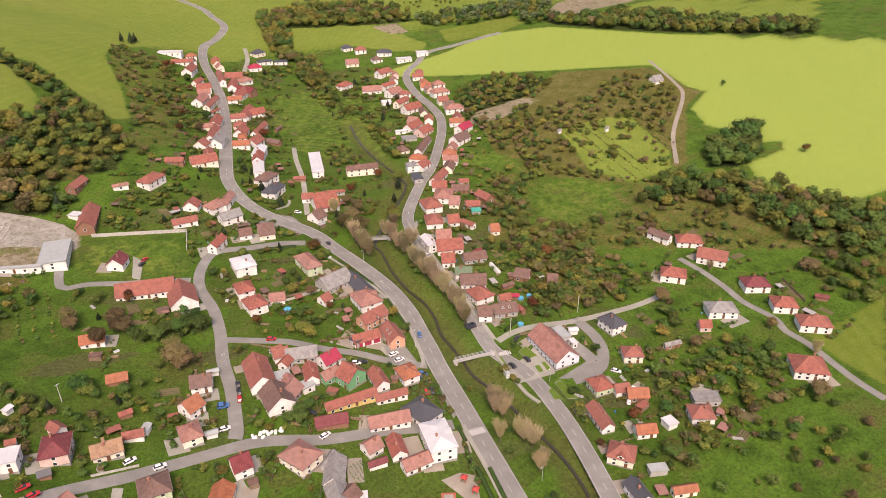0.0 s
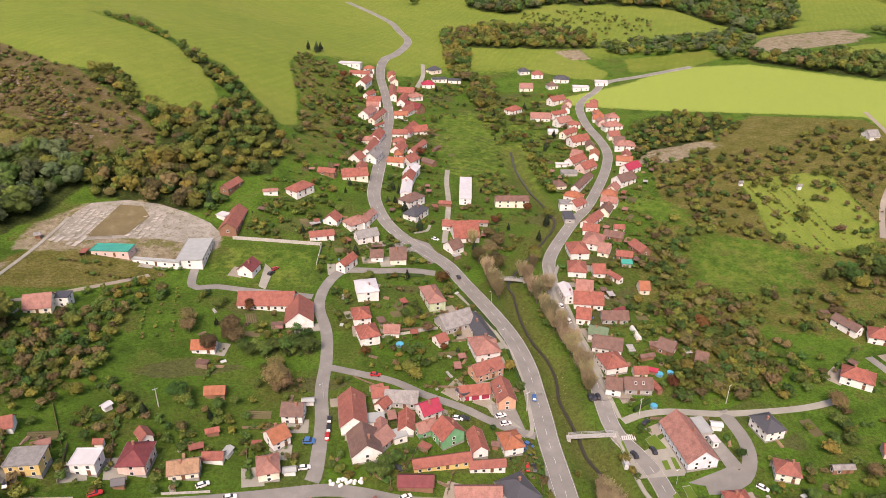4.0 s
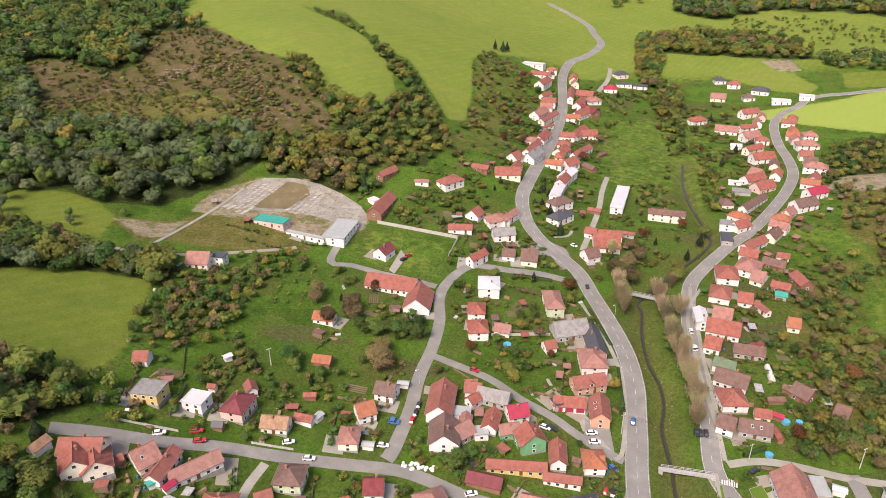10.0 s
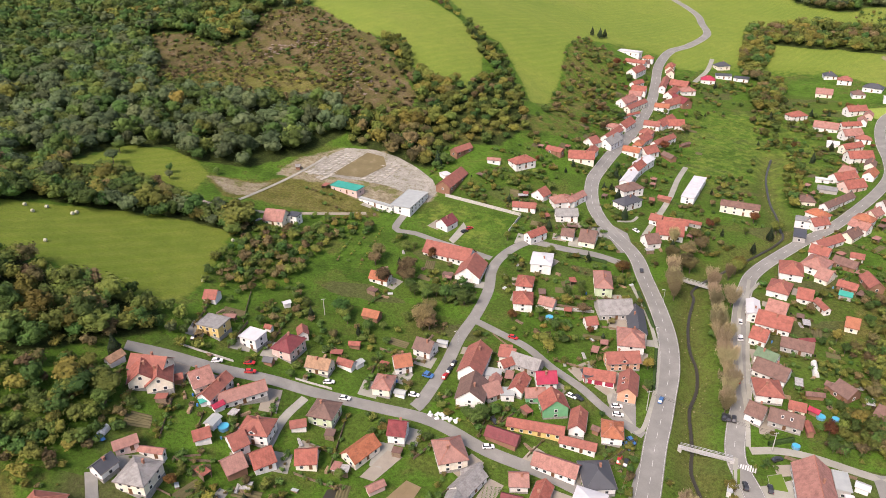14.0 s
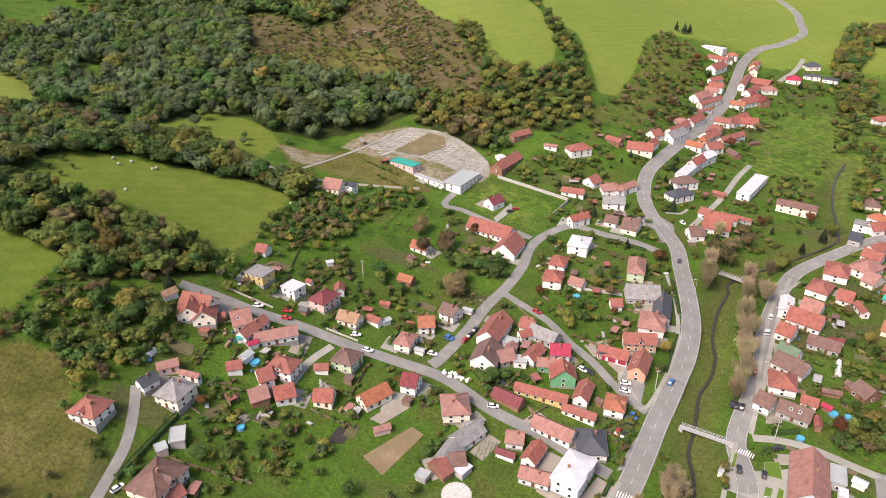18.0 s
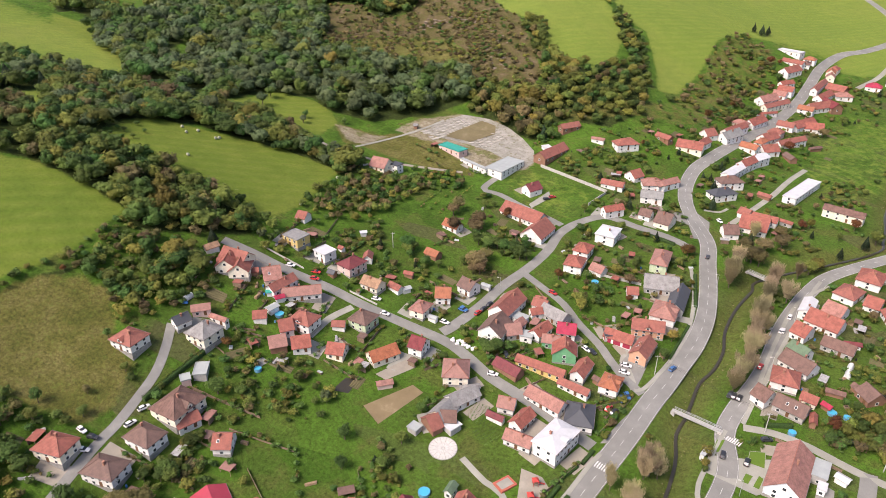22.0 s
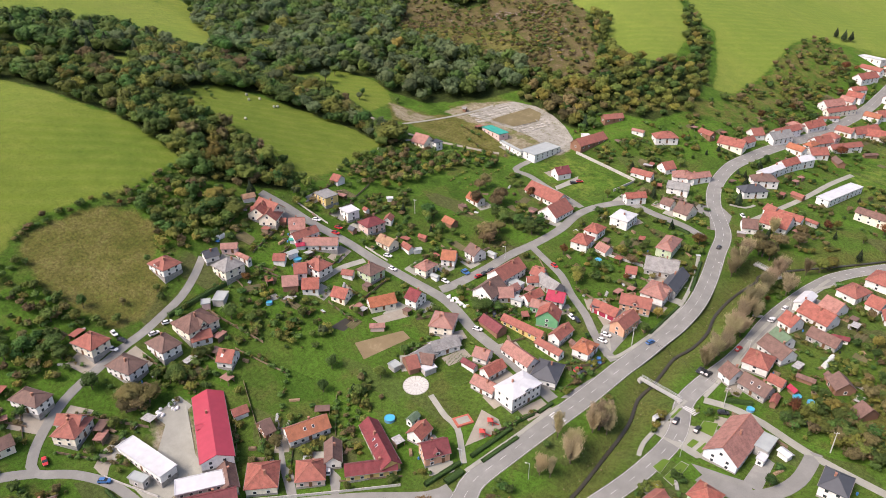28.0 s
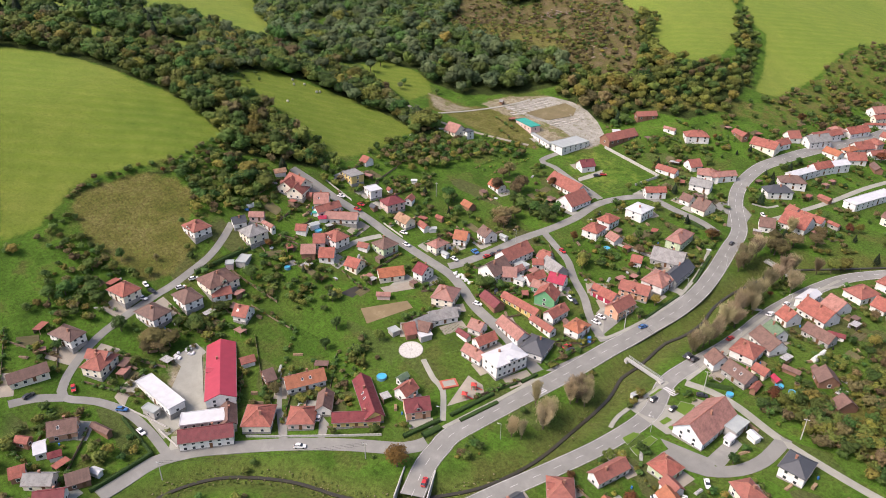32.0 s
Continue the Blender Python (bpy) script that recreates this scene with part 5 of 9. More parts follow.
house("g", 147.2, 264.7, -17, 5.5, 8.2, 3.0, "c", "o")
house("g", 158.4, 318.3, -35, 11.2, 6.9, 2.8, "b", "b")
house("g", 151.2, 289.7, -20, 5.6, 5.5, 2.6, "s", "T")
house("g", 145.9, 304.3, -38, 6.5, 9.9, 3.0, "c", "p")
house("h", 12.9, 283.2, -1, 10.3, 12.8, 6.5, "w", "W")
house("h", 7.1, 262.1, -1, 8.0, 10.0, 5.5, "w", "r")
house("h", 7.7, 248.3, 5, 8.9, 10.6, 5.5, "w", "r")
house("g", 37.5, 240.9, 21, 5.3, 6.4, 3.0, "w", "r")
house("g", 18.6, 250.7, -17, 7.2, 6.6, 2.6, "w", "p")
house("g", 34.1, 314.4, -9, 8.7, 11.4, 4.0, "c", "b")
house("g", 23.6, 316.3, -8, 6.8, 7.3, 3.0, "w", "b")
house("g", 7.2, 308.7, 49, 12.0, 6.0, 5.5, "w", "r")
house("g", 21.3, 335.5, 12, 12.3, 7.8, 5.0, "w", "y")
house("h", 18.0, 350.2, 25, 12.6, 9.5, 5.0, "w", "p")
house("g", 24.6, 354.4, 57, 16.6, 6.0, 5.0, "w", "p")
house("g", -1.9, 338.3, -1, 13.2, 5.8, 3.0, "w", "r")
house("g", 5.8, 354.7, 61, 8.1, 9.0, 3.5, "w", "r")
house("h", -8.9, 384.7, 41, 14.9, 9.5, 5.0, "w", "r")
house("g", -25.6, 381.2, 0, 8.5, 3.1, 3.0, "w", "p")
house("g", -46.6, 385.9, 56, 14.5, 6.4, 3.0, "b", "r")
house("g", -46.0, 354.0, 76, 25.3, 9.5, 3.0, "b", "r")
house("g", 9.3, 408.5, -27, 11.4, 5.4, 3.0, "b", "r")
house("g", 26.0, 408.6, -1, 16.4, 9.5, 4.0, "c", "r")
house("f", -51.1, 359.5, 47, 5.3, 6.6, 2.2, "w", "W")
house("g", 56.0, 394.4, 74, 25.3, 6.9, 6.0, "w", "W")
house("g", 60.5, 409.6, 68, 14.5, 7.5, 6.0, "w", "r")
house("g", 64.9, 421.2, 63, 16.8, 8.6, 6.0, "w", "W")
house("h", 55.6, 379.0, 36, 14.6, 9.5, 5.5, "w", "b")
house("h", 54.4, 362.4, 46, 15.1, 9.5, 5.0, "w", "k")
house("f", 93.9, 394.5, 73, 37.0, 8.1, 5.0, "w", "W")
house("g", 116.7, 372.1, -13, 20.9, 6.0, 6.5, "c", "b")
house("g", 79.9, 345.9, -8, 13.6, 6.0, 4.0, "w", "r")
house("g", 69.8, 347.1, -23, 6.7, 6.5, 4.0, "w", "r")
house("g", 76.2, 335.7, -4, 14.3, 13.9, 4.0, "w", "r")
house("g", 90.5, 348.7, -18, 7.0, 2.5, 3.0, "s", "r")
house("g", 65.8, 321.9, 25, 7.9, 9.3, 4.0, "w", "b")
house("g", 44.2, 445.0, 64, 18.7, 9.5, 5.0, "w", "y")
house("g", 44.7, 459.8, 67, 25.0, 7.0, 5.0, "w", "r")
house("g", 54.3, 490.9, 68, 19.5, 9.0, 4.0, "w", "r")
house("g", 31.7, 436.7, 52, 8.4, 9.5, 3.5, "w", "r")
house("g", 59.0, 516.1, 42, 16.4, 2.5, 3.5, "w", "r")
house("g", 55.5, 539.0, 59, 18.6, 9.5, 5.0, "w", "p")
house("g", 62.5, 534.4, 60, 28.1, 6.0, 5.0, "c", "r")
house("g", 64.0, 581.2, 51, 13.5, 6.0, 4.0, "w", "r")
house("g", 63.7, 606.6, 64, 20.9, 9.5, 5.0, "w", "r")
house("g", 63.4, 628.7, -25, 18.9, 6.0, 4.0, "w", "r")
house("f", 58.7, 654.0, -24, 21.2, 8.9, 4.0, "w", "W")
house("g", 80.2, 471.0, 54, 24.7, 6.0, 5.0, "w", "r")
house("g", 69.0, 444.8, 43, 11.9, 9.5, 4.0, "w", "r")
house("g", 65.9, 467.3, 60, 13.8, 9.5, 4.0, "w", "r")
house("g", 89.5, 513.2, 8, 16.4, 9.5, 3.5, "w", "r")
house("g", 83.4, 513.2, 60, 23.6, 9.5, 4.0, "w", "r")
house("g", 91.3, 557.0, 51, 22.8, 9.5, 4.0, "w", "r")
house("g", 97.7, 566.8, -55, 21.5, 9.5, 4.0, "b", "m")
house("g", 87.3, 598.0, 81, 36.6, 6.0, 4.0, "w", "r")
house("g", 100.3, 603.1, -26, 15.7, 9.5, 3.0, "b", "r")
house("h", 105.6, 592.8, 24, 12.7, 9.5, 4.0, "w", "p")
house("g", 92.2, 580.2, 71, 23.3, 8.0, 4.0, "w", "r")
house("h", 142.6, 671.2, 24, 13.1, 9.5, 4.5, "c", "k")
house("h", 126.3, 628.7, -6, 12.2, 9.5, 4.5, "w", "c")
house("f", 141.7, 647.1, -2, 14.2, 9.5, 3.0, "w", "k")
house("f", 156.7, 645.1, -18, 12.9, 9.5, 3.0, "w", "k")
house("g", 95.3, 474.9, 47, 10.1, 2.5, 2.6, "b", "b")
house("g", 75.9, 376.7, -20, 7.8, 3.6, 2.4, "b", "r")
house("g", 82.4, 444.5, -55, 10.8, 5.4, 2.6, "b", "b")
house("f", -101.5, 329.5, -17, 18.6, 8.1, 4.0, "p", "T")
house("f", -81.3, 318.3, -22, 23.9, 2.5, 3.5, "w", "s")
house("f", -64.2, 325.3, -101, 23.9, 12.8, 5.0, "w", "s")
house("g", -136.0, 342.4, 11, 2.7, 3.2, 2.4, "b", "y")
house("g", -122.0, 280.3, -1, 10.9, 10.9, 3.5, "c", "p")
house("f", -114.0, 283.8, -11, 6.6, 5.9, 6.0, "w", "k")
house("h", 185.8, 560.5, 27, 14.4, 9.5, 5.0, "w", "r")
house("g", 217.5, 536.3, 19, 15.6, 6.0, 5.0, "w", "r")
house("g", 201.2, 535.6, -19, 17.1, 9.5, 4.0, "w", "p")
house("g", 212.7, 516.1, 19, 14.6, 9.5, 5.0, "w", "p")
house("g", 205.5, 488.1, 32, 16.7, 7.0, 5.0, "c", "r")
house("g", 204.6, 468.0, 13, 16.6, 9.5, 5.0, "w", "r")
house("g", 185.7, 430.5, 30, 16.8, 8.7, 4.0, "w", "r")
house("g", 173.6, 427.4, -15, 8.5, 3.1, 3.0, "w", "W")
house("g", 186.9, 416.2, 27, 14.3, 9.5, 4.0, "p", "r")
house("g", 172.6, 391.4, 46, 28.9, 6.1, 4.0, "w", "b")
house("h", 156.7, 392.5, -1, 8.0, 9.5, 4.0, "c", "b")
house("f", 147.9, 361.9, -15, 8.0, 7.3, 5.5, "w", "y")
house("g", 155.1, 361.3, 29, 10.7, 8.2, 4.0, "w", "r")
house("f", 143.5, 347.2, -14, 6.4, 11.9, 3.0, "s", "k")
house("g", 197.3, 499.6, -14, 8.1, 6.9, 3.0, "w", "W")
house("f", 172.4, 411.8, -17, 11.4, 7.5, 2.4, "s", "y")
house("g", 190.9, 439.3, -49, 8.1, 9.5, 4.0, "w", "p")
house("g", 199.2, 385.2, 22, 15.4, 9.5, 5.0, "w", "b")
house("g", 212.0, 400.6, 25, 14.7, 8.3, 5.5, "w", "c")
house("h", 229.3, 441.8, -22, 15.1, 9.5, 5.5, "w", "p")
house("h", 242.2, 487.0, -1, 15.6, 9.5, 5.0, "w", "p")
house("h", 251.6, 505.8, -11, 10.7, 9.5, 5.0, "w", "p")
house("g", 154.8, 338.9, 39, 18.7, 7.1, 4.0, "w", "r")
house("h", 256.6, 622.0, -29, 15.2, 9.5, 4.5, "w", "k")
house("h", 240.2, 643.4, -16, 11.7, 9.5, 5.0, "w", "r")
house("g", 217.6, 614.1, -14, 12.9, 9.5, 4.0, "c", "p")
house("h", 242.1, 609.9, -1, 10.0, 9.5, 4.0, "w", "b")
house("g", 229.9, 570.3, 20, 16.6, 8.7, 5.0, "w", "r")
house("f", 263.6, 593.1, -16, 15.3, 9.5, 4.0, "w", "W")
house("f", 285.8, 596.6, -21, 12.1, 9.5, 4.0, "w", "W")
house("h", 231.8, 658.4, -1, 10.7, 9.5, 4.0, "w", "k")
house("g", 5.2, 212.3, 7, 4.9, 6.9, 3.5, "w", "r")
house("g", 6.1, 204.5, 43, 5.4, 5.2, 3.5, "w", "r")
house("g", 13.8, 207.2, -18, 12.6, 8.1, 3.5, "s", "y")
house("f", 8.8, 188.5, 11, 5.5, 5.2, 3.0, "w", "s")
house("f", 37.3, 206.3, 25, 3.5, 5.2, 3.2, "s", "k")
house("g", 41.7, 179.3, -21, 3.0, 2.9, 2.6, "b", "b")
house("g", -37.3, 15.7, 17, 8.8, 2.9, 2.6, "b", "b")
house("g", -20.8, 7.0, 24, 4.1, 2.5, 2.4, "w", "W")
house("g", -35.4, -0.2, 72, 4.3, 3.6, 2.6, "w", "m")
house("g", 126.1, 171.3, -23, 4.4, 3.4, 2.6, "w", "W")
house("g", 125.8, 249.5, 14, 6.7, 2.5, 2.4, "w", "m")
house("g", 121.5, 214.9, 1, 6.8, 2.5, 2.2, "b", "b")
house("g", 128.8, 220.8, -41, 4.7, 3.4, 2.4, "b", "b")
house("g", 119.4, 205.9, -33, 3.9, 2.5, 2.2, "b", "c")
house("g", 2.0, 150.8, 38, 7.8, 2.5, 2.6, "s", "y")
house("g", 165.6, 326.2, -17, 6.4, 5.0, 2.6, "w", "r")
house("g", -20.6, 210.9, -6, 4.6, 2.5, 2.3, "w", "s")
house("g", -29.5, 178.2, -4, 4.4, 2.5, 2.3, "w", "s")
house("g", -79.1, 175.7, -3, 3.9, 3.5, 2.3, "b", "k")
house("g", -48.7, 188.3, 59, 4.2, 3.1, 2.3, "w", "s")
house("g", -57.8, 151.2, 25, 5.6, 4.4, 2.6, "w", "r")
house("g", -87.0, 193.6, -11, 3.3, 2.5, 2.2, "w", "r")
house("g", -82.7, 140.6, 81, 5.1, 4.0, 2.4, "w", "s")
house("g", -89.2, 146.7, 46, 2.8, 2.5, 2.2, "w", "T")
house("g", -84.3, 147.1, 57, 4.1, 3.0, 2.4, "w", "c")
house("g", -120.9, 148.1, 71, 6.3, 4.4, 2.4, "w", "t")
house("g", -100.9, 151.4, 35, 3.9, 3.8, 2.3, "b", "r")
house("g", -92.4, 121.7, 2, 8.5, 2.5, 3.0, "w", "p")



def row_houses(line, low, high, gap, seed):
    """Small houses close together along a street, wherever there is still room."""
    r = random.Random(seed)
    p = spline(line, gap)
    for q, n in zip(p, p[1:]):
        if not low < q[1] < high:
            continue
        d = (n - q) / max(np.linalg.norm(n - q), 0.1)
        for side in (-1, 1):
            off = r.uniform(9.5, 12.5) * side
            x, y = q[0] - d[1] * off, q[1] + d[0] * off
            if min(math.hypot(x - b[0], y - b[1]) - 0.6 * max(b[4], b[5]) for b in BUILT) < 7.0:
                continue
            turn = math.degrees(math.atan2(d[1], d[0])) + r.choice((0, 90, 90)) + r.uniform(-6, 6)
            house(r.choice("ggh"), round(x, 1), round(y, 1), turn, r.uniform(8.5, 12), r.uniform(6.5, 8), r.choice((3.2, 4.5, 5.0)), r.choice("wwwcp"), r.choice("rrpob"))


row_houses(MAIN_ROAD, 395, 655, 9.0, 3)
row_houses(SECOND_ROAD, 335, 560, 9.5, 4)

ALL_ROADS = [spline(r, 6) for r in (MAIN_ROAD, SECOND_ROAD, SIDE_ROAD, CROSS_STREET, BACK_STREET, QUARRY_LANE, SHORT_LANE, SOUTH_WEST_LANE, SOUTH_STREET,
                                    WEST_SPUR, HILL_ROAD, EAST_LANE, HILL_TRACK, FOREST_TRACK, SCHOOL_LANE, NEW_LANE, HALL_DRIVE, PARK_PATH, BROOK)]


# ---- paved patches ----
def yard(poly, material, lift=0.085, label="paved yard, grey and worn, between the buildings", name="pavement"):
    """A paved patch laid on the ground."""
    bm = bmesh.new()
    n = 7
    c = np.mean(poly, axis=0)
    rim = [np.array(p) for p in poly]
    top = [[bm.verts.new((*(c + (p - c) * k / n), float(smooth_ground(*(c + (p - c) * k / n))) + lift)) for p in rim] for k in range(1, n + 1)]
    mid = bm.verts.new((*c, float(smooth_ground(*c)) + lift))
    m = len(rim)
    for i in range(m):
        j = (i + 1) % m
        bm.faces.new((mid, top[0][i], top[0][j]))
        for a, d in zip(top, top[1:]):
            bm.faces.new((a[i], d[i], d[j], a[j]))
    bmesh.ops.recalc_face_normals(bm, faces=bm.faces)
    return tagged(link(name, bm, material), label, "yard" if lift < 0.1 else "verge", kind="structure")


def island(poly):
    """A grassed island with a kerb, proud of the road."""
    c = np.mean(poly, axis=0)
    yard([tuple(c + (np.array(p) - c) * 1.06) for p in poly], PAVING, 0.2, "pale kerb round a small grass island", "kerb")
    yard(poly, TURF, 0.23, "small green grass island between paved paths", "verge")


def pond(poly):
    yard(poly, WATER, 0.06, "small dark garden pond in the lawn", "water")


def footway(line):
    return tagged(hang("pavement", strip("pavement", line, 0.8, 0.22, PAVING)), "narrow raised concrete footway beside the road", "pavement", kind="structure")


def markings(line, parent, start, stop, gap=7.0, size=3.0):
    """Dashes of the centre line, each a piece of its own on one shared mesh."""
    p = spline(line, 1.0)
    d = mesh_of("dash", boxed((-size / 2, -0.055, 0, size / 2, 0.055, 0.02)), WHITE_LINE)
    run = np.r_[0, np.cumsum(np.linalg.norm(np.diff(p, axis=0), axis=1))]
    for s in np.arange(start, min(stop, run[-1]), gap):
        i = min(int(np.searchsorted(run, s)), len(p) - 2)
        a = p[min(i + 2, len(p) - 1)] - p[max(i - 2, 0)]
        dash = hang("dash", d, parent)
        slope = float(smooth_ground(*(p[i] + a / np.linalg.norm(a)))) - float(smooth_ground(*p[i]))
        dash.matrix_world = pose(p[i][0], p[i][1], float(smooth_ground(*p[i])) + 0.16, 0, -math.degrees(math.atan(slope)), math.degrees(math.atan2(a[1], a[0])))


markings(MAIN_ROAD, main, 250, 1000)
markings(SECOND_ROAD, second, 330, 720, 9.0)
STRIPE = mesh_of("stripe", boxed((-1.6, -0.24, 0, 1.6, 0.24, 0.02)), WHITE_LINE)


def crossing(x0, y0, x1, y1, size):
    """A zebra crossing over the road from one kerb to the other."""
    n = 7
    turn = math.degrees(math.atan2(y1 - y0, x1 - x0)) + 90
    base = new("zebra_crossing")
    base.matrix_world = pose(x0, y0, float(smooth_ground(x0, y0)))
    tagged(base, "white painted zebra crossing on grey asphalt", "crossing")
    for k in range(n):
        t = (k + 0.5) / n
        x, y = x0 + (x1 - x0) * t, y0 + (y1 - y0) * t
        s = hang("stripe", STRIPE, base)
        s.matrix_world = pose(x, y, float(smooth_ground(x, y)) + 0.165, 0, 0, turn)


def footbridge(x0, y0, x1, y1, width):
    """A flat footbridge with pale steel railings on concrete bearers."""
    l = math.hypot(x1 - x0, y1 - y0) + 1.0
    z = max(float(smooth_ground(x0, y0)), float(smooth_ground(x1, y1))) + 0.15
    base = new("footbridge")
    base.matrix_world = pose((x0 + x1) / 2, (y0 + y1) / 2, z, 0, 0, math.degrees(math.atan2(y1 - y0, x1 - x0)))
    tagged(base, "flat concrete footbridge with pale steel railings over the stream", "bridge")
    part("deck", boxed((-l / 2, -width / 2, -0.25, l / 2, width / 2, 0.0)), CONCRETE, base)
    for s in (-1, 1):
        y = s * (width / 2 - 0.06)
        part("bearer", boxed((-l / 2 + 0.6, y * 0.7 - 0.15, -0.7, l / 2 - 0.6, y * 0.7 + 0.15, -0.25)), STEEL, base)
        for h in (0.5, 1.05):
            part("rail", boxed((-l / 2, y - 0.06, h, l / 2, y + 0.06, h + 0.1)), STEEL, base)
        for k in np.linspace(-l / 2 + 0.1, l / 2 - 0.1, 8):
            part("post", boxed((k - 0.05, y - 0.05, 0, k + 0.05, y + 0.05, 1.05)), STEEL, base)
    for s in (-1, 1):
        part("abutment", boxed((s * l / 2 - 0.7, -width / 2 - 0.2, -3.2, s * l / 2 + 0.7, width / 2 + 0.2, -0.252)), CONCRETE, base)


def parapet(x0, y0, x1, y1):
    l = math.hypot(x1 - x0, y1 - y0)
    z = float(smooth_ground((x0 + x1) / 2, (y0 + y1) / 2))
    ob = link("bridge_parapet", boxed((-l / 2, -0.2, -2.5, l / 2, 0.2, 0.95)), CONCRETE)
    ob.matrix_world = pose((x0 + x1) / 2, (y0 + y1) / 2, z, 0, 0, math.degrees(math.atan2(y1 - y0, x1 - x0)))
    tagged(ob, "pale concrete parapet of the road bridge", "parapet")


parapet(48.4, 80.6, 55.5, 69.5)
parapet(57.3, 86.2, 64.4, 75.1)


def garden_wall(x0, y0, x1, y1, thick, height):
    """A masonry wall that steps with the ground."""
    l = math.hypot(x1 - x0, y1 - y0)
    n = max(1, int(l / 5))
    bm = bmesh.new()
    ux, uy = (x1 - x0) / l, (y1 - y0) / l
    rows = []
    for k in range(n + 1):
        x, y = x0 + (x1 - x0) * k / n, y0 + (y1 - y0) * k / n
        z = float(smooth_ground(x, y))
        rows.append([bm.verts.new((x + s * uy * thick / 2, y - s * ux * thick / 2, z + h)) for s, h in ((-1, -0.5), (-1, height), (1, height), (1, -0.5))])
    for a, d in zip(rows, rows[1:]):
        for i in range(4):
            bm.faces.new((a[i], a[(i + 1) % 4], d[(i + 1) % 4], d[i]))
    bm.faces.new(rows[0])
    bm.faces.new(rows[-1][::-1])
    return tagged(link("garden_wall", bm, CONCRETE), "low pale rendered garden wall along the plot", "wall")


def fence(x0, y0, x1, y1, height):
    """Posts and rails with boards between."""
    l = math.hypot(x1 - x0, y1 - y0)
    n = max(2, int(l / 3.0))
    base = new("fence")
    base.matrix_world = pose(x0, y0, float(smooth_ground(x0, y0)), 0, 0, math.degrees(math.atan2(y1 - y0, x1 - x0)))
    tagged(base, "weathered wooden garden fence on posts", "fence")
    z0 = float(smooth_ground(x0, y0))
    zs = [float(smooth_ground(x0 + (x1 - x0) * k / n, y0 + (y1 - y0) * k / n)) - z0 for k in range(n + 1)]
    for k in range(n + 1):
        x = l * k / n
        part("post", boxed((x - 0.07, -0.07, zs[k] - 0.3, x + 0.07, 0.07, zs[k] + height)), WOOD, base)
        if k < n:
            bm = bmesh.new()
            v = [bm.verts.new(c) for y in (-0.03, 0.03) for c in ((x + 0.07, y, zs[k] + 0.15), (x + l / n - 0.07, y, zs[k + 1] + 0.15),
                                                                  (x + l / n - 0.07, y, zs[k + 1] + height - 0.1), (x + 0.07, y, zs[k] + height - 0.1))]
            for f in ((3, 2, 1, 0), (4, 5, 6, 7), (0, 1, 5, 4), (1, 2, 6, 5), (2, 3, 7, 6), (3, 0, 4, 7)):
                bm.faces.new([v[i] for i in f])
            part("panel", bm, WOOD, base)


# ---- plants ----
def quads_mesh(name, p, material, tone=None, core=None):
    """A mesh of loose leaf clumps from an array of corners and, with core, of leafy lumps (places, triangles) between them."""
    me = bpy.data.meshes.new(name)
    n = len(p)
    cv, cf = core if core else (np.zeros((0, 3)), np.zeros((0, 3), int))
    me.vertices.add(n * 4 + len(cv))
    me.vertices.foreach_set("co", np.concatenate([np.asarray(p, np.float32).reshape(-1), np.asarray(cv, np.float32).reshape(-1)]))
    me.loops.add(n * 4 + len(cf) * 3)
    me.loops.foreach_set("vertex_index", np.concatenate([np.arange(n * 4), np.asarray(cf).reshape(-1) + n * 4]).astype(np.int32))
    me.polygons.add(n + len(cf))
    me.polygons.foreach_set("loop_start", np.concatenate([np.arange(0, n * 4, 4), n * 4 + np.arange(0, len(cf) * 3, 3)]).astype(np.int32))
    me.polygons.foreach_set("use_smooth", np.r_[np.zeros(n, bool), np.ones(len(cf), bool)])
    me.update(calc_edges=True)
    if tone is not None:
        me.attributes.new("tone", "FLOAT", "POINT").data.foreach_set("value", tone.astype(np.float32))
    me.materials.append(material)
    return me


def ball(level):
    bm = bmesh.new()
    bmesh.ops.create_icosphere(bm, subdivisions=level, radius=1.0)
    v, f = np.array([v.co[:] for v in bm.verts]), np.array([[q.index for q in g.verts] for g in bm.faces])
    bm.free()
    return v, f


BALL = {k: ball(k) for k in (1, 2)}


def lumps(kind, seed, level, most=9):
    """The leafy mass inside a crown one metre high: overlapping uneven lumps."""
    r = np.random.default_rng(seed)
    if kind in ("bare",):
        return np.zeros((0, 3)), np.zeros((0, 3), int)
    v, f = BALL[level]
    vs, fs = [], []
    if kind == "dark":
        k = 1 + 0.12 * np.sin(v[:, 2] * 9 + r.uniform(0, 6)) + r.normal(0, 0.05, len(v))
        z = (v[:, 2] + 1) / 2
        vs.append(np.stack([v[:, 0] * k * 0.2 * (1.1 - z) * 1.6, v[:, 1] * k * 0.2 * (1.1 - z) * 1.6, 0.06 + 0.9 * z], -1))
        fs.append(f)
        return np.concatenate(vs), np.concatenate(fs)
    bc, br = blobs(kind, seed)
    for n, (c, rad) in enumerate(zip(bc[:most], br[:most])):
        k = 1 + r.normal(0, 0.09, len(v)) + 0.1 * np.sin(v @ r.normal(0, 4, 3))
        vs.append(c + v * (rad * 0.84 * k)[:, None] * (1, 1, 0.9))
        fs.append(f + n * len(v))
    return np.concatenate(vs), np.concatenate(fs)


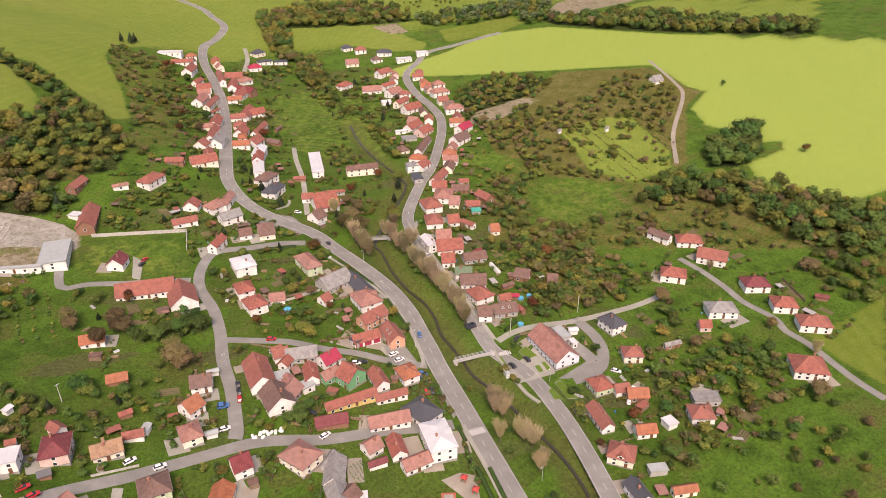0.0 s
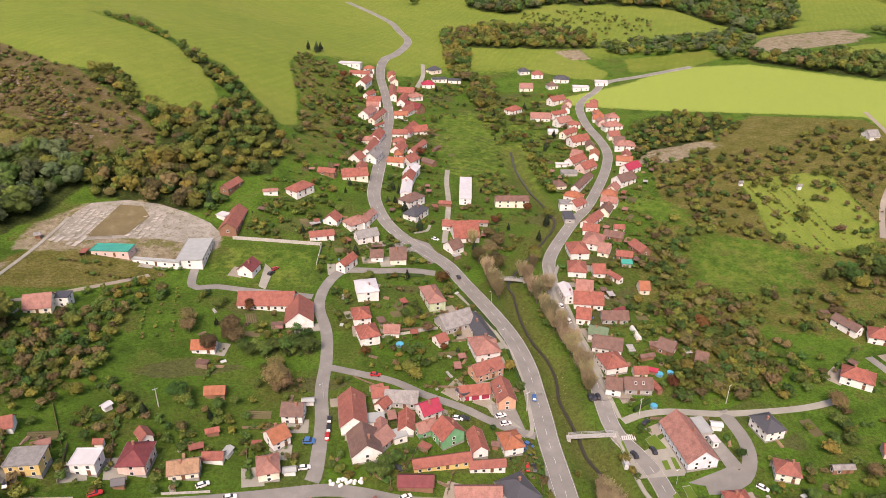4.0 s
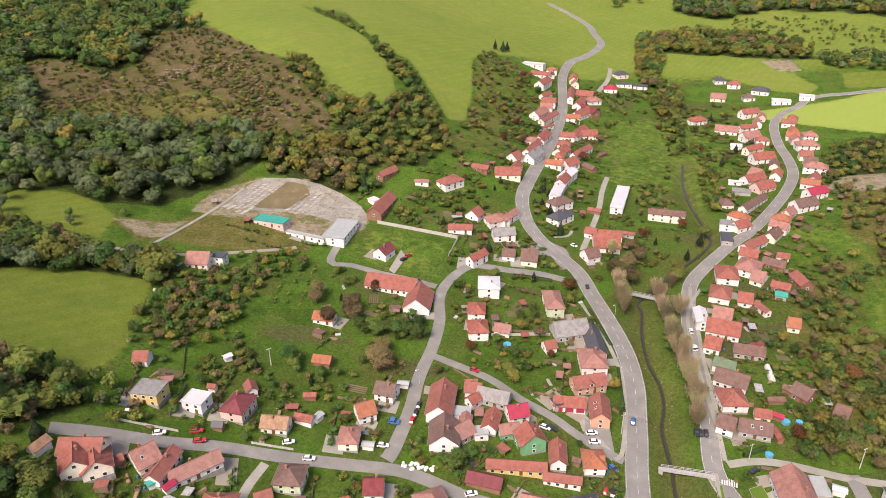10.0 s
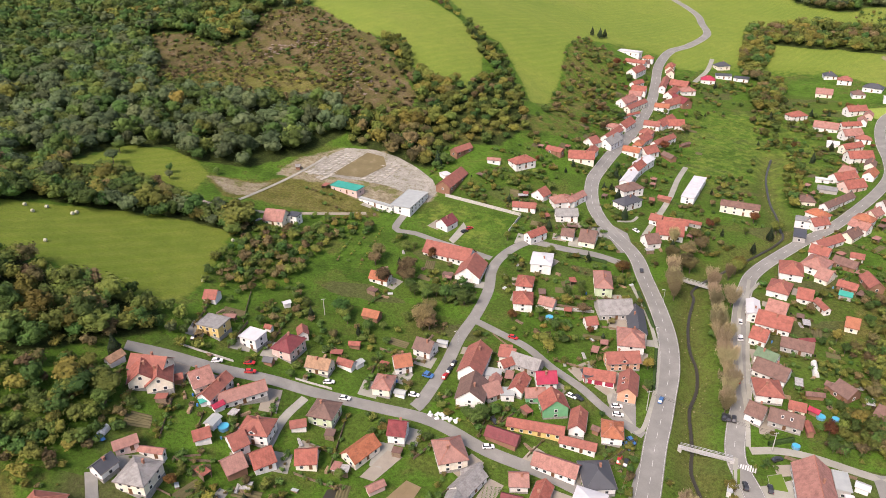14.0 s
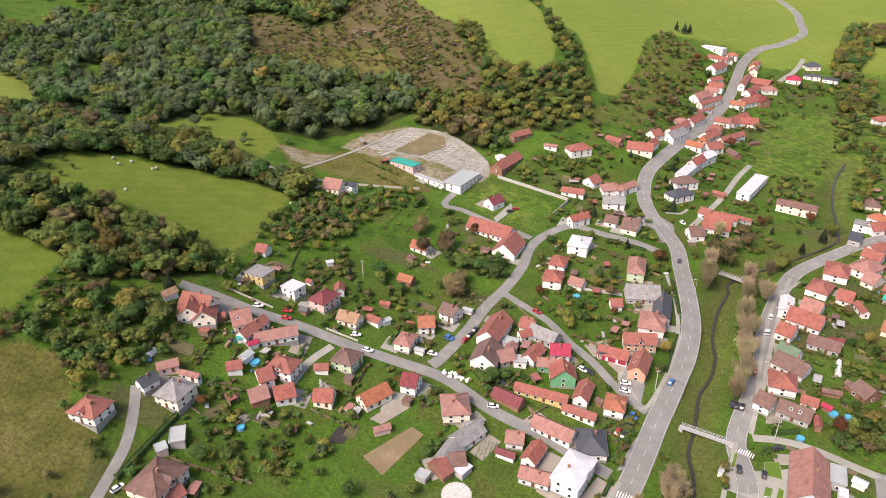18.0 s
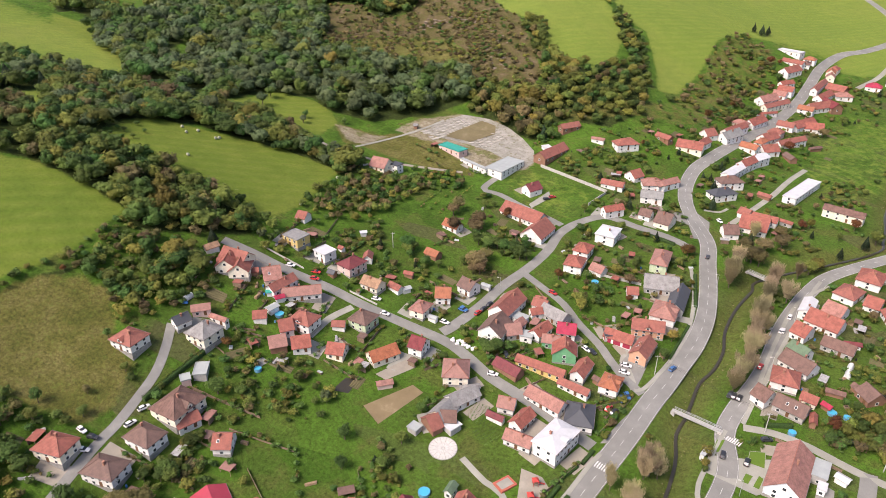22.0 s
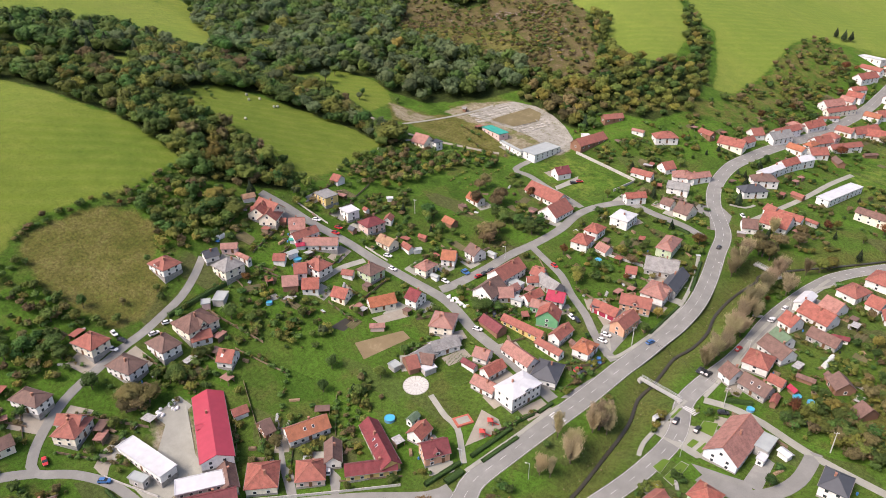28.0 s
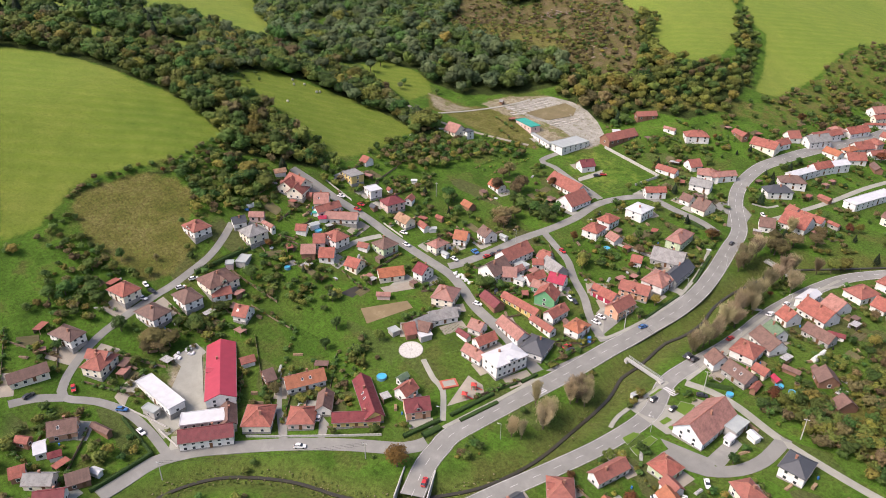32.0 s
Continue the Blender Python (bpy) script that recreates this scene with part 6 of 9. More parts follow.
def blobs(kind, seed):
    """The lobes of a crown one metre high: one large dome with smaller ones set into it."""
    r = np.random.default_rng(seed + 1000)
    n = int(r.integers(6, 9))
    a, up = r.uniform(0, 2 * np.pi) + np.arange(n) * 2.4, r.uniform(-0.25, 0.95, n)
    out = r.uniform(0.17, 0.26, n)
    flat = np.sqrt(1 - up * up)
    bc = np.stack([np.cos(a) * flat * out, np.sin(a) * flat * out, 0.54 + up * out], -1)
    bc[0] = (0, 0, 0.54)
    br = r.uniform(0.13, 0.21, n)
    br[0] = 0.31
    return bc, br


def leaf_cards(r, centres, normals, size):
    """Bent little cards at the centres, facing about along the normals."""
    n = len(centres)
    nn = normals + r.normal(0, 0.28, (n, 3))
    nn /= np.linalg.norm(nn, axis=1)[:, None]
    side = np.cross(nn, r.normal(0, 1, (n, 3)))
    side /= np.linalg.norm(side, axis=1)[:, None]
    up = np.cross(nn, side)
    s = (size * r.uniform(0.55, 1.3, n))[:, None]
    k = r.uniform(0.5, 1.0, (n, 1))
    return np.stack([centres - side * s - up * s * k * 0.6, centres + side * s * 0.8 - up * s * k, centres + side * s * 0.9 + up * s * k * 0.7, centres - side * s * 0.7 + up * s * k], 1)


def crown(kind, seed, count, size):
    """Leaf clumps of a crown one metre high, as corners of small cards."""
    r = np.random.default_rng(seed)
    if kind == "dark":
        h = r.uniform(0, 1, count) ** 0.7
        a = r.uniform(0, 2 * np.pi, count)
        rad = 0.24 * h * (0.75 + 0.35 * np.abs(np.sin(14 * h))) + 0.01
        c = np.stack([rad * np.cos(a), rad * np.sin(a), 1.0 - 0.93 * h], -1)
        return leaf_cards(r, c, np.stack([np.cos(a), np.sin(a), 0.5 + 0 * a], -1), size)
    if kind == "bare":
        limbs = 9
        la, lt = r.uniform(0, 2 * np.pi, limbs), r.uniform(0.05, 0.33, limbs)
        i = r.integers(0, limbs, count)
        t = r.uniform(0.15, 1, count) ** 0.8
        c = np.stack([np.cos(la[i]) * lt[i] * t, np.sin(la[i]) * lt[i] * t, 0.15 + 0.85 * t * (1 - 0.5 * lt[i])], -1) + r.normal(0, 0.045, (count, 3)) * (0.4 + t[:, None])
        way = np.stack([np.cos(la[i]) * 0.35, np.sin(la[i]) * 0.35, np.ones(count)], -1) + r.normal(0, 0.35, (count, 3))
        way /= np.linalg.norm(way, axis=1)[:, None]
        side = np.cross(way, r.normal(0, 1, (count, 3)))
        side /= np.linalg.norm(side, axis=1)[:, None]
        ln, wd = (size * r.uniform(1.2, 2.6, count))[:, None], (size * r.uniform(0.08, 0.17, count))[:, None]
        return np.stack([c - side * wd - way * ln * 0.5, c + side * wd - way * ln * 0.5, c + side * wd * 0.3 + way * ln * 0.5, c - side * wd * 0.3 + way * ln * 0.5], 1)
    bc, br = blobs(kind, seed)
    n = len(br)
    i = r.choice(n, count, p=br ** 2 / (br ** 2).sum())
    d = r.normal(0, 1, (count, 3))
    d[:, 2] = np.where(d[:, 2] < -0.6, -d[:, 2], d[:, 2])
    d /= np.linalg.norm(d, axis=1)[:, None]
    c = bc[i] + d * (br[i] * r.uniform(0.9, 1.14, count))[:, None]
    return leaf_cards(r, c, d + (0, 0, 0.25), size)


def trunk_mesh(kind, seed):
    """A tapered trunk with limbs, for a tree one metre high."""
    r = random.Random(seed)
    bm = bmesh.new()

    def limb(a, b, r0, r1):
        a, b = Vector(a), Vector(b)
        q = (b - a).to_track_quat("Z", "Y")
        rings = []
        for p, rad in ((a, r0), ((a + b) / 2 + Vector((r.uniform(-1, 1), r.uniform(-1, 1), 0)) * 0.012, (r0 + r1) / 2), (b, r1)):
            rings.append([bm.verts.new(p + q @ Vector((rad * math.cos(k * math.pi / 3), rad * math.sin(k * math.pi / 3), 0))) for k in range(6)])
        for u, v in zip(rings, rings[1:]):
            for k in range(6):
                bm.faces.new((u[k], u[(k + 1) % 6], v[(k + 1) % 6], v[k]))

    limb((0, 0, -0.05), (0, 0, 0.92 if kind == "dark" else 0.5), 0.028, 0.008 if kind == "dark" else 0.018)
    if kind != "dark":
        for k in range(6):
            a = k * 1.05 + r.uniform(-0.3, 0.3)
            z = r.uniform(0.2, 0.46)
            limb((0, 0, z), (0.26 * math.cos(a), 0.26 * math.sin(a), z + r.uniform(0.2, 0.38)), 0.014, 0.004)
    return mesh_of("trunk", bm, BARK)


KINDS = {"green": (340, 0.038), "willow": (340, 0.038), "oak": (340, 0.038), "brown": (480, 0.034), "rust": (480, 0.036), "bare": (2600, 0.06), "dark": (500, 0.03)}
NEAR = {k: [(trunk_mesh(k, 11 * s + 3), quads_mesh("crown", crown(k, 40 * s + len(k), n, size), LEAF[k], None, lumps(k, 40 * s + len(k), 1))) for s in range(3)] for k, (n, size) in KINDS.items()}
TREE_TEXT = {"green": "leafy green garden tree with a rounded uneven crown", "willow": "grey-green willow with a broad soft crown", "oak": "tree with yellowing olive autumn leaves",
             "brown": "brown autumn tree with thinning leaves", "rust": "round tree in rusty orange autumn leaf", "bare": "tall bare tree with pale brown twigs",
             "dark": "dark green conifer with a pointed top"}
grown = {"n": 0}


def grow(kind, x, y, h, group=""):
    """A tree or, under three metres, a bush."""
    grown["n"] += 1
    t, c = NEAR[kind][grown["n"] % 3]
    name = "bush" if h < 2.9 else "conifer" if kind == "dark" else "tree"
    base = new(name)
    wide = rng.uniform(0.85, 1.2) * (1.25 if h < 3.5 else 1.0) * (0.92 if kind == "bare" else 1.22 if h > 6.9 and kind != "dark" else 1)
    base.matrix_world = pose(x, y, gz(x, y) - (0.25 * h if h < 2.9 else 0.1), 0, 0, rng.uniform(0, 360)) @ Matrix.Diagonal((h * wide, h * wide, h * (1.15 if h < 2.9 else 1), 1))
    tagged(base, "low rounded %s bush in the grass" % {"green": "green", "oak": "olive", "brown": "brown"}.get(kind, "green") if h < 2.9 else TREE_TEXT[kind], name, group or "village trees")
    hang("trunk", t, base)
    hang("crown", c, base)


def clear(x, y, room=2.2, lane=4.2):
    """Places that lie off houses, roads and the stream."""
    ok = np.ones(len(x), bool)
    for hx, hy, c, s, hl, hw in BUILT:
        u, v = np.abs(c * (x - hx) + s * (y - hy)) - hl, np.abs(c * (y - hy) - s * (x - hx)) - hw
        ok &= np.maximum(u, v) > room
    for line in ALL_ROADS:
        ok &= away(x, y, line) > lane
    return ok


KEPT_OPEN = ((-55, -8, 290, 334), (2, 42, 98, 150), (95, 125, 142, 176), (40, 60, 180, 205), (-35, -10, 118, 150))


def open_ground(x, y):
    """Places outside the lawns, yards and squares that stay free of bushes."""
    ok = ~inside(x, y, REGION["BARE_YARD"]) & ~inside(x, y, REGION["BARE_DEPOT"])
    for box_x0, box_x1, box_y0, box_y1 in KEPT_OPEN:
        ok &= ~((x > box_x0) & (x < box_x1) & (y > box_y0) & (y < box_y1))
    for name in REGION:
        if name.startswith("LAWN"):
            ok &= ~inside(x, y, REGION[name])
    return ok & (away(x, y, BROOK_LINE) > 9)


def scatter(poly, gap, seed):
    r = np.random.default_rng(seed)
    p = np.array(poly, float)
    (x0, y0), (x1, y1) = p.min(0), p.max(0)
    xs, ys = np.meshgrid(np.arange(x0, x1, gap), np.arange(y0, y1, gap))
    xs, ys = xs.ravel() + r.uniform(-0.5, 0.5, xs.size) * gap, ys.ravel() + r.uniform(-0.5, 0.5, ys.size) * gap
    keep = inside(xs, ys, list(map(tuple, poly)))
    return xs[keep], ys[keep], r


FIELDS = [REGION[k] for k in REGION if k.startswith(("MEADOW", "PASTURE", "BARE")) and k not in ("MEADOW_TERRACE", "PASTURE_KNOLL", "PASTURE_SHELF")]


def thicket(x, y):
    """Uneven growth: high where bushes crowd together."""
    return np.sin(x * 0.11 + 2 * np.sin(y * 0.07)) * np.cos(y * 0.13 + 1.5 * np.sin(x * 0.05)) + 0.5 * np.sin(x * 0.31 + y * 0.27)


def wood(name, poly, gap, low, high, palette, count=110, size=0.115, seed=1, skip=0.0, label="dense mixed woodland on the slope", room=3.2, lane=4.6, clump=-9.0, lobes=6):
    """A wood of many trees, one joined crowd for each kind of leaf."""
    x, y, r = scatter(poly, gap, seed)
    ok = clear(x, y, room, lane) & open_ground(x, y) & (r.uniform(0, 1, len(x)) > skip)
    ok &= thicket(x, y) > clump
    if name == "woodland":
        ok &= ~inside(x, y, REGION["RIDGE"])
    else:
        for field in FIELDS:
            ok &= ~inside(x, y, field)
    x, y = x[ok], y[ok]
    if not len(x):
        return
    z = ground_at(x, y)
    kinds = r.choice(list(palette), len(x), p=np.array(list(palette.values())) / sum(palette.values()))
    h = r.uniform(low, high, len(x)) * r.choice((0.8, 1.0, 1.12), len(x))
    base = new(name)
    tagged(base, label, "woodland", kind="stuff")
    for kind in palette:
        pick = np.nonzero(kinds == kind)[0]
        if not len(pick):
            continue
        forms = [(crown(kind, 7 * s + 5 + seed, count, size), lumps(kind, 7 * s + 5 + seed, 1, 3 if high < 3.5 else min(lobes, 4) if high < 8.5 else lobes)) for s in range(4)]
        out, tone, cv, cf, ct, base_n = [], [], [], [], [], 0
        for i in pick:
            f, (lv, lf) = forms[r.integers(0, 4)]
            a, w, t = r.uniform(0, 2 * np.pi), h[i] * r.uniform(0.85, 1.2) * (1.35 if h[i] < 4.5 else 1.05), r.uniform(0, 1)
            c, s = np.cos(a), np.sin(a)

            def place(q):
                return np.stack([(q[..., 0] * c - q[..., 1] * s) * w + x[i], (q[..., 0] * s + q[..., 1] * c) * w + y[i], q[..., 2] * h[i] * 0.95 + z[i] - 0.14 * h[i]], -1)

            out.append(place(f))
            cv.append(place(lv))
            cf.append(lf + base_n)
            base_n += len(lv)
            tone.append(np.full(len(f) * 4, t))
            ct.append(np.full(len(lv), t))
        me = quads_mesh("crown", np.concatenate(out), LEAF[kind], np.concatenate(tone + ct), (np.concatenate(cv), np.concatenate(cf)))
        tagged(hang("crown", me, base), kind="stuff")


GREEN = {"green": 6, "willow": 2, "oak": 3, "brown": 0.5}
WILLOW = {"willow": 6, "green": 6, "oak": 0.6}
AUTUMN = {"oak": 4, "green": 6, "brown": 0.7}
GOLDEN = {"oak": 7, "green": 3, "brown": 1.5}
SCRUB = {"oak": 4, "brown": 3, "green": 5}
for n, (tag, gap, low, high, palette, skip) in enumerate((
        ("WOOD_1", 8.0, 11, 18, WILLOW, 0.0), ("WOOD_2", 5.8, 9.6, 14.4, GREEN, 0.0), ("WOOD_3", 5.4, 8.4, 14.4, AUTUMN, 0.05), ("WOOD_4", 7.0, 9.6, 14.4, GOLDEN, 0.05),
        ("WOOD_5", 6.0, 6, 9, AUTUMN, 0.1), ("WOOD_6", 8.0, 12, 18, {"green": 7, "oak": 2, "dark": 1}, 0.05), ("WOOD_7", 6.5, 4, 8, SCRUB, 0.2), ("WOOD_8", 6.5, 5, 8.4, GOLDEN, 0.15),
        ("WOOD_9", 7.0, 5, 8.4, GOLDEN, 0.15), ("WOOD_10", 7.0, 8.4, 14.4, {"green": 6, "oak": 3, "brown": 1}, 0.05), ("WOOD_11", 6.5, 10.8, 15.6, {"green": 1}, 0.05),
        ("WOOD_12", 8.0, 10.8, 15.6, AUTUMN, 0.05), ("WOOD_13", 8.0, 10.8, 15.6, GOLDEN, 0.05), ("WOOD_14", 11.0, 14, 19, GREEN, 0.0), ("WOOD_15", 6.0, 5, 8.4, SCRUB, 0.2),
        ("WOOD_16", 6.0, 4, 8, SCRUB, 0.25), ("WOOD_17", 6.0, 4, 8, SCRUB, 0.1), ("WOOD_18", 6.0, 7.2, 12, AUTUMN, 0.05), ("WOOD_19", 7.0, 8, 11, AUTUMN, 0.15),
        ("WOOD_20", 6.5, 3.5, 7.5, {"oak": 4, "brown": 4, "green": 2}, 0.4), ("WOOD_21", 7.0, 3.5, 7, SCRUB, 0.35), ("WOOD_22", 6.5, 3.5, 7.5, {"oak": 4, "brown": 4, "green": 2}, 0.4), ("WOOD_23", 6.0, 7, 11, {"green": 5, "dark": 2}, 0.05), ("WOOD_24", 5.0, 4, 7, {"green": 6, "oak": 3}, 0.15),
        ("WOOD_28", 5.0, 3, 7, {"green": 5, "oak": 3, "brown": 1}, 0.2), ("WOOD_29", 5.0, 2, 5, {"green": 5, "brown": 3, "oak": 3}, 0.25), ("WOOD_30", 6.0, 4, 8, SCRUB, 0.25),
        ("WOOD_31", 5.5, 4.5, 8.4, SCRUB, 0.2), ("WOOD_32", 6.0, 4.5, 8.4, SCRUB, 0.2), ("WOOD_35", 6.0, 5, 9, AUTUMN, 0.1), ("WOOD_37", 5.5, 6, 9, GREEN, 0.05),
        ("WOOD_40", 3.5, 2, 4.5, SCRUB, 0.05), ("WOOD_41", 5.0, 3, 6, SCRUB, 0.2), ("WOOD_42", 4.6, 2.2, 5.2, {"green": 5, "oak": 4, "brown": 1}, 0.2), ("WOOD_43", 7.0, 3, 6, {"green": 6, "oak": 3, "brown": 2}, 0.6),
        ("WOOD_44", 8.0, 10.8, 16.8, WILLOW, 0.05), ("WOOD_45", 8.0, 10.8, 16.8, AUTUMN, 0.05), ("WOOD_46", 8.0, 12, 18, {"green": 7, "oak": 1, "willow": 1}, 0.05), ("WOOD_47", 5.5, 4, 8, SCRUB, 0.15),
        ("WOOD_48", 6.5, 5, 8.4, SCRUB, 0.25), ("WOOD_49", 6.0, 4, 8, SCRUB, 0.25), ("WOOD_50", 6.0, 4.5, 8.4, SCRUB, 0.25),
        ("WOOD_51", 5.8, 8, 13, AUTUMN, 0.05), ("WOOD_52", 8.0, 11, 17, {"green": 6, "willow": 1, "dark": 1}, 0.05), ("WOOD_53", 5.5, 3, 7, AUTUMN, 0.15), ("WOOD_54", 6.0, 3, 7, AUTUMN, 0.2), ("WOOD_55", 6.0, 3, 7, AUTUMN, 0.25), ("WOOD_56", 6.5, 3.5, 7.5, {"oak": 4, "brown": 4, "green": 2}, 0.4), ("WOOD_57", 6.0, 5, 10, AUTUMN, 0.1), ("WOOD_58", 6.5, 7, 11, GOLDEN, 0.1), ("WOOD_59", 6.0, 3.5, 7.5, SCRUB, 0.25), ("WOOD_60", 6.0, 3.5, 7.5, SCRUB, 0.25), ("WOOD_61", 6.5, 3.5, 7, SCRUB, 0.35),
        ("WOOD_62", 9.0, 11, 16, GREEN, 0.0), ("WOOD_63", 8.0, 9, 15, {"willow": 4, "green": 4, "oak": 2}, 0.05), ("WOOD_64", 6.5, 9, 15, GOLDEN, 0.0), ("WOOD_65", 6.5, 8, 13, GOLDEN, 0.05), ("WOOD_66", 4.6, 2.5, 6.5, {"oak": 5, "green": 5, "brown": 2}, 0.1), ("WOOD_67", 4.6, 1.6, 4.4, {"green": 5, "oak": 4, "brown": 1}, 0.25), ("WOOD_68", 5.0, 2.5, 6, {"green": 5, "oak": 3, "brown": 1}, 0.15), ("SCRUB_FAR", 8.0, 3, 7, GOLDEN, 0.2), ("WOOD_70", 7.0, 5, 10, GREEN, 0.15), ("WOOD_71", 4.4, 3, 6.5, {"green": 5, "oak": 4, "brown": 2}, 0.05), ("WOOD_72", 5.0, 5, 8.4, {"green": 5, "oak": 5, "brown": 1}, 0.0), ("WOOD_73", 4.2, 3, 6.5, {"green": 5, "oak": 4, "brown": 2}, 0.0), ("WOOD_74", 4.4, 3.5, 7, {"green": 6, "oak": 3, "brown": 1}, 0.0), ("WOOD_75", 4.4, 3, 6, {"green": 5, "oak": 4, "brown": 1}, 0.05), ("WOOD_76", 3.2, 1.6, 4.4, {"brown": 7, "oak": 3, "green": 1}, 0.1), ("WOOD_79", 5.5, 4, 8, {"oak": 5, "green": 5, "brown": 1}, 0.05), ("WOOD_77", 4.8, 4, 8, {"oak": 5, "green": 5, "brown": 2}, 0.05), ("WOOD_78", 3.6, 2.5, 5.5, {"oak": 5, "green": 4, "brown": 3}, 0.05), ("RIDGE", 4.2, 1.6, 5.6, {"oak": 4, "brown": 6, "green": 3}, 0.1), ("EAST_SLOPE", 4.3, 3.2, 7.5, {"oak": 6, "brown": 3, "green": 3}, 0.15))):
    if tag not in REGION:
        continue
    far_wood = tag in ("WOOD_63", "WOOD_62", "WOOD_14", "WOOD_12", "WOOD_13", "WOOD_6", "WOOD_46", "WOOD_45")
    wood("woodland" if high > 8.5 else "scrub", REGION[tag], gap, low, high, palette, 44 if far_wood else 96 if high > 9 else 48, 0.07 if far_wood else 0.05 if high > 9 else 0.06, n + 2, skip,
         "dense mixed autumn woodland on the slope" if high > 8.5 else "scattered scrub and small trees on rough grass", clump=0.1 if tag == "EAST_SLOPE" else -0.2 if tag in ("SCRUB_FAR", "WOOD_20", "WOOD_22", "WOOD_56") else -0.35 if tag in ("WOOD_21", "WOOD_42", "WOOD_43") else -0.5 if tag == "RIDGE" else -0.6 if tag == "WOOD_76" else -9.0, lobes=4 if far_wood else 6)
wood("garden_shrubs", VILLAGE, 3.2, 1.2, 3.0, {"green": 6, "oak": 4, "brown": 1}, 18, 0.11, 73, 0.15, "low shrubs and bushes scattered through the gardens", 1.6, 4.6, 0.5)
wood("garden_thickets", VILLAGE, 4.2, 2.8, 5.6, {"green": 6, "oak": 5, "brown": 1.5}, 44, 0.06, 74, 0.1, "small leafy trees crowded together between the gardens", 2.6, 5.2, 0.32)
wood("woodland", [(180, 950), (260, 1015), (500, 975), (740, 870), (800, 540), (1000, 600), (1050, 800), (800, 1010), (400, 1150), (200, 1120)], 14, 15, 20, GREEN, 12, 0.14, 71, 0.0, "far wooded hillside at the head of the valley", lobes=2)
wood("woodland", [(-480, 470), (-330, 520), (-420, 690), (-700, 700), (-800, 420)], 13, 12, 17, GREEN, 24, 0.1, 72, 0.05, "wooded hillside above the quarry")


def hedge(x0, y0, x1, y1, width, height):
    """A clipped hedge: a leafy block that follows the ground, with small leaves standing off it."""
    l = math.hypot(x1 - x0, y1 - y0)
    r = np.random.default_rng(int(l * 10))
    n = int(l * (width + 2 * height) * 14)
    t = r.uniform(0, 1, n)
    side, up = r.uniform(-0.5, 0.5, n), r.uniform(0, 1, n)
    face = r.integers(0, 3, n)
    side = np.where(face == 0, -0.5, np.where(face == 1, 0.5, side))
    up = np.where(face == 2, 1.0, up)
    ux, uy = (x1 - x0) / l, (y1 - y0) / l
    x, y = x0 + (x1 - x0) * t - uy * side * width, y0 + (y1 - y0) * t + ux * side * width
    c = np.stack([x, y, ground_at(x, y) + up * height * r.uniform(0.92, 1.05, n)], -1)
    nn = np.stack([-uy * side * 2, ux * side * 2, (up > 0.95) * 1.0 + 0.1], -1)
    steps = max(3, int(l / 0.8))
    cv, cf = [], []
    for k in range(steps + 1):
        px, py = x0 + (x1 - x0) * k / steps, y0 + (y1 - y0) * k / steps
        for s, h in ((-0.46, -0.3), (-0.44, 0.93), (0.44, 0.93), (0.46, -0.3)):
            j = s * r.uniform(0.88, 1.06)
            cv.append((px - uy * j * width, py + ux * j * width, gz(px, py) + h * height * r.uniform(0.94, 1.04)))
    for k in range(steps):
        for i in range(3):
            a, b = 4 * k + i, 4 * k + i + 1
            cf += [(a, b, b + 4), (a, b + 4, a + 4)]
    for k in (0, 4 * steps):
        cf += [(k, k + 1, k + 2), (k, k + 2, k + 3)]
    tagged(hang("hedge", quads_mesh("hedge", leaf_cards(r, c, nn, 0.16), HEDGE_LEAF, None, (np.array(cv), np.array(cf)))), "clipped dark green hedge beside the path", "hedge")


# ---- small things ----
def paint(name, c):
    m, nt, b = nodes_of(name, 0.3, 0.5)
    b.inputs["Base Color"].default_value = (*c, 1)
    b.inputs["Coat Weight"].default_value = 0.3
    return m


CAR_PAINT = {"white": paint("car_white", (0.7, 0.7, 0.7)), "black": paint("car_black", (0.03, 0.032, 0.036)), "red": paint("car_red", (0.45, 0.03, 0.03)), "blue": paint("car_blue", (0.04, 0.14, 0.34))}
RUBBER = plain("tyre_rubber", (0.02, 0.02, 0.02), 0.9)
LAMP_GLASS = paint("lamp_glass", (0.7, 0.7, 0.65))
TAIL = paint("tail_lamp", (0.35, 0.02, 0.02))


def loft(sections):
    """A closed body through sections of (x, half width, low, high)."""
    bm = bmesh.new()
    rings = []
    for x, w, lo, hi in sections:
        m = lo + (hi - lo) * 0.55
        rings.append([bm.verts.new(c) for c in ((x, -w * 0.92, lo), (x, -w, m), (x, -w * 0.9, hi), (x, w * 0.9, hi), (x, w, m), (x, w * 0.92, lo))])
    for a, b in zip(rings, rings[1:]):
        for i in range(6):
            bm.faces.new((a[i], a[(i + 1) % 6], b[(i + 1) % 6], b[i]))
    bm.faces.new(rings[0][::-1])
    bm.faces.new(rings[-1])
    return bm


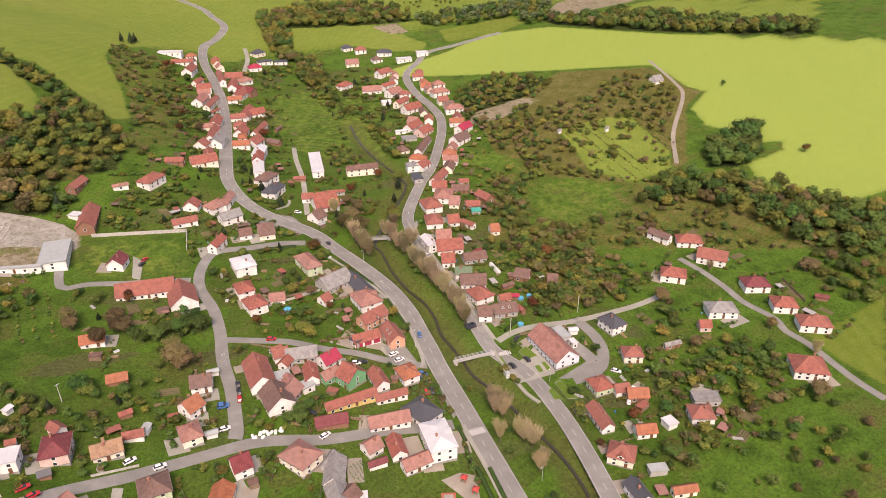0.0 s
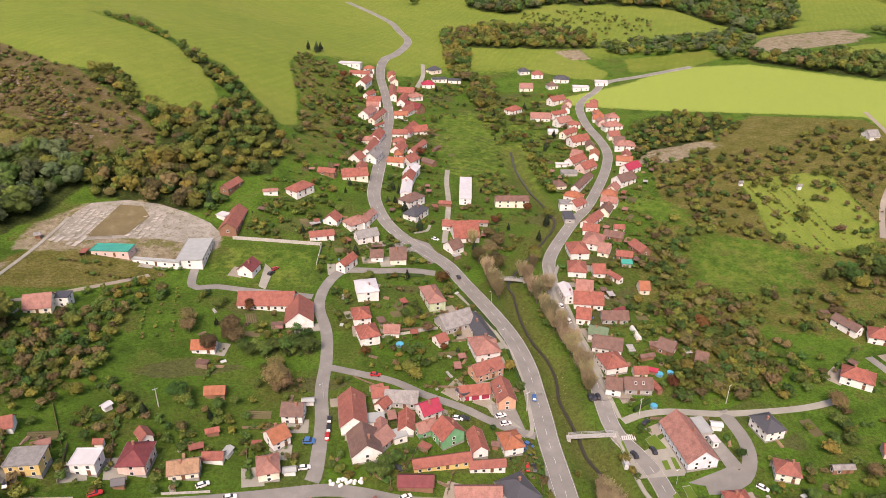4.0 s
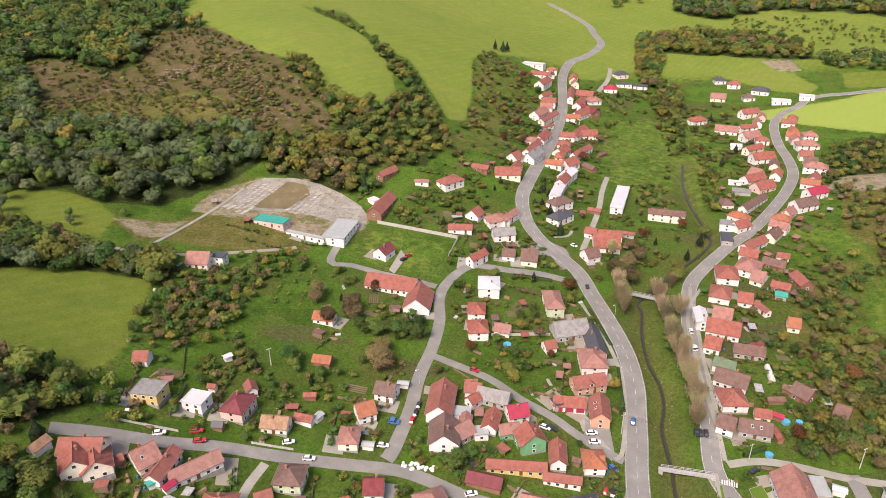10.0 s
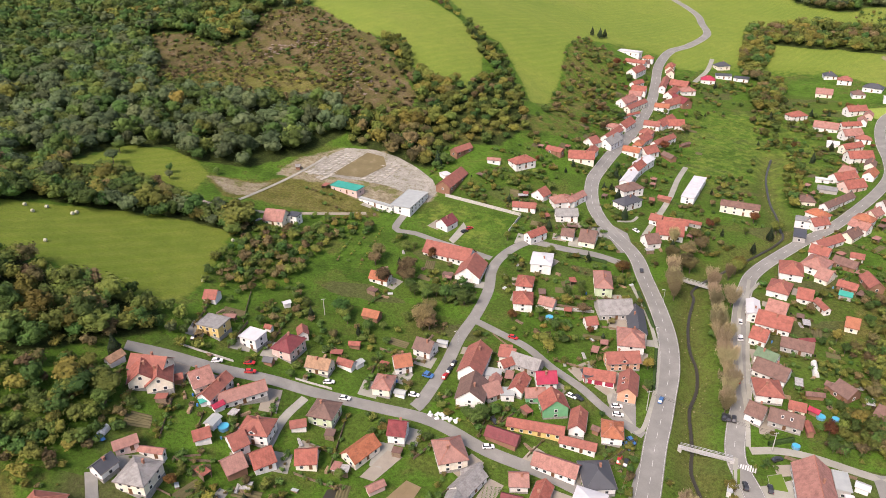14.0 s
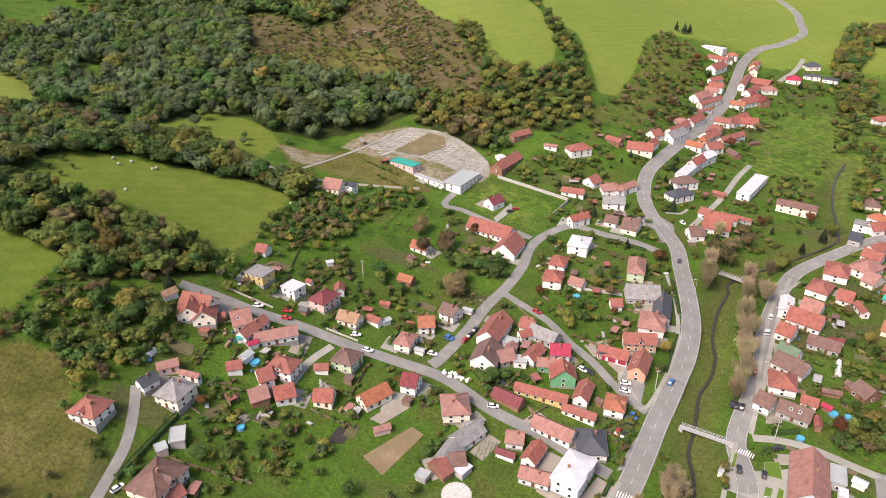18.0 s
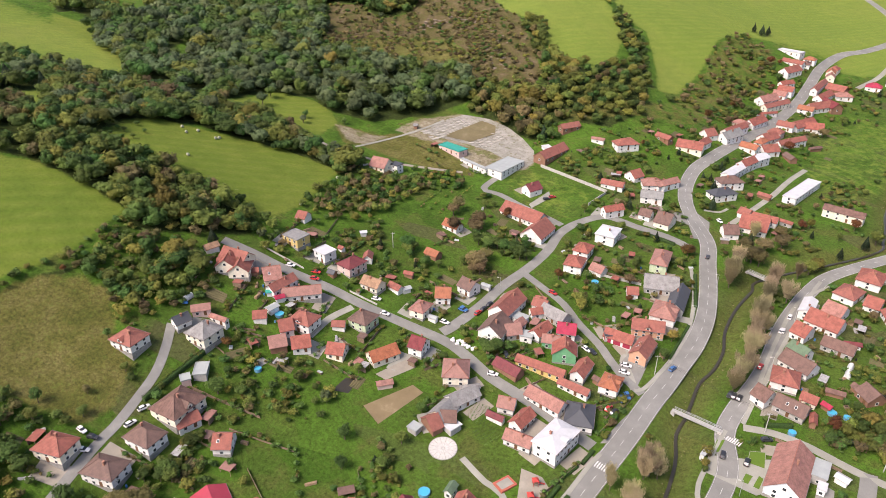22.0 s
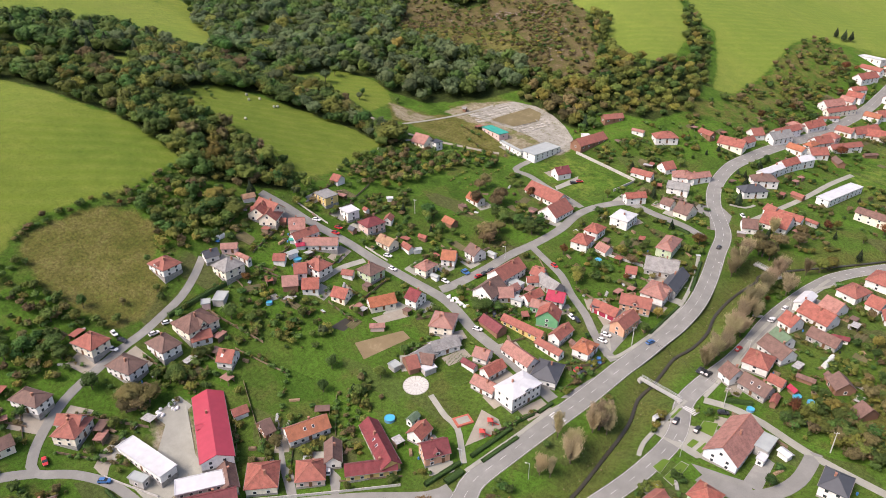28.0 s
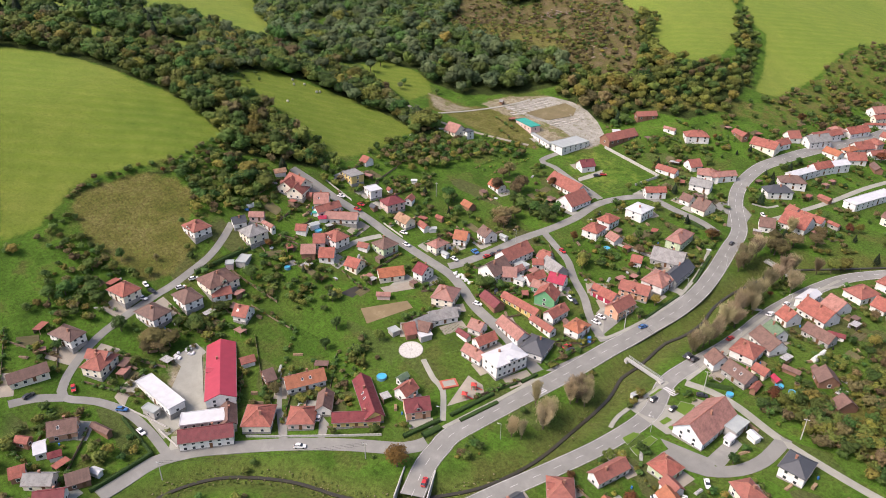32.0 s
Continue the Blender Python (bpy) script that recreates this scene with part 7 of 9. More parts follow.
CAR_BODY = {k: mesh_of("body", loft(((-2.1, 0.74, 0.35, 0.78), (-1.9, 0.85, 0.25, 0.95), (-0.8, 0.87, 0.22, 0.95), (0.7, 0.87, 0.22, 0.92), (1.7, 0.84, 0.25, 0.8), (2.1, 0.7, 0.35, 0.65))), m) for k, m in CAR_PAINT.items()}
CAR_ROOF = {k: mesh_of("roof", loft(((-1.45, 0.62, 1.38, 1.44), (-0.6, 0.66, 1.4, 1.5), (0.25, 0.64, 1.38, 1.46))), m) for k, m in CAR_PAINT.items()}
CABIN = mesh_of("cabin_glass", loft(((-1.95, 0.72, 0.9, 0.97), (-1.45, 0.7, 0.9, 1.41), (0.25, 0.7, 0.9, 1.42), (1.0, 0.74, 0.85, 0.95))), GLASS)
wheel_bm = bmesh.new()
bmesh.ops.create_cone(wheel_bm, cap_ends=True, segments=12, radius1=0.32, radius2=0.32, depth=0.22, matrix=pose(0, 0, 0, 90))
WHEEL = mesh_of("wheel", wheel_bm, RUBBER)
HEADLIGHT = mesh_of("headlight", boxed((-0.05, -0.16, -0.07, 0.05, 0.16, 0.07)), LAMP_GLASS)
TAILLIGHT = mesh_of("taillight", boxed((-0.05, -0.1, -0.1, 0.05, 0.1, 0.1)), TAIL)


def car(x, y, turn, colour):
    base = new("car")
    base.matrix_world = pose(x, y, float(smooth_ground(x, y)) + 0.14, 0, 0, turn)
    tagged(base, "small %s car parked or standing on the asphalt" % {"black": "dark"}.get(colour, colour), "car", "cars in the village")
    hang("body", CAR_BODY[colour], base)
    hang("roof", CAR_ROOF[colour], base)
    hang("cabin_glass", CABIN, base)
    for i in (-1.3, 1.3):
        for j in (-0.78, 0.78):
            hang("wheel", WHEEL, base).matrix_local = pose(i, j, 0.32)
    for j in (-0.5, 0.5):
        hang("headlight", HEADLIGHT, base).matrix_local = pose(2.03, j, 0.6)
        hang("taillight", TAILLIGHT, base).matrix_local = pose(-2.02, j * 1.2, 0.75)


def tube(bm, x, y, z0, z1, r0, r1, n=10):
    a = [bm.verts.new((x + r0 * math.cos(2 * math.pi * k / n), y + r0 * math.sin(2 * math.pi * k / n), z0)) for k in range(n)]
    b = [bm.verts.new((x + r1 * math.cos(2 * math.pi * k / n), y + r1 * math.sin(2 * math.pi * k / n), z1)) for k in range(n)]
    for k in range(n):
        bm.faces.new((a[k], a[(k + 1) % n], b[(k + 1) % n], b[k]))
    bm.faces.new(b)
    bm.faces.new(a[::-1])
    return bm


def utility_pole(x, y, h):
    base = new("utility_pole")
    base.matrix_world = pose(x, y, gz(x, y), 0, 0, 25)
    tagged(base, "tall grey concrete utility pole with a crossarm", "pole")
    part("shaft", tube(bmesh.new(), 0, 0, -0.4, h, 0.2, 0.12), CONCRETE, base)
    part("crossarm", boxed((-0.9, -0.06, h - 0.5, 0.9, 0.06, h - 0.36)), STEEL, base)
    for k in (-0.75, 0, 0.75):
        part("insulator", tube(bmesh.new(), k, 0, h - 0.36, h - 0.1, 0.06, 0.04, 6), FRAME, base)


def wires(x0, y0, h0, x1, y1, h1):
    """Three sagging wires of one span."""
    base = new("power_line")
    tagged(base, "thin dark power wires sagging between two poles", "power line")
    d = np.array([x1 - x0, y1 - y0])
    side = np.array([-d[1], d[0]]) / np.linalg.norm(d)
    z0, z1 = gz(x0, y0) + h0, gz(x1, y1) + h1
    for off in (-0.7, 0, 0.7):
        bm = bmesh.new()
        rows = []
        for t in np.linspace(0, 1, 13):
            x, y = np.array([x0, y0]) + d * t + side * off
            z = z0 + (z1 - z0) * t - 4 * 1.1 * t * (1 - t)
            rows.append([bm.verts.new((x + side[0] * a, y + side[1] * a, z + c)) for a, c in ((-0.025, -0.015), (0.025, -0.015), (0, 0.03))])
        for a, c in zip(rows, rows[1:]):
            for k in range(3):
                bm.faces.new((a[k], a[(k + 1) % 3], c[(k + 1) % 3], c[k]))
        part("wire", bm, RUBBER, base)


def street_lamp(x, y, h):
    base = new("street_lamp")
    base.matrix_world = pose(x, y, gz(x, y), 0, 0, 200)
    tagged(base, "slim pale grey street lamp with a short arm", "lamp")
    part("mast", tube(bmesh.new(), 0, 0, -0.3, h, 0.1, 0.06, 8), STEEL, base)
    part("arm", boxed((-0.05, -0.05, h - 0.12, 1.2, 0.05, h - 0.02)), STEEL, base)
    part("head", boxed((0.8, -0.15, h - 0.2, 1.5, 0.15, h - 0.122)), LAMP_GLASS, base)


POOL_WATER = paint("pool_water", (0.05, 0.38, 0.55))
LINER = plain("pool_liner", (0.12, 0.30, 0.45), 0.5)


def pool(x, y, r):
    base = new("pool")
    base.matrix_world = pose(x, y, gz(x, y))
    tagged(base, "round blue above-ground garden pool on grass", "pool")
    bm = bmesh.new()
    loops = []
    for rad, z in ((r, -0.3), (r, 1.0), (r - 0.12, 1.0), (r - 0.12, 0.7)):
        loops.append([bm.verts.new((rad * math.cos(k * math.pi / 12), rad * math.sin(k * math.pi / 12), z)) for k in range(24)])
    for a, b in zip(loops, loops[1:]):
        for k in range(24):
            bm.faces.new((a[k], a[(k + 1) % 24], b[(k + 1) % 24], b[k]))
    part("rim", bm, LINER, base)
    part("water", tube(bmesh.new(), 0, 0, 0.2, 0.82, r - 0.125, r - 0.125, 24), POOL_WATER, base)


FILM = plain("greenhouse_film", (0.62, 0.64, 0.62), 0.35)


def greenhouse(x0, y0, x1, y1, width):
    l = math.hypot(x1 - x0, y1 - y0)
    bm = bmesh.new()
    ends = []
    for x in (-l / 2, l / 2):
        ends.append([bm.verts.new((x, width / 2 * math.cos(k * math.pi / 8), 2.0 * math.sin(k * math.pi / 8) - 0.1)) for k in range(9)])
    for k in range(8):
        bm.faces.new((ends[0][k], ends[0][k + 1], ends[1][k + 1], ends[1][k]))
    bm.faces.new(ends[0])
    bm.faces.new(ends[1][::-1])
    ob = link("greenhouse", bm, FILM)
    ob.matrix_world = pose((x0 + x1) / 2, (y0 + y1) / 2, gz((x0 + x1) / 2, (y0 + y1) / 2), 0, 0, math.degrees(math.atan2(y1 - y0, x1 - x0)))
    tagged(ob, "rounded pale film greenhouse in a vegetable garden", "greenhouse")


TARP = plain("blue_tarpaulin", (0.05, 0.20, 0.5), 0.5)
STRAW = plain("wrapped_hay", (0.40, 0.41, 0.30), 0.7)
WRAP = plain("white_wrap", (0.72, 0.72, 0.72), 0.5)
PLAY_RED = plain("play_red", (0.5, 0.06, 0.05), 0.5)
COURT = plain("red_rubber", (0.42, 0.12, 0.08), 0.9)


def tarp_cover(x, y, size):
    ob = link("tarpaulin", tube(bmesh.new(), 0, 0, -0.1, 1.3, size / 2, size / 3.4, 9), TARP)
    ob.matrix_world = pose(x, y, gz(x, y)) @ Matrix.Diagonal((1.6, 0.8, 1, 1))
    tagged(ob, "pile under a bright blue tarpaulin in the grass", "pile")


def hay_bale(x, y, turn):
    bm = bmesh.new()
    bmesh.ops.create_cone(bm, cap_ends=True, segments=16, radius1=0.75, radius2=0.75, depth=1.3, matrix=pose(0, 0, 0, 90))
    bmesh.ops.bevel(bm, geom=[e for e in bm.edges if len(e.link_faces) == 2 and e.calc_face_angle(0) > 1], offset=0.12, segments=2, affect="EDGES")
    ob = link("hay_bale", bm, STRAW)
    ob.matrix_world = pose(x, y, gz(x, y) + 0.72, 0, 0, turn)
    tagged(ob, "round pale wrapped hay bale lying on the meadow", "hay bale", "bales on the meadow")


bag_bm = bmesh.new()
bmesh.ops.create_icosphere(bag_bm, subdivisions=2, radius=0.62)
for v in bag_bm.verts:
    v.co *= 1 + 0.18 * noise.noise(v.co * 3)
    v.co.z = max(v.co.z, -0.45)
BAG = mesh_of("white_bag", bag_bm, WRAP)


def white_bales(x, y):
    """A handful of filled white bags lying together."""
    for k in range(8):
        px, py = x + rng.uniform(-2.0, 2.0), y + rng.uniform(-1.3, 1.3)
        ob = hang("white_bag", BAG)
        ob.matrix_world = pose(px, py, gz(px, py) + 0.35, rng.uniform(-12, 12), rng.uniform(-12, 12), rng.uniform(0, 360)) @ Matrix.Diagonal((*rng.uniform(0.75, 1.25, 3), 1))
        tagged(ob, "bulging white sack lying on the verge", "sack", "white sacks by the street")


def round_pad(x, y, r):
    ring = [(x + r * math.cos(k), y + r * math.sin(k)) for k in np.arange(0, 6.28, 0.3)]
    base = new("round_terrace")
    fall_x = math.degrees(math.atan2(gz(x + r, y) - gz(x - r, y), 2 * r))
    fall_y = math.degrees(math.atan2(gz(x, y + r) - gz(x, y - r), 2 * r))
    base.matrix_world = pose(x, y, sum(gz(*p) for p in ring) / len(ring) + 0.1, fall_y, -fall_x, 0) @ pose(0, 0, 0, 0, 0, 12)
    tagged(base, "round pale concrete terrace of wedge slabs in the park", "terrace")
    part("kerb", tube(bmesh.new(), 0, 0, -2.5, 0.08, r, r, 48), PAVING, base)
    bm = bmesh.new()
    arc = [(0.7, 0.03)] + [((r - 0.25) * math.cos(k), (r - 0.25) * math.sin(k)) for k in np.linspace(0.02, math.pi / 6 - 0.02, 6)] + [(0.62, 0.33)]
    low, top = [bm.verts.new((*p, 0.0)) for p in arc], [bm.verts.new((*p, 0.13)) for p in arc]
    bm.faces.new(top)
    for k in range(len(arc)):
        n = (k + 1) % len(arc)
        bm.faces.new((low[k], low[n], top[n], top[k]))
    slab = part("wedge_slab", bm, PALE_SLAB, base)
    for k in range(1, 12):
        more = hang("wedge_slab", slab.data, base)
        more.matrix_local = pose(0, 0, 0, 0, 0, 30 * k)
    part("hub", tube(bmesh.new(), 0, 0, 0.0, 0.14, 0.6, 0.6, 16), CONCRETE, base)


def rubber_court(x, y, r):
    base = new("play_court")
    base.matrix_world = pose(x, y, max(gz(x + i, y + j) for i in (-3, 0, 3) for j in (-3, 0, 3)), 0, 0, 62)
    tagged(base, "small red-edged play court with white markings", "play court")
    part("slab", boxed((-3.2, -2.4, -1.5, 3.2, 2.4, 0.1)), COURT, base)
    part("inlay", boxed((-2.4, -1.6, 0.102, 2.4, 1.6, 0.12)), PAVING, base)


def play_frame(x, y):
    base = new("climbing_frame")
    base.matrix_world = pose(x, y, gz(x, y), 0, 0, 35)
    tagged(base, "red climbing frame with a slide on gravel", "climbing frame")
    for i in (-0.8, 0.8):
        for j in (-0.8, 0.8):
            part("post", tube(bmesh.new(), i, j, -0.3, 2.4, 0.07, 0.07, 8), PLAY_RED, base)
    part("platform", boxed((-0.9, -0.9, 1.2, 0.9, 0.9, 1.3)), WOOD, base)
    bm = bmesh.new()
    v = [bm.verts.new(c) for c in ((-1.1, -1.1, 2.4), (1.1, -1.1, 2.4), (1.1, 1.1, 2.4), (-1.1, 1.1, 2.4), (0, 0, 3.3))]
    for k in range(4):
        bm.faces.new((v[k], v[(k + 1) % 4], v[4]))
    bm.faces.new(v[3::-1])
    part("roof", bm, PLAY_RED, base)
    bm = bmesh.new()
    v = [bm.verts.new(c) for c in ((0.9, -0.3, 1.25), (0.9, 0.3, 1.25), (3.2, 0.3, 0.2), (3.2, -0.3, 0.2), (0.9, -0.3, 1.15), (0.9, 0.3, 1.15), (3.2, 0.3, 0.1), (3.2, -0.3, 0.1))]
    for f in ((0, 3, 2, 1), (4, 5, 6, 7), (0, 1, 5, 4), (1, 2, 6, 5), (2, 3, 7, 6), (3, 0, 4, 7)):
        bm.faces.new([v[i] for i in f])
    part("slide", bm, PLAY_RED, base)


def bus_shelter(x, y, turn):
    base = new("bus_shelter")
    base.matrix_world = pose(x, y, float(smooth_ground(x, y)) + 0.1, 0, 0, turn)
    tagged(base, "small grey bus shelter beside the road", "bus shelter")
    part("roof", boxed((-2.1, -0.9, 2.4, 2.1, 0.9, 2.55)), STEEL, base)
    part("back_panel", boxed((-2.0, 0.72, 0.0, 2.0, 0.8, 2.4)), FILM, base)
    for i in (-2.0, 1.92):
        part("side_panel", boxed((i, -0.6, 0.0, i + 0.08, 0.718, 2.4)), FILM, base)
    part("bench", boxed((-1.6, 0.25, 0.4, 1.6, 0.6, 0.48)), WOOD, base)


def vegetable_rows(x0, y0, x1, y1):
    """Six rows of low plants side by side."""
    l = math.hypot(x1 - x0, y1 - y0)
    ux, uy = (x1 - x0) / l, (y1 - y0) / l
    base = new("vegetable_bed")
    tagged(base, "dark green rows of low garden plants", "garden bed")
    r = np.random.default_rng(int(l * 7))
    for k in range(6):
        n = int(l * 12)
        t, s = r.uniform(0, l, n), r.normal(0, 0.18, n) + k * 1.3
        x, y = x0 + ux * t - uy * s, y0 + uy * t + ux * s
        c = np.stack([x, y, ground_at(x, y) + r.uniform(0.05, 0.4, n)], -1)
        tagged(hang("foliage", quads_mesh("foliage", leaf_cards(r, c, np.array([[0, 0, 1.0]]).repeat(n, 0), 0.16), LEAF["green"]), base), kind="stuff")


yard([(52.3, 151.7), (55.5, 166.1), (63.2, 188.5), (67.0, 182.7), (59.7, 156.4)], ASPHALT)
yard([(43.8, 210.5), (48.9, 201.9), (56.2, 185.5), (54.1, 182.3), (45.7, 195.6)], PAVING)
yard([(47.5, 201.3), (56.0, 198.6), (55.8, 184.3), (46.1, 193.5)], ASPHALT)
yard([(102.3, 151.3), (114.5, 152.9), (120.5, 153.7), (124.2, 148.0), (115.8, 144.5), (105.5, 149.2)], ASPHALT)
yard([(118.5, 151.8), (119.8, 169.0), (124.4, 166.8), (124.5, 151.6)], ASPHALT)
yard([(86.5, 157.3), (86.3, 165.6), (99.0, 169.8), (110.5, 175.1), (110.4, 161.6), (102.9, 154.5)], PAVING)
yard([(31.6, 323.6), (45.3, 321.5), (50.6, 308.8), (57.7, 311.4), (54.4, 330.6), (41.3, 341.0)], ASPHALT)
yard([(-31.8, 315.7), (-28.4, 308.8), (-32.8, 292.5), (-35.8, 295.6)], PAVING)
yard([(-35.3, 30.0), (-38.4, 40.3), (-50.1, 52.7), (-52.3, 62.2), (-31.5, 51.1), (-19.3, 48.1), (-22.7, 36.5), (-21.4, 30.1)], PAVING)
yard([(-50.2, 25.7), (-54.5, 32.0), (-53.7, 34.5), (-49.9, 32.0), (-43.2, 25.9)], GRAVEL)
yard([(-27.8, 124.3), (-17.8, 142.5), (-12.5, 141.2), (-18.7, 120.2)], SOIL)
yard([(-32.6, 139.4), (-26.9, 152.5), (-21.4, 151.1), (-27.7, 139.1)], GRAVEL)
yard([(-23.1, 80.2), (-5.6, 67.5), (-0.5, 67.3), (10.8, 59.6), (8.9, 57.7), (-6.6, 66.5)], ASPHALT)
yard([(6.6, 76.6), (13.6, 75.6), (19.4, 68.8), (17.9, 67.4)], ASPHALT)
yard([(-65.8, 175.2), (-64.3, 179.1), (-63.5, 173.2), (-65.0, 172.0)], PAVING)
yard([(38.5, 110.5), (33.0, 128.0), (40.5, 128.0), (44.6, 124.5)], GRAVEL)
yard([(-71.6, 115.8), (-70.6, 120.2), (-67.4, 120.3), (-68.2, 116.2)], PAVING)
footway([(55.9, 278.3), (61.8, 256.3), (65.1, 232.1), (64.1, 212.1), (61.3, 196.8), (58.2, 185.5), (55.3, 183.0)])
footway([(45.1, 102.0), (47.1, 111.7), (50.1, 127.0), (52.0, 139.1), (53.9, 147.2)])
footway([(111.1, 298.2), (107.9, 282.7), (105.4, 263.8), (101.5, 239.1), (99.3, 222.6), (97.8, 210.0)])
footway([(96.6, 218.2), (95.8, 200.2), (94.1, 185.5)])
footway([(89.2, 179.8), (87.3, 166.5), (85.8, 150.9), (87.1, 143.8)])
footway([(48.9, 342.7), (56.8, 344.9), (60.0, 351.5)])
footway([(116.4, 297.5), (106.3, 281.0), (101.7, 264.7), (98.8, 242.3), (97.1, 225.3), (96.2, 210.5)])
island([(92.9, 142.1), (94.1, 147.5), (96.2, 148.3), (96.0, 140.7)])
island([(97.6, 139.8), (99.4, 150.0), (102.0, 149.8), (101.3, 138.1)])
island([(97.9, 158.5), (98.6, 162.6), (100.8, 162.5), (99.9, 158.2)])
island([(98.4, 167.9), (98.4, 173.4), (103.0, 175.0), (103.7, 167.5)])
island([(86.9, 167.3), (87.5, 173.9), (89.9, 174.9), (89.0, 168.4)])
island([(101.5, 157.9), (102.6, 163.4), (104.0, 162.7), (103.3, 157.4)])
pond([(-41.3, 123.8), (-40.7, 131.7), (-36.4, 133.5), (-35.5, 126.0)])
bus_shelter(85.0, 163.7, 75)
crossing(90.1, 176.8, 95.3, 175.3, 3.5)
crossing(53.6, 142.4, 59.6, 141.7, 3.5)
footbridge(71.3, 180.7, 87.2, 177.8, 1.7)
footbridge(80.2, 290.4, 92.1, 285.3, 1.6)
garden_wall(-46.9, 339.6, -2.8, 331.0, 0.3, 1.8)
garden_wall(-2.8, 331.0, -7.3, 312.2, 0.3, 1.5)
garden_wall(13.5, 248.0, 39.0, 251.3, 0.3, 1.2)
garden_wall(-2.7, 51.4, 31.7, 84.8, 0.2, 1)
garden_wall(-25.9, 30.7, -14.4, 31.9, 0.2, 1.1)
garden_wall(-44.4, 26.1, -25.8, 33.3, 0.2, 0.9)
garden_wall(-110.0, 167.9, -90.2, 170.1, 0.2, 0.9)
garden_wall(-67.5, 172.3, -53.7, 172.7, 0.15, 0.9)
fence(-95.0, 175.6, -95.8, 193.3, 1.4)
fence(-97.4, 192.7, -104.1, 213.8, 1.2)
fence(37.9, 252.1, 21.1, 251.9, 1.4)
fence(-102.2, 113.2, -81.6, 112.0, 1.2)
fence(-44.0, 81.6, -9.1, 64.0, 1.2)
fence(14.6, 74.0, 29.8, 87.8, 1.0)
fence(239.9, 150.1, 231.8, 131.8, 1.4)
fence(91.1, 112.6, 103.5, 110.0, 1.2)
fence(105.2, 182.3, 125.8, 175.8, 1.6)
fence(-2.0, 223.8, 25.5, 200.3, 1.1)
hedge(43.0, 108.0, 46.6, 127.0, 1.5, 1.1)
hedge(47.2, 108.5, 50.6, 125.0, 1.5, 0.7)
hedge(46.0, 130.0, 49.0, 138.0, 1.3, 0.9)
hedge(50.0, 139.5, 51.4, 147.0, 1.3, 0.9)
hedge(38.1, 89.4, 41.8, 103.5, 1.5, 1.3)
hedge(42.9, 94.2, 44.3, 101.1, 2.5, 1.2)
hedge(25.0, 298.7, 43.8, 296.5, 1.6, 1.3)
hedge(-15.3, 2.5, -17.7, 24.3, 1.2, 1.4)
hedge(-17.5, 24.1, -39.3, 23.7, 1.0, 1.2)
hedge(64.8, 232.0, 62.7, 206.6, 1.2, 0.7)
hedge(58.5, 274.3, 64.5, 246.8, 1.6, 0.6)
hedge(-86.8, 109.8, -88.0, 80.2, 1.4, 1.8)
hedge(100.9, 187.6, 109.7, 191.0, 1, 1.8)
round_pad(6.2, 122.6, 5.0)
rubber_court(30.9, 119.5, 4.2)
play_frame(39.6, 124.0)
play_frame(40.4, 118.0)
pool(20.1, 241.8, 1.7)
pool(121.4, 204.2, 1.6)
pool(126.2, 203.8, 1.3)
pool(109.9, 188.1, 1.4)
pool(-79.4, 140.8, 1.9)
pool(9.6, 104.0, 2.0)
pool(-68.0, 114.6, 1.4)
greenhouse(126.2, 236.6, 125.0, 227.4, 2.4)
greenhouse(-108.3, 120.1, -108.2, 123.9, 2.2)
tarp_cover(-108.1, 119.5, 2.7)
utility_pole(101.5, 184.5, 9)
utility_pole(59.8, 195.6, 9)
utility_pole(137.7, 182.0, 9)
utility_pole(-6.4, 22.0, 8)
utility_pole(35.6, 74.3, 7)
utility_pole(-71.8, 213.8, 8)
street_lamp(103.6, 258.2, 7)
street_lamp(99.0, 218.7, 7)
street_lamp(63.3, 111.8, 7)
street_lamp(42.4, 103.3, 7)
street_lamp(69.5, 268.1, 7)
street_lamp(65.5, 237.7, 7)
street_lamp(98.2, 152.0, 7)
street_lamp(-14.7, 213.2, 7)
car(65.2, 201.5, 71, "blue")
car(87.4, 197.9, -99, "black")
car(99.5, 247.4, 79, "white")
car(95.1, 219.3, 80, "red")
car(100.1, 247.8, 87, "white")
car(101.6, 260.0, 84, "white")
car(88.8, 197.9, 86, "black")
car(90.5, 167.3, 91, "black")
car(52.1, 167.9, 78, "black")
car(49.9, 168.7, 79, "red")
car(6.6, 223.6, -20, "red")
car(-22.2, 191.1, -12, "blue")
car(-14.0, 201.0, 82, "black")
car(-15.7, 192.9, 80, "red")
car(5.8, 162.8, 15, "white")
car(-14.8, 196.6, 82, "black")
car(52.6, 175.6, -56, "blue")
car(54.0, 178.4, -58, "blue")
car(32.2, 194.9, -27, "white")
car(34.8, 194.6, -29, "black")
car(5.8, 175.1, -51, "black")
car(48.9, 194.1, 6, "white")
car(49.4, 189.9, 0, "white")
car(-55.9, 175.4, 14, "white")
car(15.0, 62.0, 45, "white")
car(-29.0, 25.7, 5, "white")
car(-42.8, 25.2, 39, "blue")
car(-61.8, 16.1, -16, "red")
car(58.2, 80.3, 122, "red")
car(-66.8, 2.7, 103, "black")
car(8.7, 74.7, 132, "white")
car(102.6, 181.0, 29, "black")
car(98.2, 167.5, 86, "black")
car(90.8, 197.8, 79, "black")
car(122.2, 130.2, 108, "white")
car(124.2, 141.5, -53, "white")
car(115.9, 125.3, 43, "white")
car(118.5, 133.0, 61, "black")
car(-85.8, 78.2, 75, "white")
car(-84.7, 71.5, 82, "white")
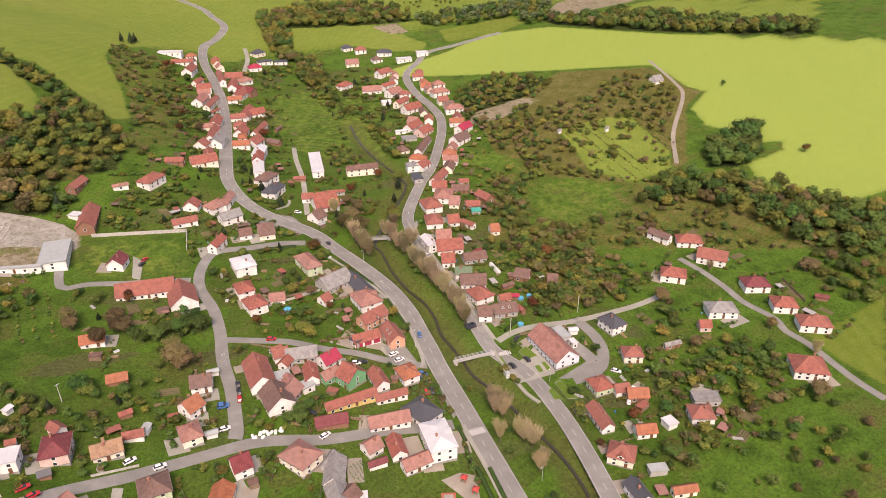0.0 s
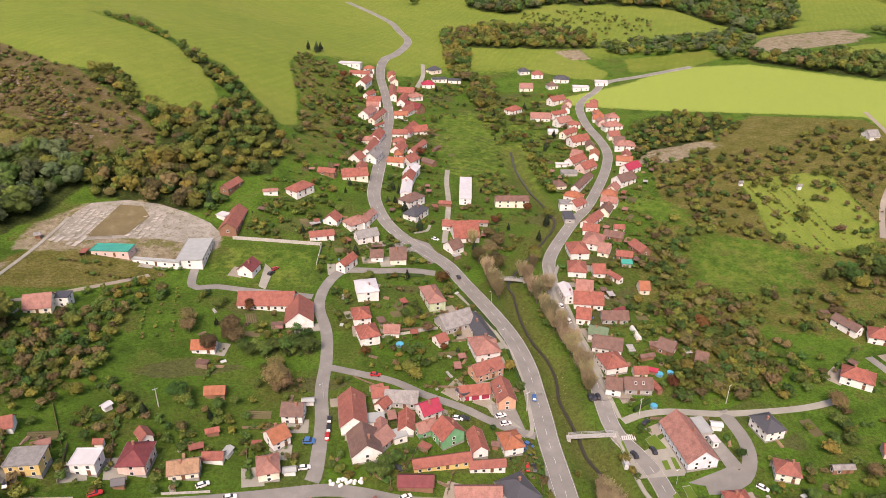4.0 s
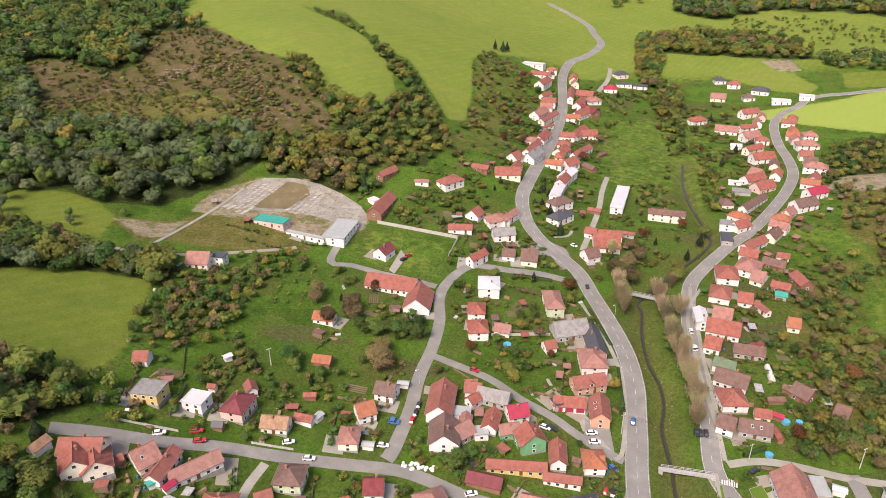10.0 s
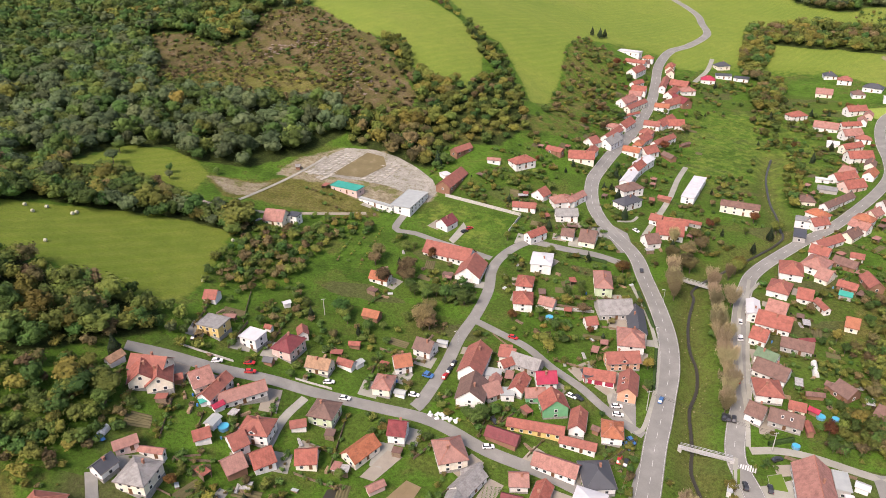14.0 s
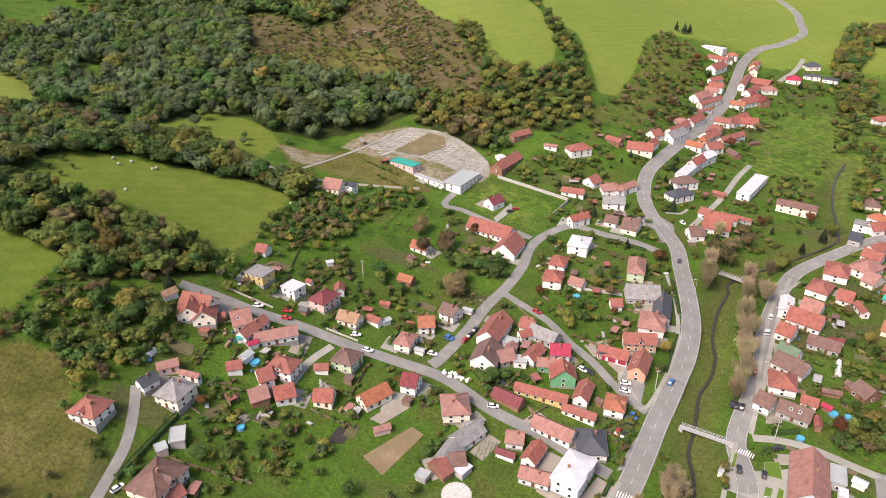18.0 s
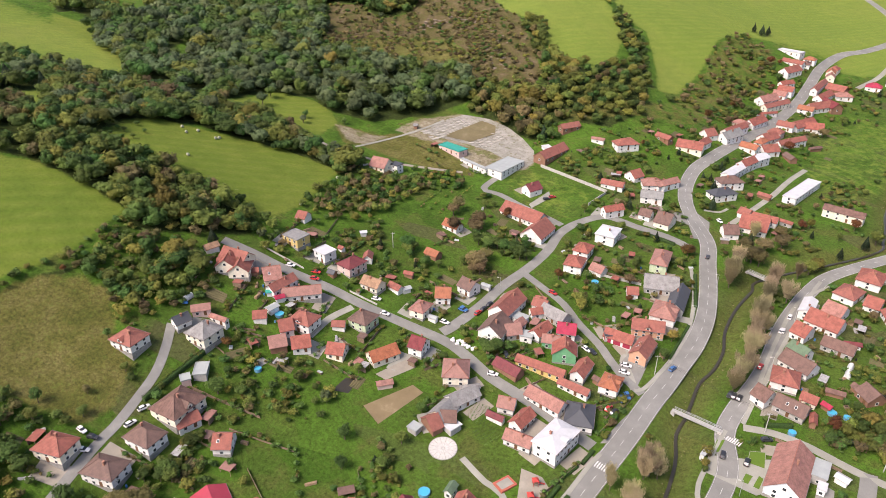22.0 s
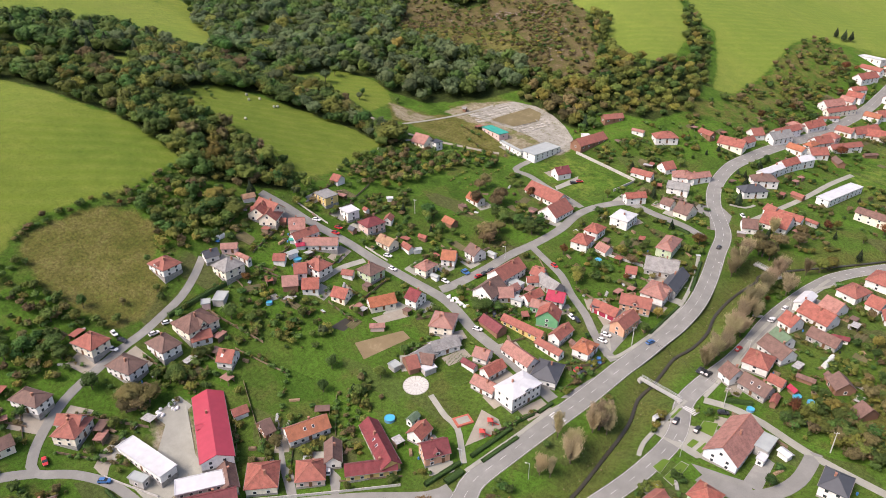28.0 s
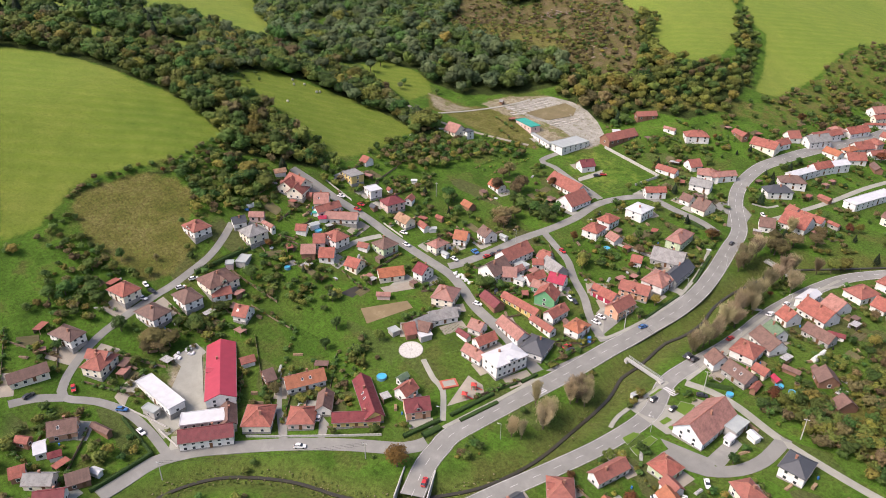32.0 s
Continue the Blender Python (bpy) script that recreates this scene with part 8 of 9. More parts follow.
car(-94.0, 60.5, -5, "white")
car(-89.7, 61.0, 13, "black")
car(-88.4, 56.3, 22, "white")
car(-27.5, 309.6, 44, "red")
car(-29.5, 305.8, 48, "black")
car(-85.0, 172.0, 10, "red")
car(-82.8, 168.0, 14, "red")
car(-94.9, 167.1, 17, "white")
car(-47.9, 169.8, 2, "white")
car(-24.7, 179.7, -2, "white")
car(-22.0, 192.0, -19, "blue")
car(-107.2, 174.3, 95, "black")
car(58.9, 334.1, -47, "white")
car(60.6, 293.3, 90, "black")
white_bales(-15.3, 171.9)
white_bales(-12.2, 172.3)
white_bales(-8.7, 171.7)
white_bales(-53.5, 53.0)
white_bales(-53.4, 57.8)
hay_bale(-209.7, 218.5, 81)
hay_bale(-203.2, 215.1, 67)
hay_bale(-202.6, 222.6, -81)
hay_bale(-191.5, 226.6, 77)
hay_bale(-191.6, 224.1, 83)
hay_bale(-181.9, 195.7, 118)
hay_bale(-129.8, 248.7, 73)
hay_bale(-123.0, 209.4, 97)
vegetable_rows(13.7, 137.9, 13.3, 147.5)
vegetable_rows(17.9, 130.6, 22.4, 139.9)
vegetable_rows(124.9, 231.8, 132.6, 228.0)
vegetable_rows(129.1, 244.1, 134.6, 235.8)
grow("rust", 46.3, 79.1, 9.5)
grow("bare", 74.6, 282.6, 11)
grow("bare", 74.2, 271.5, 10)
grow("bare", 90.9, 272.1, 11)
grow("bare", 90.9, 256.9, 10)
grow("bare", 90.3, 241.7, 11)
grow("bare", 90.3, 229.5, 11)
grow("bare", 90.1, 217.2, 10)
grow("bare", 89.4, 207.1, 11)
grow("bare", 87.9, 200.8, 9)
grow("brown", 83.5, 298.6, 10)
grow("brown", 79.9, 299.5, 10)
grow("oak", 105.4, 303.7, 9)
grow("oak", 108.6, 312.9, 8)
grow("oak", 133.1, 353.0, 9)
grow("dark", 128.5, 344.4, 8)
grow("dark", 117.9, 329.3, 7)
grow("bare", 69.5, 144.1, 9)
grow("bare", 71.2, 151.1, 9)
grow("bare", 68.4, 116.9, 8)
grow("bare", 70.3, 126.7, 9)
grow("bare", 69.0, 132.3, 9)
grow("bare", 70.4, 146.6, 9)
grow("bare", 70.6, 151.2, 8)
grow("bare", 74.7, 276.3, 11)
grow("bare", 74.0, 286.1, 11)
grow("brown", 75.4, 307.4, 10)
grow("brown", 83.4, 313.7, 9)
grow("brown", 91.1, 322.0, 9)
grow("brown", 77.8, 300.3, 9)
grow("bare", 77.7, 325.0, 10)
grow("oak", 108.0, 311.0, 8)
grow("bare", 101.2, 296.2, 9)
grow("bare", 98.9, 271.2, 11)
grow("bare", 93.9, 242.7, 10)
grow("bare", 92.6, 228.1, 10)
grow("bare", 88.0, 203.1, 9)
grow("bare", 89.0, 208.9, 9)
grow("brown", -28.2, 219.7, 8)
grow("brown", -31.0, 218.3, 7)
grow("brown", -45.4, 250.4, 9)
grow("brown", -48.1, 252.9, 8)
grow("brown", -64.1, 260.8, 8)
grow("rust", -40.0, 275.1, 5)
grow("dark", -53.6, 265.5, 4)
grow("green", -65.1, 215.3, 6)
grow("green", -62.8, 218.1, 6)
grow("green", -52.1, 209.9, 6)
grow("green", -46.2, 213.0, 5)
grow("green", -26.0, 239.2, 4)
grow("green", -35.4, 239.5, 4)
grow("green", 0.0, 171.7, 8)
grow("green", 1.8, 175.0, 7)
grow("oak", 21.5, 218.2, 7)
grow("brown", -30.9, 225.1, 7)
grow("oak", -122.2, 129.0, 9)
grow("oak", -39.1, 117.8, 4)
grow("green", -69.4, 172.7, 4)
grow("dark", 52.7, 344.9, 9)
grow("dark", 45.3, 377.6, 6)
grow("dark", 50.4, 391.7, 6)
grow("dark", 47.8, 396.6, 6)
grow("dark", -122.6, 151.2, 9)
grow("willow", -218.4, 291.0, 10)
grow("willow", -186.7, 291.5, 6)
grow("green", -170.8, 311.8, 5)
grow("brown", -63.8, 123.9, 5)
grow("green", -58.0, 126.1, 4)
grow("green", -64.4, 123.5, 4)
grow("green", -60.2, 65.1, 7)
grow("green", -63.3, 64.3, 6)
grow("brown", -62.3, 44.9, 7)
grow("brown", -60.9, 48.9, 7)
grow("green", -64.7, 77.4, 6)
grow("oak", 9.2, 43.9, 3)
grow("green", 2.9, 19.4, 4)
grow("green", 8.9, 47.1, 3)
grow("green", 145.0, 144.6, 3)
grow("green", 344.6, 259.4, 11)
grow("green", 336.7, 262.0, 10)
grow("green", 356.0, 261.2, 11)
grow("green", 327.6, 262.0, 9)
grow("rust", 372.8, 234.3, 7)
grow("oak", 256.9, 238.5, 5)
grow("green", 108.9, 96.7, 7)
grow("brown", 162.1, 134.8, 7)
grow("brown", 176.6, 166.4, 7)
grow("bare", 216.4, 174.4, 6)
grow("bare", 199.9, 104.4, 8)
grow("oak", 272.3, 133.4, 6)
grow("brown", 255.3, 148.5, 6)
grow("green", 171.0, 105.8, 6)
grow("bare", 71.0, 152.9, 9)
grow("bare", 73.2, 148.1, 9)
grow("bare", 61.2, 134.0, 10)
grow("bare", 68.8, 129.8, 9)
grow("bare", 65.3, 115.5, 8)
grow("dark", 30.5, 674.4, 10)
grow("dark", 23.2, 675.9, 9)
grow("dark", 34.8, 681.6, 9)
grow("dark", 43.2, 233.7, 3)
grow("rust", 37.8, 235.7, 4)
grow("oak", 33.9, 258.0, 4)
grow("green", 21.7, 219.3, 5)
grow("dark", -43.6, 451.0, 6)
grow("green", 43.6, 187.7, 3)
grow("green", -215.7, 174.0, 3.2)
grow("green", -225.0, 184.6, 3.2)
grow("green", -217.8, 185.3, 3.2)
grow("green", -214.6, 186.5, 3.2)
grow("green", -207.4, 179.0, 3.2)
grow("green", -206.6, 184.6, 3.2)
grow("green", -219.0, 197.7, 3.2)
grow("green", -209.5, 194.5, 3.2)
grow("green", -201.8, 173.6, 3.2)
grow("green", -224.4, 188.2, 3.2)
grow("green", -217.6, 172.3, 3.2)
grow("green", -213.7, 178.0, 3.2)
grow("bare", 91.5, 280.4, 12)
grow("bare", 90.9, 264.7, 12)
grow("bare", 90.5, 249.1, 12)
grow("bare", 90.2, 234.8, 12)
grow("bare", 90.1, 223.2, 12)
grow("bare", 90.0, 211.3, 11)
grow("bare", 88.4, 202.9, 10)
grow("bare", 92.2, 289.0, 11)
grow("bare", 74.6, 290.2, 12)
grow("bare", 73.9, 277.5, 12)
grow("bare", 70.7, 147.2, 9)
grow("bare", 67.7, 146.8, 9)
grow("bare", 68.5, 150.5, 9)
grow("brown", -66.0, 47.3, 7.5)
grow("green", -66.9, 60.4, 6)
grow("green", -62.9, 63.2, 5.5)
grow("green", -107.2, 26.3, 7)
grow("green", -101.6, 41.4, 7)
grow("oak", -107.5, 53.4, 6)
grow("green", -111.2, 58.7, 6.5)
grow("oak", -125.8, 132.0, 9)
grow("rust", -145.7, 98.2, 4)
grow("green", -114.7, 89.9, 4)
grow("green", -127.9, 49.2, 6)
grow("green", -140.4, 52.7, 4)
grow("oak", -116.4, 136.8, 6)
grow("green", -225.2, 306.6, 9)
grow("green", -190.8, 298.9, 6)
grow("green", 18.9, 73.2, 4)
grow("brown", -31.6, 222.2, 11)
grow("green", -21.4, 244.6, 8)
grow("green", -17.5, 241.4, 8)
grow("green", -30.7, 244.1, 7.5)
grow("green", -36.7, 243.7, 7.5)
grow("green", -43.0, 244.9, 7)
grow("brown", -47.6, 257.2, 11)
grow("brown", -55.5, 245.6, 10)
grow("brown", -64.3, 267.0, 9)
grow("green", -65.3, 216.7, 9)
grow("green", -61.1, 211.6, 5.5)
grow("green", -51.7, 211.6, 5.5)
grow("rust", -40.0, 276.7, 6)
grow("brown", 20.4, 224.5, 6)
grow("green", 1.2, 175.7, 7)
grow("green", -3.7, 173.8, 6.5)
grow("green", 5.7, 178.1, 5.5)
grow("oak", 109.5, 97.4, 7)
grow("brown", 178.2, 88.1, 9)
grow("brown", 200.6, 126.6, 7)
grow("brown", 176.0, 167.6, 8)
grow("green", 125.9, 156.1, 5)
grow("green", 123.3, 113.4, 6)
grow("green", 121.5, 187.5, 5.5)
grow("brown", 256.1, 148.0, 9)
grow("green", 420.2, 343.4, 5)
grow("green", -26.3, 243.1, 8)
grow("green", -34.2, 241.2, 7)
grow("green", -40.1, 242.2, 7)
grow("green", -17.9, 249.3, 7)
grow("green", -14.7, 243.2, 6)
grow("oak", -62.7, 213.3, 7)
grow("willow", -39.9, 118.4, 6)
grow("green", -113.0, 42.5, 5)
grow("green", -96.0, 41.0, 7)
grow("green", -78.4, 42.0, 7.5)
grow("brown", -64.1, 48.2, 10)
grow("brown", -60.6, 53.2, 9)
grow("green", -62.1, 66.1, 7)
grow("green", -64.1, 77.6, 6)
grow("green", -82.4, 19.5, 5.5)
grow("green", -106.5, 32.5, 7)
grow("green", -112.7, 46.5, 7)
grow("oak", -107.7, 54.0, 6)
grow("green", -97.4, 64.1, 5)
grow("green", -72.2, 54.0, 5.5)
grow("green", 19.8, 222.0, 7.5)
grow("green", 26.6, 260.7, 6.5)
grow("green", 33.0, 262.8, 6)
grow("dark", 13.3, 320.0, 7)
ROCK_ROWS = [(-228, 508, -205, 517), (-205, 517, -160, 512), (-160, 512, -140, 475), (-140, 470, -122, 436)]
ORCHARD_ROWS = [(259, 349, 245, 279), (268, 350, 252, 274), (277, 350, 260, 272), (285, 348, 267, 271), (289, 339, 274, 271), (322, 347, 307, 287), (329, 345, 316, 295), (-84, 299, -82, 257), (-77, 296, -77, 258), (-71, 296, -71, 258), (-122, 265, -111, 230), (-117, 268, -107, 234), (-112, 268, -103, 242)]

for ends in ((59.8, 195.6, 8.6, 101.5, 184.5, 8.6), (101.5, 184.5, 8.6, 137.7, 182.0, 8.6), (-6.4, 22.0, 7.6, 35.6, 74.3, 6.6)):
    wires(*ends)

# ---- the old yard: worn concrete, rows of slabs and a weedy patch between them ----
yard([(-131, 340), (-124, 366), (-117, 375), (-100, 377), (-84, 373), (-70, 365), (-58, 355), (-52, 344), (-55, 331), (-66, 336), (-82, 342), (-99, 343), (-117, 341)], YARD_CONCRETE, 0.09, "wide cracked concrete apron of a disused yard")
yard([(-116, 344), (-103, 373), (-92, 371), (-88, 362), (-98, 346)], WEEDS, 0.3, "weedy bare patch between rows of slabs", "verge")
yard([(-90, 317), (-77, 313), (-74, 318), (-88, 322)], YARD_CONCRETE, 0.06, "cracked concrete strip beside the low hall")
footway([(-148, 291), (-141, 316), (-133, 341), (-126, 362)])
slab_bm = bmesh.new()
yr = random.Random(5)
for gx0, gy0, nx_, ny_ in ((-130, 341.5, 11, 5), (-97, 346, 8, 4)):
    c_, s_ = math.cos(radians(67)), math.sin(radians(67))
    for i in range(nx_):
        for j in range(ny_):
            if yr.random() < (0.07 if nx_ > 8 else 0.3):
                continue
            u, v = i * 3.05, -j * 2.9
            px, py = gx0 + c_ * u - s_ * v, gy0 + s_ * u + c_ * v
            if not inside(np.array([px]), np.array([py]), REGION["BARE_YARD"])[0]:
                continue
            z = float(smooth_ground(px, py)) + 0.08 + yr.uniform(0, 0.05)
            a_, b_ = yr.uniform(1.3, 1.5), yr.uniform(1.15, 1.38)
            q = [(-a_, -b_), (a_, -b_), (a_, b_), (-a_, b_)]
            lo = [slab_bm.verts.new((px + c_ * a - s_ * b, py + s_ * a + c_ * b, z - 0.2)) for a, b in q]
            hi = [slab_bm.verts.new((px + c_ * a - s_ * b, py + s_ * a + c_ * b, z + 0.1 + yr.uniform(0, 0.04))) for a, b in q]
            slab_bm.faces.new(hi)
            for k in range(4):
                slab_bm.faces.new((lo[k], lo[(k + 1) % 4], hi[(k + 1) % 4], hi[k]))
tagged(link("concrete_slabs", slab_bm, YARD_SLAB), "old concrete slabs with grassy joints in a disused yard", "slabs", kind="stuff")


# ---- gardens ----
STREET_POINTS = np.concatenate([spline(r, 2) for r in (MAIN_ROAD, SECOND_ROAD, SIDE_ROAD, CROSS_STREET, BACK_STREET, QUARRY_LANE, SHORT_LANE, SOUTH_WEST_LANE, SOUTH_STREET,
                                                       WEST_SPUR, HILL_ROAD, EAST_LANE, SCHOOL_LANE, NEW_LANE, HALL_DRIVE, PARK_PATH)])
LOGS = plain("stacked_logs", (0.30, 0.21, 0.13), 0.9, 0, 0.5, 6.0)
SHEET = plain("old_sheet", (0.36, 0.36, 0.35), 0.6, 0, 0.4)
gr = random.Random(33)
hedge_spots = []


def log_stack(x, y, turn):
    bm = bmesh.new()
    rim = [(-1.3, -0.1), (1.3, -0.1)] + [(1.3 - 0.1 * k, 0.95 + 0.2 * abs(math.sin(k * 0.785)) + gr.uniform(-0.05, 0.05)) for k in range(27)]
    ends = [[bm.verts.new((u, v, w)) for u, w in rim] for v in (-0.5, 0.5)]
    for k in range(len(rim)):
        m = (k + 1) % len(rim)
        bm.faces.new((ends[0][k], ends[0][m], ends[1][m], ends[1][k]))
    bm.faces.new(ends[0][::-1])
    bm.faces.new(ends[1])
    ob = link("firewood", bm, LOGS)
    ob.matrix_world = pose(x, y, gz(x, y), 0, 0, turn)
    tagged(ob, "stack of split firewood logs in a garden", "wood pile", "wood piles in the gardens")


def barrel(x, y):
    bm = tube(bmesh.new(), 0, 0, -0.1, 0.5, 0.3, 0.36, 10)
    tube(bm, 0, 0, 0.5, 1.0, 0.36, 0.3, 10)
    ob = link("barrel", bm, gr.choice((LINER, RUBBER, TARP)))
    ob.matrix_world = pose(x, y, gz(x, y))
    tagged(ob, "plastic rain barrel standing beside a house", "barrel", "rain barrels")


def bed_rows(x, y, turn, l, w):
    """A dug bed with raised rows, of one piece."""
    bm = bmesh.new()
    n = max(3, int(w / 0.9))
    c, s = math.cos(radians(turn)), math.sin(radians(turn))
    lines = []
    for k in range(2 * n + 1):
        v = (k / (2 * n) - 0.5) * w
        row = []
        for u in np.linspace(-l / 2, l / 2, 6):
            px, py = x + c * u - s * v, y + s * u + c * v
            row.append(bm.verts.new((px, py, float(smooth_ground(px, py)) + (0.3 if k % 2 else 0.07))))
        lines.append(row)
    for a, d in zip(lines, lines[1:]):
        for k in range(5):
            bm.faces.new((a[k], a[k + 1], d[k + 1], d[k]))
    tagged(link("garden_bed", bm, BED_SOIL), "dug brown vegetable bed with raised rows", "garden bed", "dug garden beds")


def lean_to(x, y, turn, l, w):
    base = new("carport")
    base.matrix_world = pose(x, y, float(smooth_ground(x, y)), 0, 0, turn)
    tagged(base, "low lean-to shelter with a sheet roof on posts", "shelter", "lean-to shelters")
    part("roof", boxed((-l / 2 - 0.2, -w / 2 - 0.2, 2.1, l / 2 + 0.2, w / 2 + 0.2, 2.22)), gr.choice((SHEET, ROOF_MAT["b"], ROOF_MAT["r"], ROOF_MAT["p"])), base)
    part("back_panel", boxed((-l / 2, w / 2 - 0.08, -0.4, l / 2, w / 2, 2.1)), WOOD, base)
    for i in (-1, 1):
        part("post", boxed((i * l / 2 - 0.07, -w / 2, -0.4, i * l / 2 + 0.07, -w / 2 + 0.14, 2.1)), WOOD, base)


BUILT_ROWS = np.array(BUILT)
BROOK_POINTS = spline(BROOK, 2)


def free(x, y, room, lane=3.8):
    """Whether a place lies off houses, streets, yards and the stream."""
    hx, hy, c, s, hl, hw = BUILT_ROWS.T
    u, v = np.abs(c * (x - hx) + s * (y - hy)) - hl, np.abs(c * (y - hy) - s * (x - hx)) - hw
    if np.maximum(u, v).min() < room or np.hypot(STREET_POINTS[:, 0] - x, STREET_POINTS[:, 1] - y).min() < lane:
        return False
    if np.hypot(BROOK_POINTS[:, 0] - x, BROOK_POINTS[:, 1] - y).min() < 9:
        return False
    if any(x0 < x < x1 and y0 < y < y1 for x0, x1, y0, y1 in KEPT_OPEN):
        return False
    return not any(inside(x, y, REGION[k]) for k in ("BARE_YARD", "BARE_DEPOT", "PASTURE", "PASTURE_SOUTH", "MEADOW_WEST", "MEADOW_ORCHARD"))


counts = {"fence": 0, "bed": 0, "apron": 0, "pile": 0, "shelter": 0, "barrel": 0}
for hx, hy, hc, hs, hl, hw in list(BUILT):
    if hl * hw < 9 or hy > 560 or hx > 230:
        continue
    near = STREET_POINTS[np.argmin(np.hypot(STREET_POINTS[:, 0] - hx, STREET_POINTS[:, 1] - hy))]
    d = np.array([hx, hy]) - near
    d = d / max(np.linalg.norm(d), 0.1)
    side = np.array([-d[1], d[0]])
    reach = max(hl, hw)
    turn = math.degrees(math.atan2(d[1], d[0]))
    for sgn in ((1,) if gr.random() < 0.6 else (1, -1)):
        run = []
        for t in np.arange(-2.0, gr.uniform(16, 30), 1.6):
            p = np.array([hx, hy]) + side * sgn * (reach + 2.6) + d * t
            if not free(p[0], p[1], 0.7, 3.6):
                if len(run) > 4:
                    break
                run = []
                continue
            run.append(p)
        if len(run) > 5:
            if gr.random() < 0.55 and counts["fence"] < 45:
                counts["fence"] += 1
                ob = garden_wall(*run[0], *run[-1], 0.09, gr.choice((0.8, 1.0, 1.2)))
                ob.name = "fence"
                ob.data.materials[0] = WOOD
                tagged(ob, "weathered board fence between two garden plots", "fence", "plot fences")
            hedge_spots += [(q[0] + gr.uniform(-0.8, 0.8), q[1] + gr.uniform(-0.8, 0.8)) for q in run if gr.random() < 0.72]
    back = np.array([hx, hy]) + d * (reach + gr.uniform(8, 13)) + side * gr.uniform(-3, 3)
    if gr.random() < 0.55 and counts["bed"] < 80 and free(back[0], back[1], 5.0, 6):
        counts["bed"] += 1
        bed_rows(back[0], back[1], turn + gr.choice((0, 90)), gr.uniform(5, 9), gr.uniform(3.0, 5.0))
    q = np.array([hx, hy]) - d * 1.0 + side * (reach + 1.0)
    if hy < 420 and counts["apron"] < 90 and gr.random() < 0.75:
        counts["apron"] += 1
        a, e = d * min(reach + 1, 7), side * gr.uniform(2.2, 4.0)
        yard([tuple(q - a * 0.9 - e), tuple(q + a * 0.7 - e), tuple(q + a * 0.7 + e), tuple(q - a * 0.9 + e)], gr.choice((PAVING, GRAVEL, GRAVEL)), 0.055 + 0.004 * (counts["apron"] % 7))
    for what, odds, far in (("pile", 0.45, 4.0), ("shelter", 0.85, 7.0), ("barrel", 0.4, 1.4)):
        p = np.array([hx, hy]) + d * (reach + gr.uniform(1, far)) + side * gr.uniform(-reach, reach)
        if hy > 420 or counts[what] > 75 or gr.random() > odds or not free(p[0], p[1], 0.8 if what == "barrel" else 2.4, 5):
            continue
        counts[what] += 1
        if what == "pile":
            log_stack(p[0], p[1], turn + 90 * gr.randint(0, 1))
        elif what == "shelter":
            lean_to(p[0], p[1], turn - 90, gr.uniform(3, 5.5), gr.uniform(2.4, 3.2))
        else:
            barrel(p[0], p[1])


COLD_GLASS = plain("frame_glass", (0.42, 0.47, 0.46), 0.2, 0, 0.2)


def cold_frame(x, y, turn):
    base = new("cold_frame")
    base.matrix_world = pose(x, y, float(smooth_ground(x, y)), 0, 0, turn)
    tagged(base, "low wooden cold frame with a pale sloping lid", "cold frame", "cold frames in the gardens")
    bm = bmesh.new()
    low = [bm.verts.new(c) for c in ((-1.1, -0.6, -0.3), (1.1, -0.6, -0.3), (1.1, 0.6, -0.3), (-1.1, 0.6, -0.3))]
    top = [bm.verts.new(c) for c in ((-1.1, -0.6, 0.35), (1.1, -0.6, 0.35), (1.1, 0.6, 0.6), (-1.1, 0.6, 0.6))]
    for k in range(4):
        bm.faces.new((low[k], low[(k + 1) % 4], top[(k + 1) % 4], top[k]))
    bm.faces.new(top)
    part("box", bm, WOOD, base)
    lid = part("lid", boxed((-1.15, -0.68, 0.0, 1.15, 0.68, 0.05)), COLD_GLASS, base)
    lid.matrix_local = pose(0, 0, 0.49, 11.8)


def plank_pile(x, y, turn):
    """Wide planks stacked crookedly, each a piece of its own."""
    base = new("plank_pile")
    base.matrix_world = pose(x, y, float(smooth_ground(x, y)) + 0.02, 0, 0, turn)
    tagged(base, "low pile of weathered planks lying in the grass", "plank pile", "plank piles")
    stuff = gr.choice((WOOD, LOGS, SHEET))
    for k in range(4):
        l, w = 1.8 + gr.uniform(-0.35, 0.35), 0.62 - 0.09 * k
        plank = part("plank", boxed((-l, -w, 0.14 * k - 0.2 * (k == 0), l, w, 0.14 * k + 0.136)), stuff, base)
        plank.matrix_local = pose(0, gr.uniform(-0.06, 0.06), 0, 0, 0, gr.uniform(-4, 4))


def compost_bin(x, y, turn):
    base = new("compost_bin")
    base.matrix_world = pose(x, y, float(smooth_ground(x, y)), 0, 0, turn)
    tagged(base, "square wooden compost bin with dark soil inside", "compost bin", "compost bins")
    bm = bmesh.new()
    loops = []
    for d, h in ((0.75, -0.3), (0.75, 0.85), (0.67, 0.85), (0.67, 0.4)):
        loops.append([bm.verts.new((i * d, j * d, h)) for i, j in ((-1, -1), (1, -1), (1, 1), (-1, 1))])
    for a, c in zip(loops, loops[1:]):
        for k in range(4):
            bm.faces.new((a[k], a[(k + 1) % 4], c[(k + 1) % 4], c[k]))
    part("boards", bm, WOOD, base)
    part("soil", boxed((-0.66, -0.66, 0.2, 0.66, 0.66, 0.5)), RUBBLE_SOIL, base)


